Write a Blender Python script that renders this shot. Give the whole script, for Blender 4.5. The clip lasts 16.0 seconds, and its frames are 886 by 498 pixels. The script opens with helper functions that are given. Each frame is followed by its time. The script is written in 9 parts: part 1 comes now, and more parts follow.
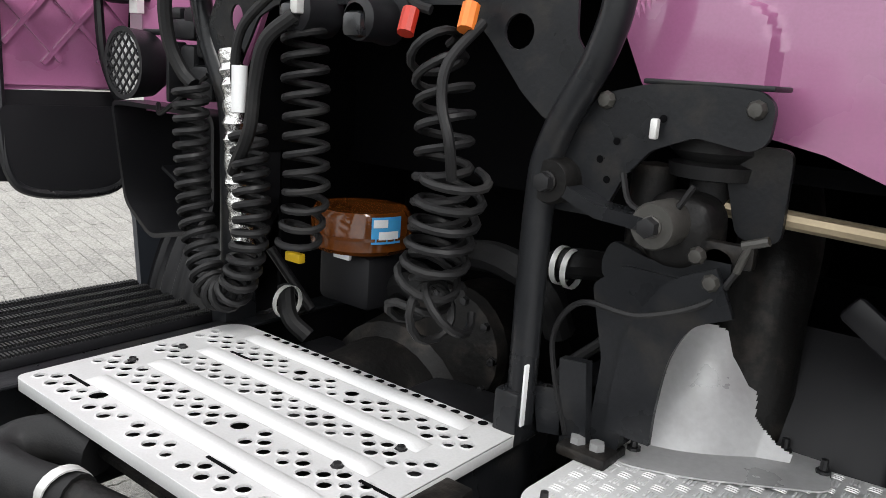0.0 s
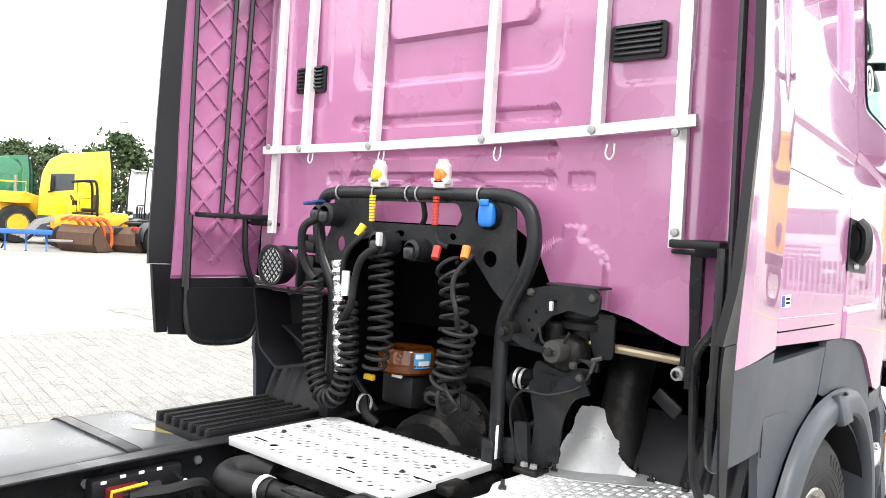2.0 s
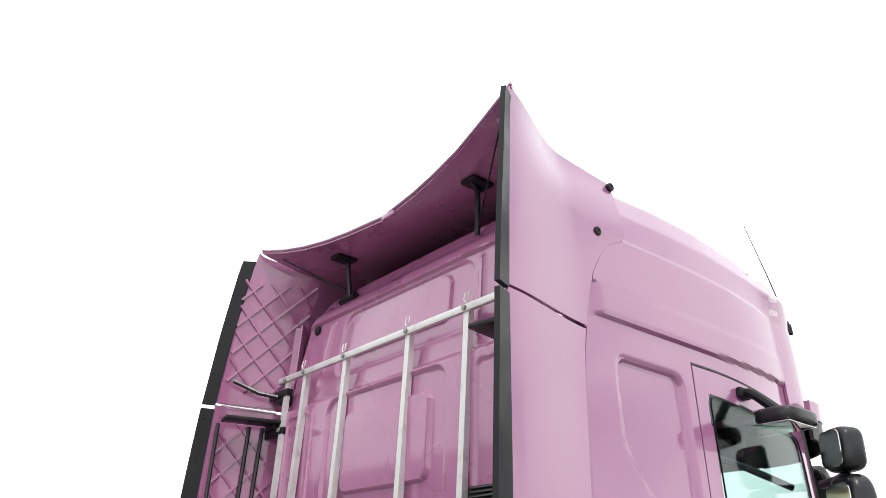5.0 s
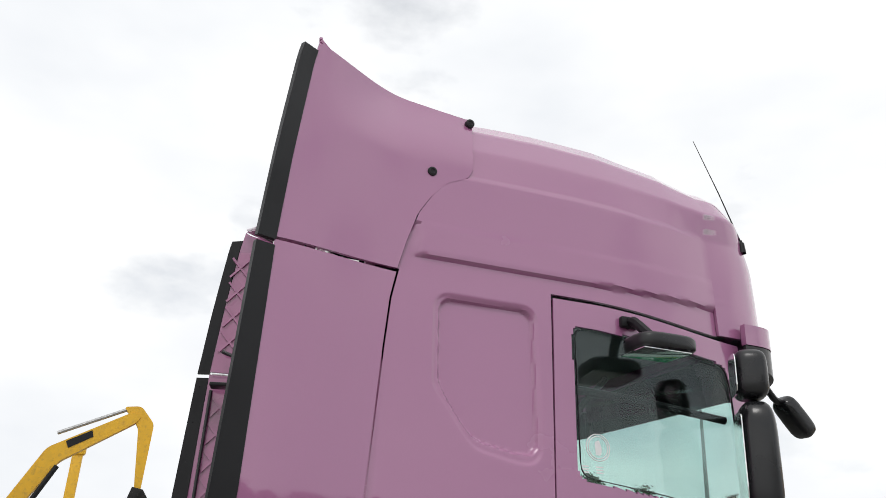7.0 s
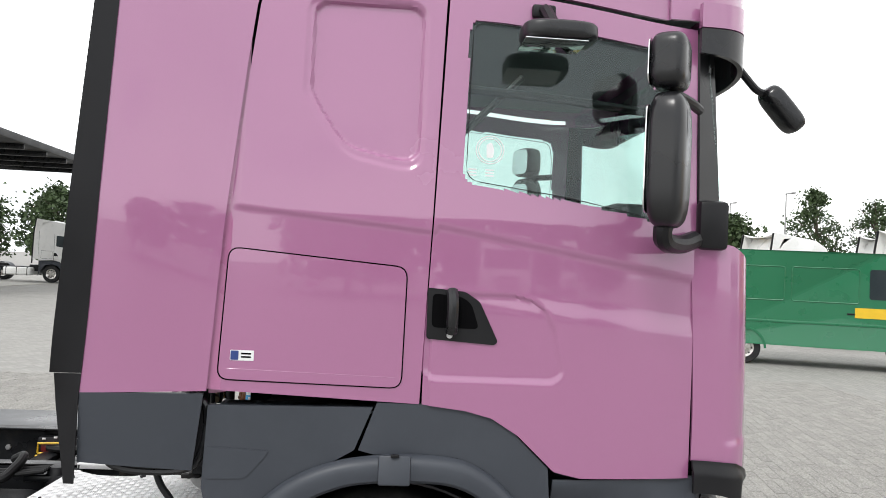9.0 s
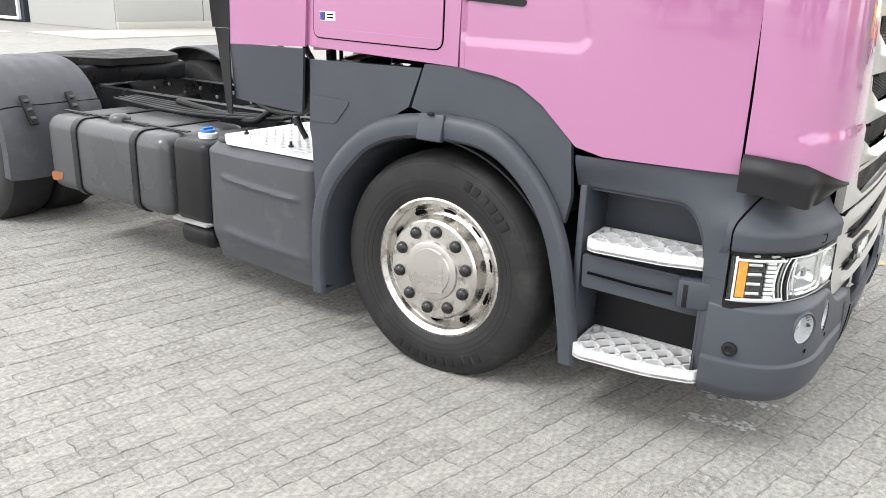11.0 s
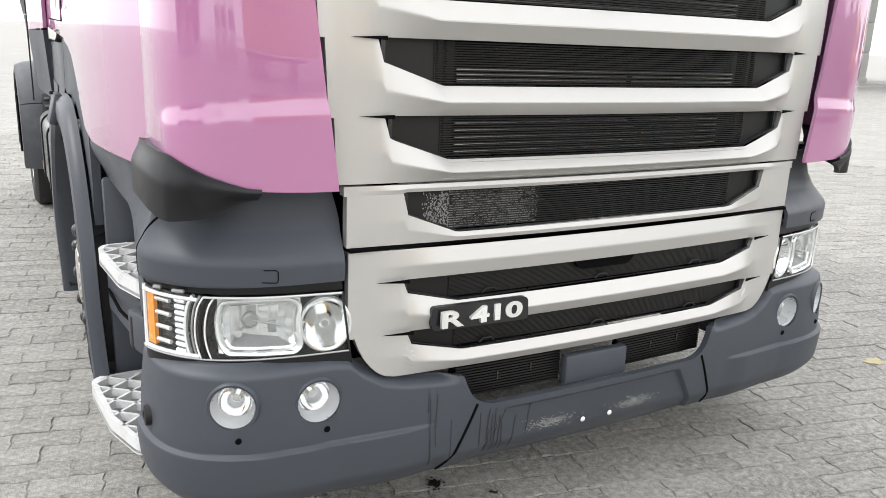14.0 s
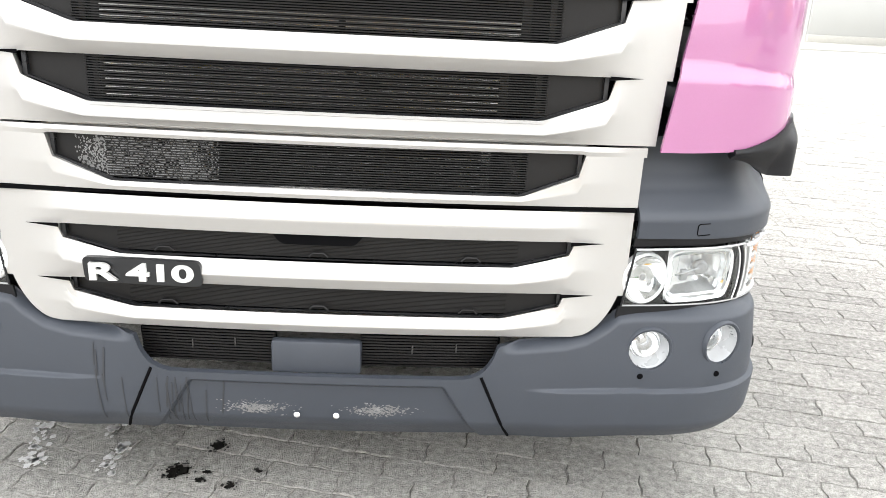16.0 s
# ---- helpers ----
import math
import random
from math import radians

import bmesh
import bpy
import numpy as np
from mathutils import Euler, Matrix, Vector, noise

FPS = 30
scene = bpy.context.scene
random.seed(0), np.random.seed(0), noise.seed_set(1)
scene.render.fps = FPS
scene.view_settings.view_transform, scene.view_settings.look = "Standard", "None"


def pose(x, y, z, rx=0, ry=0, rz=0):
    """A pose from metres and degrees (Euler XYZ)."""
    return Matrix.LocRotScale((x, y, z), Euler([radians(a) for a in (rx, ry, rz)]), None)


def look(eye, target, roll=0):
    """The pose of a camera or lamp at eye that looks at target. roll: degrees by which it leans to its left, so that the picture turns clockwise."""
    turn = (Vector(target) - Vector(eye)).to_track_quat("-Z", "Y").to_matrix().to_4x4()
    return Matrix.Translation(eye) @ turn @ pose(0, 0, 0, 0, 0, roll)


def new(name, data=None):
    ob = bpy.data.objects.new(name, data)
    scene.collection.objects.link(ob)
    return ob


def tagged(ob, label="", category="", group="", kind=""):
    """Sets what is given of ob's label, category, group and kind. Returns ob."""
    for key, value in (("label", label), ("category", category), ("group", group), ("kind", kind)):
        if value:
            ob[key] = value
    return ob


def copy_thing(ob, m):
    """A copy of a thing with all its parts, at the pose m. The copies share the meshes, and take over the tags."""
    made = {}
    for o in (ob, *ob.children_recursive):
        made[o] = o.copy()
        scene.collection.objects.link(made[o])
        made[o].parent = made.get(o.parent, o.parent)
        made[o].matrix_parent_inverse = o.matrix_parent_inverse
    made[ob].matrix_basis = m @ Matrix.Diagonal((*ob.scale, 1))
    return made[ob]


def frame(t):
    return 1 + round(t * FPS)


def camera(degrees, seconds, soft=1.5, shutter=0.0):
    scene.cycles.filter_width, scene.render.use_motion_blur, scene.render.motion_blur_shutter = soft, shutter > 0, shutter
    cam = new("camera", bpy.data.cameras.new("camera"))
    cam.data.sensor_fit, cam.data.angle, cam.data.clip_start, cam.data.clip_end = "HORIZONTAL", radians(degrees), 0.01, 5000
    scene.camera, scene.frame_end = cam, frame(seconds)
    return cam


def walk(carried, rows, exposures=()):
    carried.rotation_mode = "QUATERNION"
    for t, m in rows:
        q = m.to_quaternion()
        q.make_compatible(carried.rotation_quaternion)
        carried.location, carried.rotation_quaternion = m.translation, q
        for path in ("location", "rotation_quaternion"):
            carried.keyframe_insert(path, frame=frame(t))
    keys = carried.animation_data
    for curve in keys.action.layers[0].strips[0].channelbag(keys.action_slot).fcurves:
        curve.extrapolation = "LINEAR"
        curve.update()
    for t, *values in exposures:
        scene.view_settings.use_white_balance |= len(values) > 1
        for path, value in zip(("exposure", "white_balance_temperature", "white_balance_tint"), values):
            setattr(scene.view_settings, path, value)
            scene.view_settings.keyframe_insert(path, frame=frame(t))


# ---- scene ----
cam = camera(58.4, 16.0, 0.75)
PATH = [
    (0, (1.089, -1.945, 1.437), (-0.128, -0.422, 0.991), 3.8),
    (0.5, (1.322, -2.183, 1.474), (0.081, -0.667, 1.071), 3.8),
    (1, (1.521, -2.489, 1.512), (0.256, -0.966, 1.226), 3.7),
    (1.5, (1.719, -2.743, 1.567), (0.433, -1.225, 1.356), 3.5),
    (2, (1.937, -2.950, 1.606), (0.634, -1.434, 1.544), 3.2),
    (2.5, (2.064, -3.126, 1.660), (0.760, -1.609, 1.696), 3.1),
    (3, (2.158, -3.330, 1.719), (0.872, -1.814, 1.932), 2.9),
    (3.5, (2.260, -3.423, 1.770), (1.012, -1.915, 2.182), 2.5),
    (4, (2.472, -3.391, 1.796), (1.246, -1.956, 2.457), 2.2),
    (4.2, (2.612, -3.297, 1.799), (1.365, -1.915, 2.532), 2.2),
    (6.3, (3.665, -1.865, 1.761), (2.005, -1.107, 2.579), 2.2),
    (6.5, (3.718, -1.714, 1.782), (2.057, -0.959, 2.601), 2.0),
    (7, (3.937, -1.355, 1.770), (2.190, -0.729, 2.515), 2.5),
    (7.5, (4.027, -1.053, 1.794), (2.224, -0.447, 2.413), 2.2),
    (8, (4.005, -0.737, 1.779), (2.143, -0.166, 2.233), 2.1),
    (8.5, (4.079, -0.396, 1.768), (2.126, -0.048, 2.024), 2.3),
    (9, (4.094, -0.084, 1.776), (2.101, 0.080, 1.829), 2.6),
    (9.5, (4.023, 0.303, 1.724), (2.030, 0.268, 1.563), 2.5),
    (10, (4.003, 0.798, 1.653), (2.080, 0.426, 1.250), 2.8),
    (10.2, (3.977, 0.987, 1.639), (2.114, 0.451, 1.147), 2.8),
    (12.3, (2.951, 2.725, 1.422), (1.737, 1.220, 0.908), 2.3),
    (12.5, (2.802, 2.805, 1.416), (1.624, 1.272, 0.903), 2.3),
    (13, (2.336, 2.973, 1.397), (1.240, 1.381, 0.882), 2.3),
    (13.5, (1.862, 2.976, 1.353), (0.846, 1.333, 0.835), 2.4),
    (14, (1.413, 3.036, 1.335), (0.459, 1.355, 0.820), 2.3),
    (14.5, (0.963, 3.072, 1.321), (0.101, 1.345, 0.797), 2.5),
    (15, (0.579, 3.059, 1.279), (0.054, 1.219, 0.698), 2.9),
    (15.5, (0.184, 3.148, 1.333), (-0.054, 1.268, 0.694), 2.6),
    (16, (-0.223, 3.198, 1.353), (-0.297, 1.307, 0.706), 2.9),
]
walk(cam, [(t, look(eye, target, roll)) for t, eye, target, roll in PATH], [(0, 0.58), (0.5, 0.62), (1, 0.72), (1.5, 0.55), (2, 1.25), (2.5, 2.2), (3, 2.0), (3.5, 1.15), (3.8, 0.58), (4, 0.23), (4.2, 0.2), (6.3, -0.2), (6.5, -0.28), (7, -0.43), (7.5, -0.53), (8, -0.55), (8.5, -0.22), (9, 0.2), (9.5, 0.73), (10, 1.05), (12.3, 0.85), (12.5, 0.87), (13, 0.95), (13.5, 0.82), (14, 0.82), (14.5, 1.0), (15, 1.3), (15.5, 1.45), (16, 1.5)])

# ---- world, sun ----
SUN_ELEVATION, SUN_AZIMUTH = 52, 115          # degrees; azimuth clockwise from +y
world = bpy.data.worlds.new("sky")
scene.world = world
world.use_nodes = True
wn, wl = world.node_tree.nodes, world.node_tree.links
wn.clear()
w_out = wn.new("ShaderNodeOutputWorld")
w_bg = wn.new("ShaderNodeBackground")
w_sky = wn.new("ShaderNodeTexSky")
w_sky.sky_type = "NISHITA"
w_sky.sun_disc = False
w_sky.sun_elevation = radians(SUN_ELEVATION)
w_sky.sun_rotation = radians(SUN_AZIMUTH)
w_co = wn.new("ShaderNodeTexCoord")
w_map = wn.new("ShaderNodeMapping")
w_map.inputs["Scale"].default_value = (1.0, 1.0, 2.2)
w_n1 = wn.new("ShaderNodeTexNoise")
w_n1.inputs["Scale"].default_value = 2.3
w_n1.inputs["Detail"].default_value = 9
w_n1.inputs["Roughness"].default_value = 0.55
w_n2 = wn.new("ShaderNodeTexNoise")
w_n2.inputs["Scale"].default_value = 1.7
w_n2.inputs["Detail"].default_value = 5
w_cover = wn.new("ShaderNodeValToRGB")
w_cover.color_ramp.elements[0].position = 0.10
w_cover.color_ramp.elements[1].position = 0.42
w_cloud = wn.new("ShaderNodeValToRGB")
w_cloud.color_ramp.elements[0].position = 0.34
w_cloud.color_ramp.elements[0].color = (10.8, 11.2, 11.8, 1)
w_cloud.color_ramp.elements[1].position = 0.64
w_cloud.color_ramp.elements[1].color = (14.5, 14.5, 14.4, 1)
w_mix = wn.new("ShaderNodeMixRGB")
wl.new(w_co.outputs["Generated"], w_map.inputs["Vector"])
wl.new(w_map.outputs["Vector"], w_n1.inputs["Vector"])
wl.new(w_map.outputs["Vector"], w_n2.inputs["Vector"])
wl.new(w_n1.outputs["Fac"], w_cover.inputs["Fac"])
wl.new(w_n2.outputs["Fac"], w_cloud.inputs["Fac"])
wl.new(w_cover.outputs["Color"], w_mix.inputs["Fac"])
wl.new(w_sky.outputs["Color"], w_mix.inputs["Color1"])
wl.new(w_cloud.outputs["Color"], w_mix.inputs["Color2"])
wl.new(w_mix.outputs["Color"], w_bg.inputs["Color"])
w_bg.inputs["Strength"].default_value = 0.105
wl.new(w_bg.outputs["Background"], w_out.inputs["Surface"])

sun = new("sun", bpy.data.lights.new("sun", "SUN"))
sun.data.energy = 1.1
sun.data.angle = radians(14)
sun.data.color = (1.0, 0.975, 0.95)
_e, _a = radians(SUN_ELEVATION), radians(SUN_AZIMUTH)
sun.matrix_world = look((math.sin(_a) * math.cos(_e) * 40, math.cos(_a) * math.cos(_e) * 40, math.sin(_e) * 40), (0, 0, 0))


# ---- materials ----
def material(name, color, rough=0.5, metal=0.0, fine=60.0, coarse=3.0, vary=0.12, bump=0.02, coat=0.0, random_vary=0.0,
             island_vary=0.0, spots=None, spot_scale=8.0, spot_amount=0.5, rough_vary=0.12, spec=0.5, coat_rough=0.04, coat_ior=1.5):
    """A surface with grain and larger unevenness in colour, gloss and relief; spots: the colour of dirt or wear."""
    m = bpy.data.materials.new(name)
    m.use_nodes = True
    nt = m.node_tree
    b = nt.nodes["Principled BSDF"]
    co = nt.nodes.new("ShaderNodeTexCoord")
    n1 = nt.nodes.new("ShaderNodeTexNoise")
    n1.inputs["Scale"].default_value, n1.inputs["Detail"].default_value = fine, 5
    n2 = nt.nodes.new("ShaderNodeTexNoise")
    n2.inputs["Scale"].default_value, n2.inputs["Detail"].default_value = coarse, 6
    nt.links.new(co.outputs["Object"], n1.inputs["Vector"])
    nt.links.new(co.outputs["Object"], n2.inputs["Vector"])
    add = nt.nodes.new("ShaderNodeMath")
    add.operation = "ADD"
    nt.links.new(n1.outputs["Fac"], add.inputs[0])
    nt.links.new(n2.outputs["Fac"], add.inputs[1])
    last = add.outputs[0]
    if random_vary or island_vary:
        src = nt.nodes.new("ShaderNodeObjectInfo").outputs["Random"] if random_vary else nt.nodes.new("ShaderNodeNewGeometry").outputs["Random Per Island"]
        mul = nt.nodes.new("ShaderNodeMath")
        mul.operation = "MULTIPLY_ADD"
        nt.links.new(src, mul.inputs[0])
        mul.inputs[1].default_value = (random_vary or island_vary) / max(vary, 0.01)
        nt.links.new(last, mul.inputs[2])
        last = mul.outputs[0]
    rng = nt.nodes.new("ShaderNodeMapRange")
    rng.inputs["From Min"].default_value, rng.inputs["From Max"].default_value = 0.6, 1.4 + (random_vary or island_vary) / max(vary, 0.01)
    rng.inputs["To Min"].default_value, rng.inputs["To Max"].default_value = 1 - vary - (random_vary or island_vary) / 2, 1 + vary + (random_vary or island_vary) / 2
    nt.links.new(last, rng.inputs["Value"])
    sc = nt.nodes.new("ShaderNodeVectorMath")
    sc.operation = "SCALE"
    sc.inputs[0].default_value = color
    nt.links.new(rng.outputs["Result"], sc.inputs["Scale"])
    col = sc.outputs[0]
    if spots:
        n3 = nt.nodes.new("ShaderNodeTexNoise")
        n3.inputs["Scale"].default_value, n3.inputs["Detail"].default_value = spot_scale, 8
        n3.inputs["Roughness"].default_value = 0.65
        nt.links.new(co.outputs["Object"], n3.inputs["Vector"])
        rm = nt.nodes.new("ShaderNodeValToRGB")
        rm.color_ramp.elements[0].position, rm.color_ramp.elements[1].position = 0.53, 0.68
        rm.color_ramp.elements[1].color = (spot_amount,) * 3 + (1,)
        nt.links.new(n3.outputs["Fac"], rm.inputs["Fac"])
        mx = nt.nodes.new("ShaderNodeMixRGB")
        nt.links.new(rm.outputs["Color"], mx.inputs["Fac"])
        nt.links.new(col, mx.inputs["Color1"])
        mx.inputs["Color2"].default_value = (*spots, 1)
        col = mx.outputs["Color"]
    nt.links.new(col, b.inputs["Base Color"])
    rr = nt.nodes.new("ShaderNodeMapRange")
    rr.inputs["From Min"].default_value, rr.inputs["From Max"].default_value = 0.35, 0.65
    rr.inputs["To Min"].default_value, rr.inputs["To Max"].default_value = max(0.02, rough - rough_vary), min(1, rough + rough_vary)
    nt.links.new(n2.outputs["Fac"], rr.inputs["Value"])
    nt.links.new(rr.outputs["Result"], b.inputs["Roughness"])
    b.inputs["Metallic"].default_value = metal
    b.inputs["Specular IOR Level"].default_value = spec
    b.inputs["Coat Weight"].default_value = coat
    b.inputs["Coat Roughness"].default_value = coat_rough
    b.inputs["Coat IOR"].default_value = coat_ior
    if bump:
        bp = nt.nodes.new("ShaderNodeBump")
        bp.inputs["Strength"].default_value, bp.inputs["Distance"].default_value = 0.5, bump
        nt.links.new(n1.outputs["Fac"], bp.inputs["Height"])
        nt.links.new(bp.outputs["Normal"], b.inputs["Normal"])
    return m


def glass_material(name, tint, clear=0.75, rough=0.02):
    m = bpy.data.materials.new(name)
    m.use_nodes = True
    nt = m.node_tree
    nt.nodes.clear()
    out = nt.nodes.new("ShaderNodeOutputMaterial")
    tr = nt.nodes.new("ShaderNodeBsdfTransparent")
    tr.inputs["Color"].default_value = (*tint, 1)
    gl = nt.nodes.new("ShaderNodeBsdfGlossy")
    gl.inputs["Roughness"].default_value = rough
    gl.inputs["Color"].default_value = (0.95, 0.97, 0.97, 1)
    lw = nt.nodes.new("ShaderNodeLayerWeight")
    lw.inputs["Blend"].default_value = 0.5
    pw = nt.nodes.new("ShaderNodeMath")
    pw.operation = "POWER"
    pw.inputs[1].default_value = 5.0
    nt.links.new(lw.outputs["Facing"], pw.inputs[0])
    fr = nt.nodes.new("ShaderNodeMath")
    fr.operation = "MULTIPLY_ADD"
    fr.inputs[1].default_value, fr.inputs[2].default_value = 0.9, 0.04
    nt.links.new(pw.outputs[0], fr.inputs[0])
    mx = nt.nodes.new("ShaderNodeMixShader")
    nt.links.new(fr.outputs[0], mx.inputs["Fac"])
    nt.links.new(tr.outputs[0], mx.inputs[1])
    nt.links.new(gl.outputs[0], mx.inputs[2])
    nt.links.new(mx.outputs[0], out.inputs["Surface"])
    return m


PINK = material("pink_paint", (0.362, 0.138, 0.274), 0.24, 0.0, 300, 1.2, 0.03, 0.0, coat=1.0, rough_vary=0.04, coat_ior=1.66, coat_rough=0.025)
PINK_DULL = material("pink_inner_paint", (0.41, 0.145, 0.29), 0.30, 0.0, 200, 2.5, 0.06, 0.0003, coat=0.9, coat_rough=0.07, coat_ior=1.6, spots=(0.28, 0.12, 0.2), spot_amount=0.35)
GREY = material("grey_plastic", (0.046, 0.0518, 0.0635), 0.45, 0.0, 900, 2.0, 0.06, 0.0006, spots=(0.064, 0.071, 0.084), spot_scale=3.0, spot_amount=0.3, spec=0.38)
GREY_DIRTY = material("weathered_grey_plastic", (0.058, 0.061, 0.069), 0.55, 0.0, 700, 4.0, 0.12, 0.0008, spots=(0.13, 0.13, 0.13), spot_scale=5.0, spot_amount=0.35, spec=0.38)
BLACK = material("black_plastic", (0.010, 0.010, 0.0115), 0.42, 0.0, 700, 4.0, 0.15, 0.0005, spec=0.28)
BLACK_SATIN = material("black_satin", (0.012, 0.0125, 0.014), 0.30, 0.0, 400, 4.0, 0.12, 0.0002)
RUBBER = material("rubber", (0.010, 0.010, 0.0105), 0.55, 0.0, 250, 6.0, 0.2, 0.0008, spots=(0.035, 0.034, 0.032), spot_scale=6, spot_amount=0.5, spec=0.28)
TYRE = material("tyre_rubber", (0.018, 0.018, 0.0187), 0.62, 0.0, 180, 5.0, 0.2, 0.001, spots=(0.06, 0.057, 0.053), spot_scale=5, spot_amount=0.5, spec=0.28)
STEEL_BLACK = material("black_painted_steel", (0.013, 0.0138, 0.0155), 0.34, 0.0, 120, 6.0, 0.2, 0.0008, spots=(0.045, 0.040, 0.034), spot_scale=9, spot_amount=0.45, spec=0.28)
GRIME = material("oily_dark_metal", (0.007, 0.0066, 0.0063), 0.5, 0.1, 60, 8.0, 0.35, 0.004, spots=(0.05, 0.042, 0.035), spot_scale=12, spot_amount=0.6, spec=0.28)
ALU = material("bare_aluminium", (0.615, 0.615, 0.615), 0.42, 0.15, 220, 5.0, 0.07, 0.0006, spots=(0.6, 0.6, 0.59), spot_scale=14, spot_amount=0.35)
ALU_BRIGHT = material("aluminium_bar", (0.72, 0.72, 0.70), 0.40, 0.35, 160, 8.0, 0.08, 0.0004, spots=(0.4, 0.4, 0.38), spot_scale=11, spot_amount=0.5)
SHIELD = material("dull_heat_shield", (0.33, 0.33, 0.33), 0.45, 0.4, 90, 7.0, 0.12, 0.0006, spots=(0.22, 0.21, 0.2), spot_scale=9, spot_amount=0.4)
CHROME = material("chrome", (0.8, 0.8, 0.8), 0.08, 1.0, 60, 5.0, 0.02, 0.0, rough_vary=0.03)
RIM = material("machined_wheel", (0.62, 0.6, 0.57), 0.3, 0.9, 90, 7.0, 0.08, 0.0004, spots=(0.12, 0.1, 0.09), spot_scale=16, spot_amount=0.75)
HUB = material("hub_alloy", (0.55, 0.53, 0.5), 0.36, 0.85, 160, 8.0, 0.06, 0.0003)
NUT = material("nut_cap", (0.016, 0.016, 0.017), 0.28, 0.1, 60, 8.0, 0.1, 0.0)
SILVER = material("silver_paint", (0.455, 0.445, 0.43), 0.33, 0.35, 500, 1.5, 0.04, 0.0, coat=0.4, rough_vary=0.05)
MESH = material("grille_black", (0.010, 0.0095, 0.0095), 0.45, 0.0, 300, 6.0, 0.2, 0.0004, spec=0.28)
FINS = material("cooler_fins", (0.05, 0.048, 0.047), 0.5, 0.4, 200, 8.0, 0.2, 0.0004)
WORN = material("worn_scuffed_plastic", (0.17, 0.17, 0.17), 0.6, 0.0, 200, 9.0, 0.2, 0.0006, spots=(0.30, 0.30, 0.30), spot_scale=40, spot_amount=0.7)
STEPW = material("pale_step_tread", (0.62, 0.62, 0.62), 0.5, 0.1, 200, 9.0, 0.1, 0.0006, spots=(0.35, 0.34, 0.33), spot_scale=20, spot_amount=0.4)
YELLOW = material("yellow_plastic", (0.75, 0.48, 0.02), 0.4, 0, 200, 9, 0.08, 0.0)
RED = material("red_plastic", (0.45, 0.03, 0.015), 0.4, 0, 200, 9, 0.08, 0.0)
ORANGE = material("orange_plastic", (0.80, 0.20, 0.03), 0.4, 0, 200, 9, 0.08, 0.0)
BLUE = material("blue_plastic", (0.02, 0.17, 0.55), 0.35, 0, 200, 9, 0.08, 0.0)
AMBER = material("amber_bowl", (0.105, 0.030, 0.005), 0.12, 0, 120, 9, 0.25, 0.0)
AMBER_LENS = material("amber_lens", (0.85, 0.30, 0.02), 0.25, 0, 300, 30, 0.15, 0.001)
WHITE = material("white_paint", (0.78, 0.78, 0.76), 0.35, 0, 200, 3, 0.05, 0.0, coat=0.5)
LABEL_W = material("white_label", (0.75, 0.76, 0.76), 0.5, 0, 200, 30, 0.05, 0.0)
LABEL_B = material("dark_blue_print", (0.02, 0.05, 0.2), 0.5, 0, 200, 30, 0.05, 0.0)
LABEL_LB = material("light_blue_print", (0.05, 0.32, 0.62), 0.5, 0, 200, 30, 0.05, 0.0)
REFLECTOR = material("lamp_reflector", (0.95, 0.95, 0.95), 0.14, 0.55, 60, 9, 0.03, 0.0)
CUP = material("pale_grey_plastic", (0.55, 0.56, 0.57), 0.35, 0.2, 200, 9, 0.05, 0.0)
GLASS = glass_material("clear_glass", (0.98, 0.99, 0.99))
TINTED = glass_material("cab_glass", (0.80, 0.88, 0.86))
WINDSCREEN = glass_material("windscreen_glass", (0.85, 0.94, 0.92))
CABIN = material("cab_lining", (0.06, 0.062, 0.065), 0.85, 0, 200, 4, 0.1, 0.0)
CABIN_LIGHT = material("cab_headlining", (0.13, 0.135, 0.14), 0.9, 0, 200, 4, 0.08, 0.0)
SILVER_WRAP = material("crinkled_foil", (0.7, 0.7, 0.68), 0.22, 1.0, 70, 20, 0.15, 0.012)
BRASS = material("dull_brass_tube", (0.33, 0.27, 0.18), 0.45, 0.8, 200, 9, 0.1, 0.0)
# near-black for joints and print, and for shade painted into holes, recesses and voids
GAP = material("gap_and_shade_black", (0.0035, 0.0035, 0.004), 0.9, 0, 200, 9, 0.1, 0.0, spec=0.04)


# ---- mesh helpers ----
def part(name, bm, mat, parent=None, label="", smooth=35, kind=""):
    me = bpy.data.meshes.new(name)
    bmesh.ops.recalc_face_normals(bm, faces=bm.faces[:])
    bm.to_mesh(me)
    bm.free()
    if smooth:
        me.shade_smooth()
        me.set_sharp_from_angle(angle=radians(smooth))
    me.materials.append(mat)
    ob = new(name, me)
    ob.parent = parent
    return tagged(ob, label, kind=kind)


def thing(name, at, label, category, group=""):
    e = new(name)
    e.location = at if not isinstance(at, Matrix) else at.translation
    if isinstance(at, Matrix):
        e.matrix_world = at
    return tagged(e, label, category, group)


def box(cx, cy, cz, sx, sy, sz, bevel=0.0, seg=2, rot=None, bm=None):
    """A box given by its centre and whole sizes, with rounded edges."""
    own = bmesh.new()
    bmesh.ops.create_cube(own, size=1.0)
    bmesh.ops.scale(own, vec=(sx, sy, sz), verts=own.verts[:])
    if bevel:
        bmesh.ops.bevel(own, geom=own.edges[:], offset=bevel, segments=seg, profile=0.5, affect="EDGES", clamp_overlap=True)
    m = Matrix.Translation((cx, cy, cz))
    if rot:
        m = m @ Euler([radians(a) for a in rot]).to_matrix().to_4x4()
    bmesh.ops.transform(own, matrix=m, verts=own.verts[:])
    return join(bm, own)


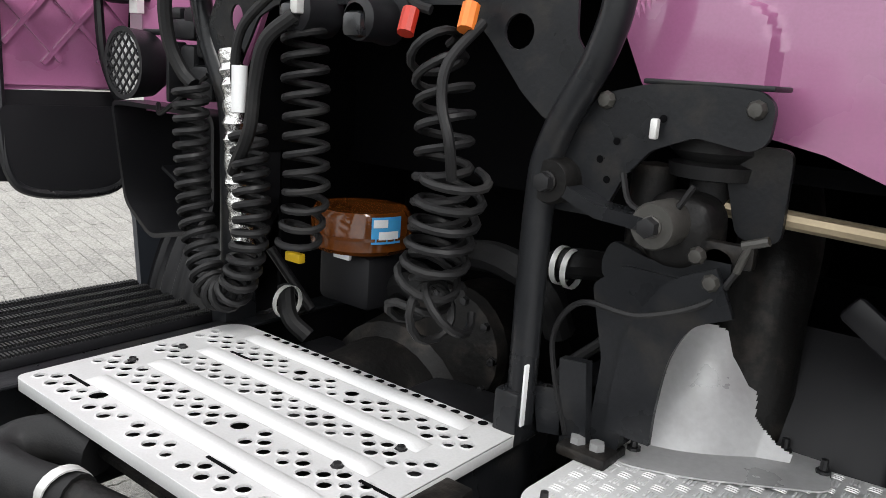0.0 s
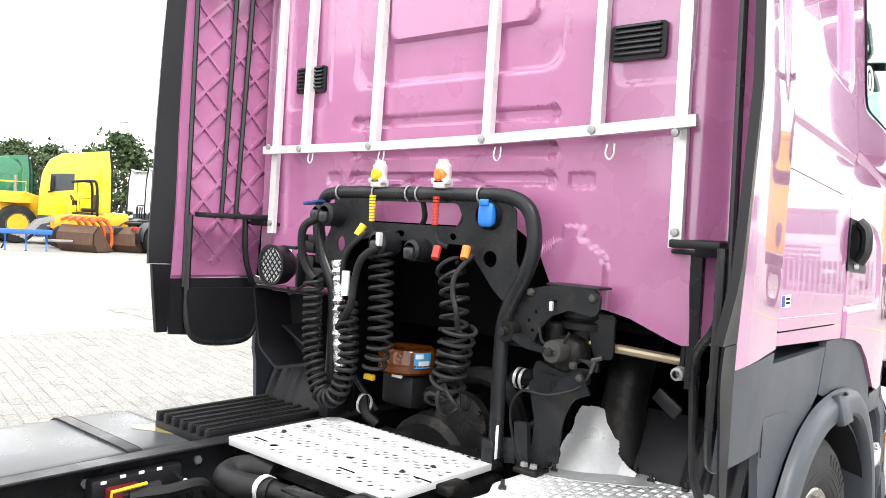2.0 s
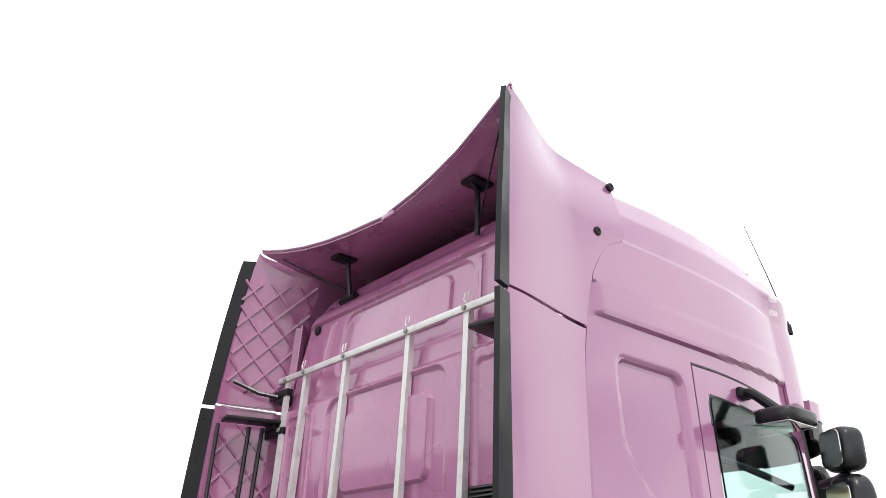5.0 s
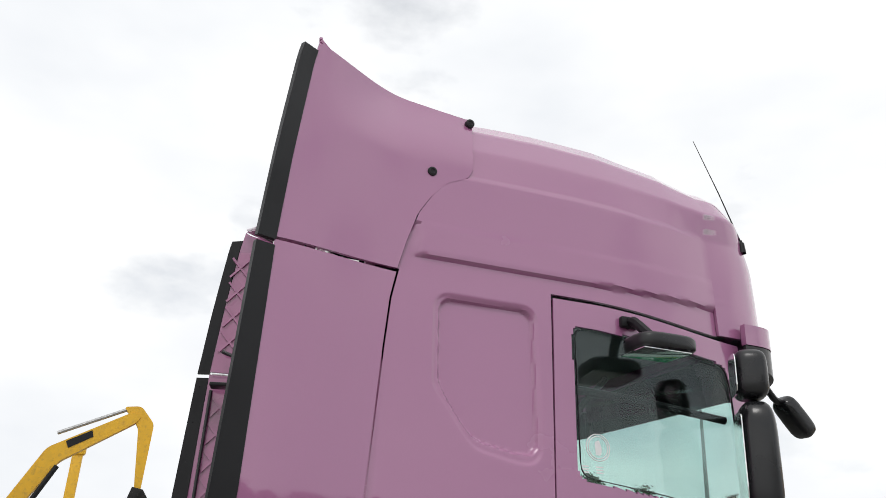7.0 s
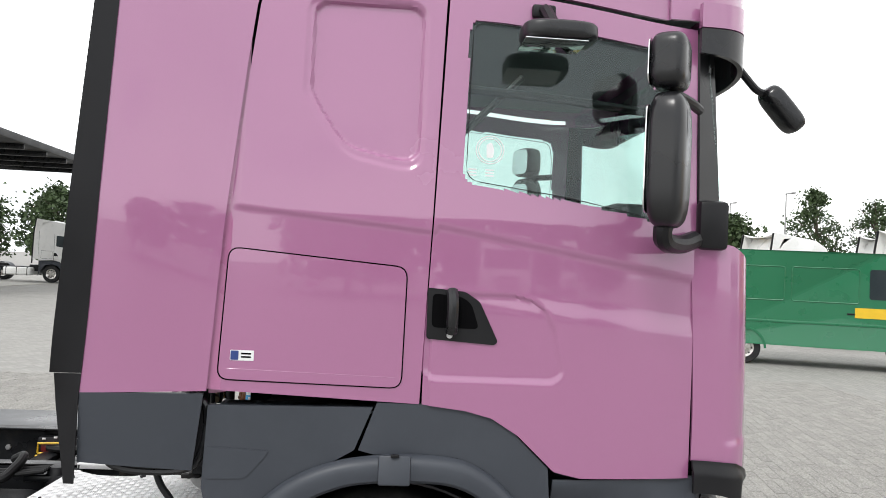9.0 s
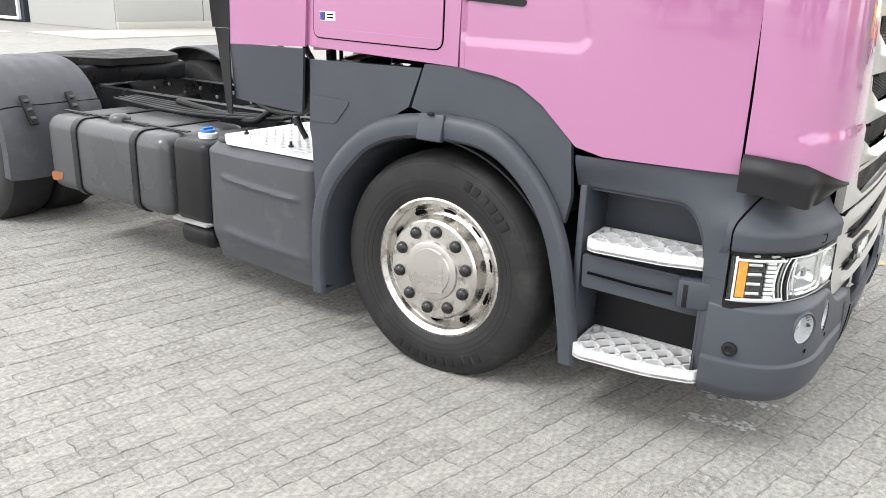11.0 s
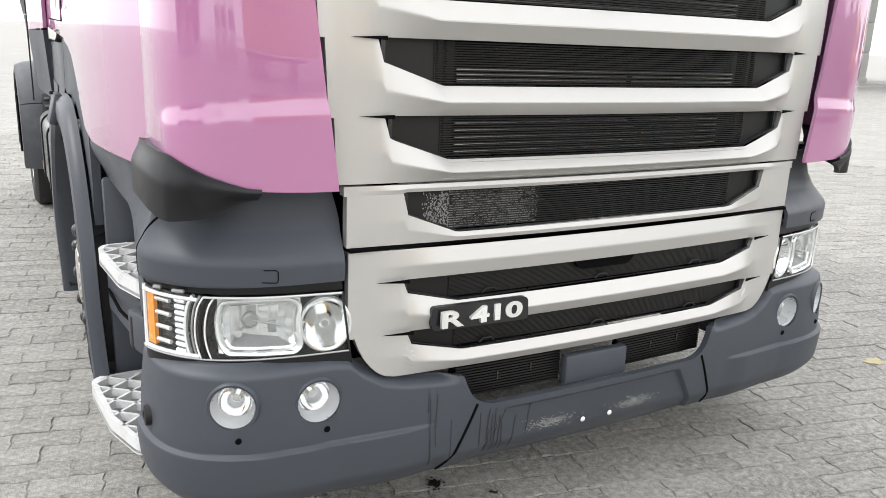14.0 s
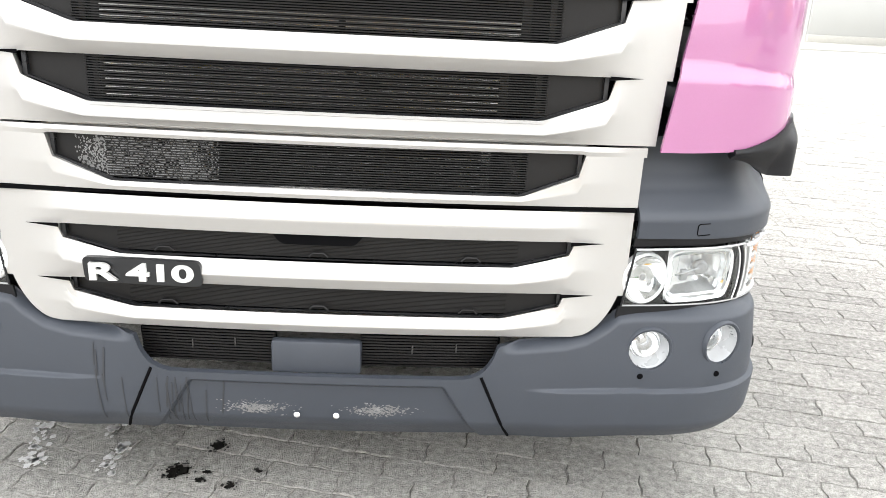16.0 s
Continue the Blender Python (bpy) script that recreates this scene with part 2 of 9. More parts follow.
def join(bm, own):
    if bm is None:
        return own
    tmp = bpy.data.meshes.new("tmp")
    own.to_mesh(tmp)
    own.free()
    bm.from_mesh(tmp)
    bpy.data.meshes.remove(tmp)
    return bm


def curve_points(pts, n=8, closed=False):
    """Catmull-Rom through the points."""
    P = [Vector(p) for p in pts]
    out = []
    m = len(P)
    for i in range(m if closed else m - 1):
        p0 = P[(i - 1) % m] if closed or i > 0 else P[0] * 2 - P[1]
        p1, p2 = P[i], P[(i + 1) % m]
        p3 = P[(i + 2) % m] if closed or i + 2 < m else P[-1] * 2 - P[-2]
        for k in range(n):
            t = k / n
            out.append(0.5 * ((2 * p1) + (p2 - p0) * t + (2 * p0 - 5 * p1 + 4 * p2 - p3) * t * t + (3 * p1 - p0 - 3 * p2 + p3) * t ** 3))
    if not closed:
        out.append(P[-1])
    return out


def tube(pts, r, seg=8, bm=None, closed=False, flat=None):
    """A round bar along the points; flat: (width, height) for a flat bar instead."""
    P = [Vector(p) for p in pts]
    own = bm or bmesh.new()
    rings = []
    up = Vector((0, 0, 1))
    n = len(P)
    prev = None
    for i, p in enumerate(P):
        d = (P[(i + 1) % n] - P[i - 1]) if closed or 0 < i < n - 1 else (P[1] - P[0] if i == 0 else P[-1] - P[-2])
        d.normalize()
        if prev is None:
            a = up if abs(d.z) < 0.9 else Vector((0, 1, 0))
            s = d.cross(a).normalized()
        else:
            s = (prev - d * prev.dot(d)).normalized()
        prev = s
        u = s.cross(d)
        ring = []
        for k in range(seg if not flat else 4):
            if flat:
                a, b = ((-1, -1), (1, -1), (1, 1), (-1, 1))[k]
                ring.append(own.verts.new(p + s * a * flat[0] / 2 + u * b * flat[1] / 2))
            else:
                w = 2 * math.pi * k / seg
                ring.append(own.verts.new(p + (s * math.cos(w) + u * math.sin(w)) * (r[i] if isinstance(r, (list, tuple)) else r)))
        rings.append(ring)
    m = len(rings[0])
    for i in range(n if closed else n - 1):
        a, b = rings[i], rings[(i + 1) % n]
        for k in range(m):
            own.faces.new((a[k], a[(k + 1) % m], b[(k + 1) % m], b[k]))
    if not closed:
        own.faces.new(rings[0][::-1])
        own.faces.new(rings[-1])
    return own


def lathe(profile, seg=32, at=(0, 0, 0), axis="x", bm=None):
    """Turn (along, radius) pairs about an axis through at."""
    own = bm or bmesh.new()
    at = Vector(at)
    rings = []
    for h, r in profile:
        ring = []
        for k in range(seg if r > 1e-6 else 1):
            w = 2 * math.pi * k / seg
            c, s = math.cos(w) * r, math.sin(w) * r
            v = {"x": (h, c, s), "y": (s, h, c), "z": (c, s, h)}[axis]
            ring.append(own.verts.new(at + Vector(v)))
        rings.append(ring)
    for a, b in zip(rings, rings[1:]):
        for k in range(seg):
            q = [a[k % len(a)], a[(k + 1) % len(a)], b[(k + 1) % len(b)], b[k % len(b)]]
            q = list(dict.fromkeys(q))
            if len(q) > 2:
                own.faces.new(q)
    return own


def rod(p, q, r, seg=10, bm=None):
    return tube([p, q], r, seg, bm)


def slab(loops, place, thick, bm=None):
    """A plate with holes: loops of (a, b), the first the outline; place(a, b, depth) gives the point; depth runs 0..thick."""
    own = bmesh.new()
    edges, layers = [], []
    for lp in loops:
        vs = [own.verts.new((a, b, 0)) for a, b in lp]
        edges += [own.edges.new((vs[i], vs[(i + 1) % len(vs)])) for i in range(len(vs))]
        layers.append(vs)
    bmesh.ops.triangle_fill(own, use_beauty=True, use_dissolve=False, edges=edges)
    top = own.faces[:]
    twin = {v: own.verts.new((v.co.x, v.co.y, 1.0)) for v in own.verts[:]}
    for f in top:
        own.faces.new([twin[v] for v in reversed(f.verts)])
    for vs in layers:
        for i in range(len(vs)):
            a, b = vs[i], vs[(i + 1) % len(vs)]
            own.faces.new((a, b, twin[b], twin[a]))
    for v in own.verts:
        v.co = Vector(place(v.co.x, v.co.y, thick * v.co.z))
    return join(bm, own)


def rounded(x0, y0, x1, y1, r, n=5):
    out = []
    for cx, cy, a in ((x1 - r, y1 - r, 0), (x0 + r, y1 - r, 90), (x0 + r, y0 + r, 180), (x1 - r, y0 + r, 270)):
        for k in range(n + 1):
            w = radians(a + 90 * k / n)
            out.append((cx + r * math.cos(w), cy + r * math.sin(w)))
    return out


def soften(poly, r, n=4):
    """The polygon with its corners rounded by r."""
    P = [Vector(p) for p in poly]
    out = []
    for i, p in enumerate(P):
        a, b = P[i - 1], P[(i + 1) % len(P)]
        da, db = a - p, b - p
        k = min(r, da.length * 0.45, db.length * 0.45)
        s, e = p + da.normalized() * k, p + db.normalized() * k
        for j in range(n + 1):
            t = j / n
            out.append(tuple((s * (1 - t) + p * t) * (1 - t) + (p * (1 - t) + e * t) * t))
    return out


def grid(f, nu, nv, thick=0.0, keep=None, bm=None):
    """A sheet f(u, v) over the unit square; keep(u, v) leaves faces out; thick gives it a back."""
    own = bmesh.new()
    vs = [[own.verts.new(f(i / nu, j / nv)) for j in range(nv + 1)] for i in range(nu + 1)]
    for i in range(nu):
        for j in range(nv):
            if keep is None or keep((i + 0.5) / nu, (j + 0.5) / nv):
                q = [vs[i][j], vs[i + 1][j], vs[i + 1][j + 1], vs[i][j + 1]]
                if (q[0].co - q[2].co).length > 1e-5 and (q[1].co - q[3].co).length > 1e-5:
                    own.faces.new(q)
    loose = [v for v in own.verts if not v.link_faces]
    bmesh.ops.delete(own, geom=loose, context="VERTS")
    if thick:
        bmesh.ops.recalc_face_normals(own, faces=own.faces[:])
        own.normal_update()
        bmesh.ops.solidify(own, geom=own.faces[:], thickness=thick)
    return join(bm, own)


def lerp(a, b, t):
    return a + (b - a) * t


def steps(x, table):
    """Piecewise linear look-up."""
    if x <= table[0][0]:
        return table[0][1]
    for (a, p), (b, q) in zip(table, table[1:]):
        if x <= b:
            return p + (q - p) * (x - a) / (b - a) if b > a else q
    return table[-1][1]


def smooth(a, b, x):
    t = min(1.0, max(0.0, (x - a) / (b - a)))
    return t * t * (3 - 2 * t)


def text_mesh(body, size, thick, m):
    """Raised characters as a mesh, standing in the plane of m."""
    cu = bpy.data.curves.new("text", "FONT")
    cu.body, cu.size, cu.extrude, cu.align_x, cu.align_y = body, size, thick, "CENTER", "CENTER"
    cu.offset = size * 0.033
    ob = bpy.data.objects.new("text", cu)
    scene.collection.objects.link(ob)
    bpy.context.view_layer.update()
    me = bpy.data.meshes.new_from_object(ob.evaluated_get(bpy.context.evaluated_depsgraph_get()))
    bm = bmesh.new()
    bm.from_mesh(me)
    bpy.data.objects.remove(ob)
    bpy.data.curves.remove(cu)
    bpy.data.meshes.remove(me)
    bmesh.ops.transform(bm, matrix=m, verts=bm.verts[:])
    return bm


# ---- the tractor truck: x to its right, y ahead, z up, front axle at y = 0 ----
truck = thing("tractor_truck", (0, 0, -0.035), "pink two-axle tractor truck with sleeper cab and grey trim", "truck")


def side_x(y, z):
    x = 1.205 - max(0.0, z - 2.0) * 0.075
    if y > 0.5:
        x -= 0.075 * ((y - 0.5) / 0.62) ** 2
    return x


def on_side(y, z, out=0.0):
    return Vector((side_x(y, z) + out, y, z))


def both(maker, *args):
    """The same part on the right (+1) and on the left (-1)."""
    for s in (1, -1):
        maker(s, *args)


def flip(bm, s):
    if s < 0:
        bmesh.ops.scale(bm, vec=(-1, 1, 1), verts=bm.verts[:])
        bmesh.ops.reverse_faces(bm, faces=bm.faces[:])
    return bm


SEAM_REAR = [(1.30, -0.663), (1.9, -0.63), (2.55, -0.58), (2.76, -0.56), (2.88, -0.535), (3.01, -0.50), (3.15, -0.455), (3.24, -0.40), (3.32, -0.33), (3.36, -0.24)]
SEAM_DOOR = [(1.30, 0.097), (2.9, 0.142)]
LOW_EDGE = [(-0.67, 1.347), (0.10, 1.318), (0.26, 1.30), (0.36, 1.275), (0.46, 1.215), (0.60, 1.085), (0.70, 1.062), (1.2, 1.055)]


def inset(y, z, poly_y0, poly_y1, z0, z1, r, edge):
    """1 inside a rounded rectangle, falling to 0 over edge."""
    dx, dz = max(poly_y0 + r - y, y - poly_y1 + r, 0), max(z0 + r - z, z - z1 + r, 0)
    d = r - math.hypot(dx, dz) if dx or dz else min(y - poly_y0, poly_y1 - y, z - z0, z1 - z)
    return smooth(0, edge, d)


def relief(y, z):
    """Pressed creases of the cab side, outward in metres."""
    o = 0.0
    # belt line: the side steps in under a soft crease that falls towards the front
    zb = 2.0 - 0.085 * (y + 0.59)
    if y > 0.13:
        zb = 1.965 - 0.16 * (y - 0.13)
    o += 0.008 * smooth(zb - 0.006, zb + 0.018, z) * smooth(-0.62, -0.58, y) - 0.012
    zc = 1.87 - 0.02 * y
    if y > 0.13:
        o += 0.008 * smooth(1.79 - 0.10 * y, 1.70 - 0.10 * y, z)
    # sleeper panel recess
    lowz = 2.205 + 0.03 * smooth(0.0, -0.2, y) + 0.19 * smooth(-0.14, -0.375, y) ** 1.6
    o -= 0.020 * inset(y, z, -0.362, 0.058, lowz, 2.80, 0.06, 0.014) + 0.007 * inset(y, z, -0.385, 0.072, lowz - 0.035, 2.815, 0.07, 0.012)
    # handle bay on the door
    ym = steps(z, [(1.40, 0.61), (1.45, 0.627), (1.60, 0.592), (1.67, 0.560), (1.71, 0.515), (1.735, 0.44)])
    o -= 0.009 * inset(y, z, 0.10, ym, 1.405, 1.735, 0.05, 0.018) if y > 0.10 else 0
    return o


def side_panel(s):
    def f(u, v):
        zz = lerp(1.33, 2.885, v)
        y = lerp(steps(zz, SEAM_REAR) + 0.005, steps(zz, SEAM_DOOR) - 0.005, u)
        z = lerp(steps(y, LOW_EDGE), 2.885, v)
        return on_side(y, z, relief(y, z))
    panel = part("sleeper_side", flip(grid(f, 100, 210, 0.012), s), PINK, truck)
    zt = (1.375, 1.855)
    out = [(-0.632, 1.388), (0.022, 1.376), (0.026, 1.812), (-0.612, 1.858)]
    part("hatch_seam", flip(slab([soften([(-0.638, 1.383), (0.027, 1.371), (0.031, 1.817), (-0.617, 1.863)], 0.045)], lambda a, b, d: on_side(a, b, -0.0125 + d), 0.0025), s), GAP, panel)
    hatch = part("locker_hatch", flip(slab([soften(out, 0.04)], lambda a, b, d: on_side(a, b, -0.0125 + d), 0.006), s), PINK, panel, "storage locker hatch")
    part("hatch_crease", flip(tube([on_side(-0.60, 1.425, -0.0104), on_side(0.0, 1.412, -0.0104)], 0.0045, 6), s), PINK, panel)
    if s > 0:
        part("sticker", slab([rounded(-0.592, 1.455, -0.508, 1.492, 0.003)], lambda a, b, d: on_side(a, b, -0.0065 + d), 0.0012), LABEL_W, panel, "small white sticker with a dark blue mark")
        part("sticker_mark", slab([rounded(-0.590, 1.457, -0.562, 1.490, 0.003)], lambda a, b, d: on_side(a, b, -0.0053 + d), 0.0008), LABEL_B, panel)
        for zq in (1.468, 1.480):
            part("sticker_bar", slab([rounded(-0.553, zq - 0.003, -0.518, zq + 0.003, 0.001)], lambda a, b, d: on_side(a, b, -0.0053 + d), 0.0008), GAP, panel)


both(side_panel)


def seam_backing(s):
    """Dark rebates behind the joints of the cab side."""
    for seam, z0, z1 in ((SEAM_DOOR, 1.325, 2.87), (SEAM_REAR, 1.35, 3.30), ([(1.0, 1.1465), (2.0, 1.1465)], 1.065, 1.965)):
        part("door_joint", flip(grid(lambda u, v: on_side(steps(lerp(z0, z1, v), seam) + lerp(-0.018, 0.018, u), lerp(z0, z1, v), -0.034), 2, 40, 0.004), s), GAP, truck)


both(seam_backing)

WIN = [(0.215, 2.135), (0.60, 2.088), (0.90, 2.04), (1.06, 2.005), (1.055, 2.60), (1.035, 2.70), (0.62, 2.742), (0.225, 2.765)]


def in_poly(p, poly):
    x, y = p
    c = False
    for i in range(len(poly)):
        (x1, y1), (x2, y2) = poly[i - 1], poly[i]
        if (y1 > y) != (y2 > y) and x < (x2 - x1) * (y - y1) / (y2 - y1) + x1:
            c = not c
    return c


def shrink(poly, k):
    cx, cy = sum(p[0] for p in poly) / len(poly), sum(p[1] for p in poly) / len(poly)
    return [(p[0] + math.copysign(k, cx - p[0]), p[1] + math.copysign(k, cy - p[1])) for p in poly]


def door(s):
    def yz(u, v):
        zz = lerp(1.06, 2.87, v)
        y = lerp(steps(zz, SEAM_DOOR) + 0.005, 1.142, u)
        return y, lerp(steps(y, LOW_EDGE), 2.868 - 0.06 * smooth(0.3, 1.1, y), v)

    def f(u, v):
        y, z = yz(u, v)
        return on_side(y, z, relief(y, z))
    big = soften(shrink(WIN, -0.002), 0.05)
    d = part("door", flip(grid(f, 110, 170, 0.012, lambda u, v: not in_poly(yz(u, v), big)), s), PINK, truck, "pink cab door")
    outer, inner = soften(shrink(WIN, -0.012), 0.06), soften(shrink(WIN, 0.014), 0.045)
    part("window_seal", flip(slab([outer, inner], lambda a, b, t: on_side(a, b, -0.006 + t), 0.008), s), BLACK, d)
    pane = part("window_pane", flip(slab([soften(WIN, 0.05)], lambda a, b, t: on_side(a, b, -0.014 + t), 0.005), s), TINTED, d)
    pane.visible_shadow = False
    # recessed handle
    base = soften([(0.106, 1.745), (0.245, 1.735), (0.30, 1.70), (0.372, 1.556), (0.36, 1.543), (0.108, 1.558)], 0.012)
    h = part("door_handle", flip(slab([base], lambda a, b, t: on_side(a, b, -0.022 + t), 0.014), s), BLACK, d, "black recessed door handle")
    # flat black patch painted as the shade in the handle's cup
    part("handle_cup_shade", flip(slab([soften([(0.125, 1.725), (0.235, 1.715), (0.27, 1.69), (0.30, 1.60), (0.125, 1.60)], 0.02)], lambda a, b, t: on_side(a, b, -0.008 + t), 0.002), s), GAP, d)
    part("grip", flip(tube(curve_points([on_side(0.195, 1.735, -0.004), on_side(0.198, 1.70, 0.022), on_side(0.198, 1.63, 0.024), on_side(0.198, 1.585, 0.004)], 6), [0.022] * 19, 10), s), BLACK_SATIN, d)
    part("lock", flip(lathe([(0, 0.0), (0.003, 0.009), (0, 0.011), (-0.01, 0.011)][::-1], 14, on_side(0.192, 1.573, 0.004)), s), ALU, d)
    if s > 0:
        # round emblem decal on the glass: rings and a plain figure, and two small print blocks
        cy, cz = 0.315, 2.265
        for r in (0.052, 0.043):
            part("decal_ring", tube([on_side(cy + r * math.cos(w), cz + r * math.sin(w), -0.0085) for w in [k * math.pi / 16 for k in range(32)]], 0.0022, 5, closed=True), LABEL_W, d)
        part("decal_figure", slab([soften([(cy - 0.012, cz - 0.03), (cy + 0.012, cz - 0.03), (cy + 0.016, cz), (cy + 0.006, cz + 0.03), (cy - 0.014, cz + 0.02)], 0.008)], lambda a, b, t: on_side(a, b, -0.009 + t), 0.001), LABEL_W, d)
        for q in (0.235, 0.30):
            for k in range(3):
                part("print_bar", slab([rounded(q, 2.165 + 0.011 * k, q + 0.032, 2.17 + 0.011 * k, 0.001)], lambda a, b, t: on_side(a, b, -0.009 + t), 0.001), LABEL_W, d)


both(door)


# plan outline of the nose: from the door seam round the corner to the middle
def nose(q, z, x0=None, y0=1.151, xf=0.772, yf=1.412, power=0.72):
    """q 0..1 corner from the side to the front edge, 1..2 across the front to the middle."""
    x0 = side_x(y0, z) if x0 is None else x0
    if q <= 1:
        a = q * math.pi / 2
        return xf + (x0 - xf) * math.cos(a) ** power, y0 + (yf - y0) * math.sin(a) ** power
    x = xf * (2 - q)
    return x, yf + 0.036 * (1 - (x / xf) ** 2)


def lean(z):
    """How far the front stands back at height z."""
    return -0.05 * max(0.0, z - 1.3) ** 1.3


def grille_edge(z):
    """Half width of the grille panel, growing upwards."""
    return 0.768 + 0.125 * max(0.0, z - 1.04)


def corner_panel(s):
    top = [(0, 1.968), (0.3, 1.955), (0.7, 1.90), (1, 1.86)]
    low = [(0, 1.122), (0.3, 1.108), (0.55, 1.072), (0.75, 1.046), (1, 1.037)]

    def f(u, v):
        z = lerp(steps(u, low), steps(u, top), v)
        x, y = nose(u, z, xf=grille_edge(z) + 0.006, yf=1.432, power=0.60)
        o = 0.007 * smooth(1.20 + 0.04 * u, 1.16 + 0.04 * u, z) * smooth(0.12, 0.3, u)
        return Vector((x + o * (1 - u) * 1.5, y + lean(z) + o * u * 1.5, z))
    part("nose_corner", flip(grid(f, 36, 70, 0.012), s), PINK, truck)

    # dark vane under the corner
    def g(u, v):
        under = smooth(0.40, 0.60, u)
        z = lerp(1.008 - 0.030 * smooth(0.0, 0.42, u) + 0.045 * smooth(0.55, 1, u), steps(u * 0.80, low) + 0.006, v)
        x, y = nose(u * 0.80, z, yf=1.432, power=0.60)
        o = 0.016 + 0.020 * smooth(1.0, 0.55, v) * (1 - 0.7 * under) - 0.030 * under * smooth(0.80, 0.0, v)
        a = u * math.pi / 2
        return Vector((x + o * math.cos(a), y + o * math.sin(a), z))
    part("corner_vane", flip(grid(g, 40, 14, 0.016), s), BLACK, truck, "black corner air vane")

    # dark pillar and the pale edge of the windscreen
    def p(u, v):
        z = lerp(1.965, 2.79, v)
        return Vector((lerp(side_x(1.12, z), side_x(1.12, z) - 0.05, u), lerp(1.148, 1.225 + 0.03 * (1 - v), u), z))
    part("windscreen_pillar", flip(grid(p, 4, 10, 0.02), s), BLACK_SATIN, truck)
    part("pillar_cover", flip(box(1.125, 1.20, 2.03, 0.06, 0.12, 0.19, 0.02), s), BLACK, truck)


both(corner_panel)


def screen(u, v):
    z = lerp(1.93, 2.86, v)
    x = lerp(-1.07, 1.07, u)
    return Vector((x * (1 - 0.02 * v), 1.30 - 0.10 * v - 0.02 * (x / 1.07) ** 4 + 0.06 * (1 - (x / 1.07) ** 2), z))


wsc = part("windscreen", grid(screen, 24, 10, 0.006), WINDSCREEN, truck, "clear windscreen")
wsc.visible_shadow = False


# ---- roof ----
def shoulder(y):
    """Height of the roof's side crown and the drop of the nose."""
    return steps(y, [(-0.2, 3.715), (0.14, 3.73), (0.47, 3.72), (0.82, 3.67), (1.05, 3.60), (1.18, 3.50), (1.27, 3.38), (1.32, 3.22), (1.37, 3.05), (1.40, 2.93)])


def roof_section(y, w, front=0.0):
    """Right half of the roof at y: w 0 at the eaves, 1 at the middle."""
    zc, zs = 3.36 - 0.045 * smooth(0.2, 1.2, y), shoulder(y)
    pts = [(side_x(min(y, 1.0), 2.89), 2.89 - 0.055 * smooth(0.3, 1.1, y)), (side_x(min(y, 1.0), 3.1), 3.1), (side_x(min(y, 1.0), zc), zc), (1.072, lerp(zc, zs, 0.45)), (1.012, lerp(zc, zs, 0.82)), (0.94, zs + 0.012), (0.6, zs + 0.045), (0.0, zs + 0.065)]
    L = [0]
    for (a, b), (c, d) in zip(pts, pts[1:]):
        L.append(L[-1] + math.hypot(c - a, d - b))
    t = w * L[-1]
    for i in range(len(pts) - 1):
        if t <= L[i + 1] + 1e-9:
            k = (t - L[i]) / (L[i + 1] - L[i])
            return lerp(pts[i][0], pts[i + 1][0], k), lerp(pts[i][1], pts[i + 1][1], k)
    return pts[-1]


def roof_half(u, v):
    # the rear edge follows the seam of the air deflector
    x, z = roof_section(0.3, v)
    yr = steps(z, SEAM_REAR + [(3.40, -0.215), (3.68, -0.19), (3.9, -0.18)])
    y = lerp(yr, 1.02, u)
    x, z = roof_section(y, v)
    o = 0
    if z < 3.1:
        o = 0.020 * smooth(2.955, 2.972, z) * smooth(-0.47, -0.44, y) - 0.018
    o -= 0.006 * smooth(-0.002, 0.010, z - (3.36 - 0.045 * smooth(0.2, 1.2, y))) * smooth(1.02, 0.9, y)
    return Vector((x + o, y, z))


def roof_nose(u, v):
    # round front cap from y = 1.02 forward, u runs round the plan from the side to the middle
    x, z = roof_section(1.02, v)
    a = u * math.pi / 2
    f = 0.465 * (1 - smooth(3.2, 3.7, z) * 0.40)
    drop = 0.22 * math.sin(a) ** 3 * smooth(3.2, 3.7, z)
    cx = x * math.cos(a) ** 0.45
    return Vector((cx, 1.02 + f * math.sin(a) ** 0.65, z - drop))


rf = grid(roof_half, 60, 140, 0.015)
grid(roof_nose, 24, 140, 0.015, bm=rf)
half2 = grid(roof_half, 60, 140, 0.015)
grid(roof_nose, 24, 140, 0.015, bm=half2)
join(rf, flip(half2, -1))
bmesh.ops.remove_doubles(rf, verts=rf.verts[:], dist=0.002)
part("roof", rf, PINK, truck, "pink high roof")


def visor(s):
    def f(u, v):
        z = lerp(2.80, 2.895, v)
        a = u * math.pi / 2
        return Vector((0.7 + 0.435 * math.cos(a) ** 0.5, 1.13 + 0.245 * math.sin(a) ** 0.6, z))

    def g(u, v):
        z = lerp(2.63 + 0.07 * (1 - u), 2.797, v)
        a = u * math.pi / 2
        return Vector((0.7 + 0.43 * math.cos(a) ** 0.5, 1.13 + 0.245 * math.sin(a) ** 0.6, z))
    part("visor_cap", flip(grid(f, 16, 4, 0.03), s), PINK, truck)
    part("sun_visor", flip(grid(g, 16, 6, 0.02), s), BLACK_SATIN, truck, "glossy black sun visor end")
    part("visor_front", flip(box(0.35, 1.37, 2.76, 0.70, 0.02, 0.25, 0.008), s), BLACK_SATIN, truck)


both(visor)


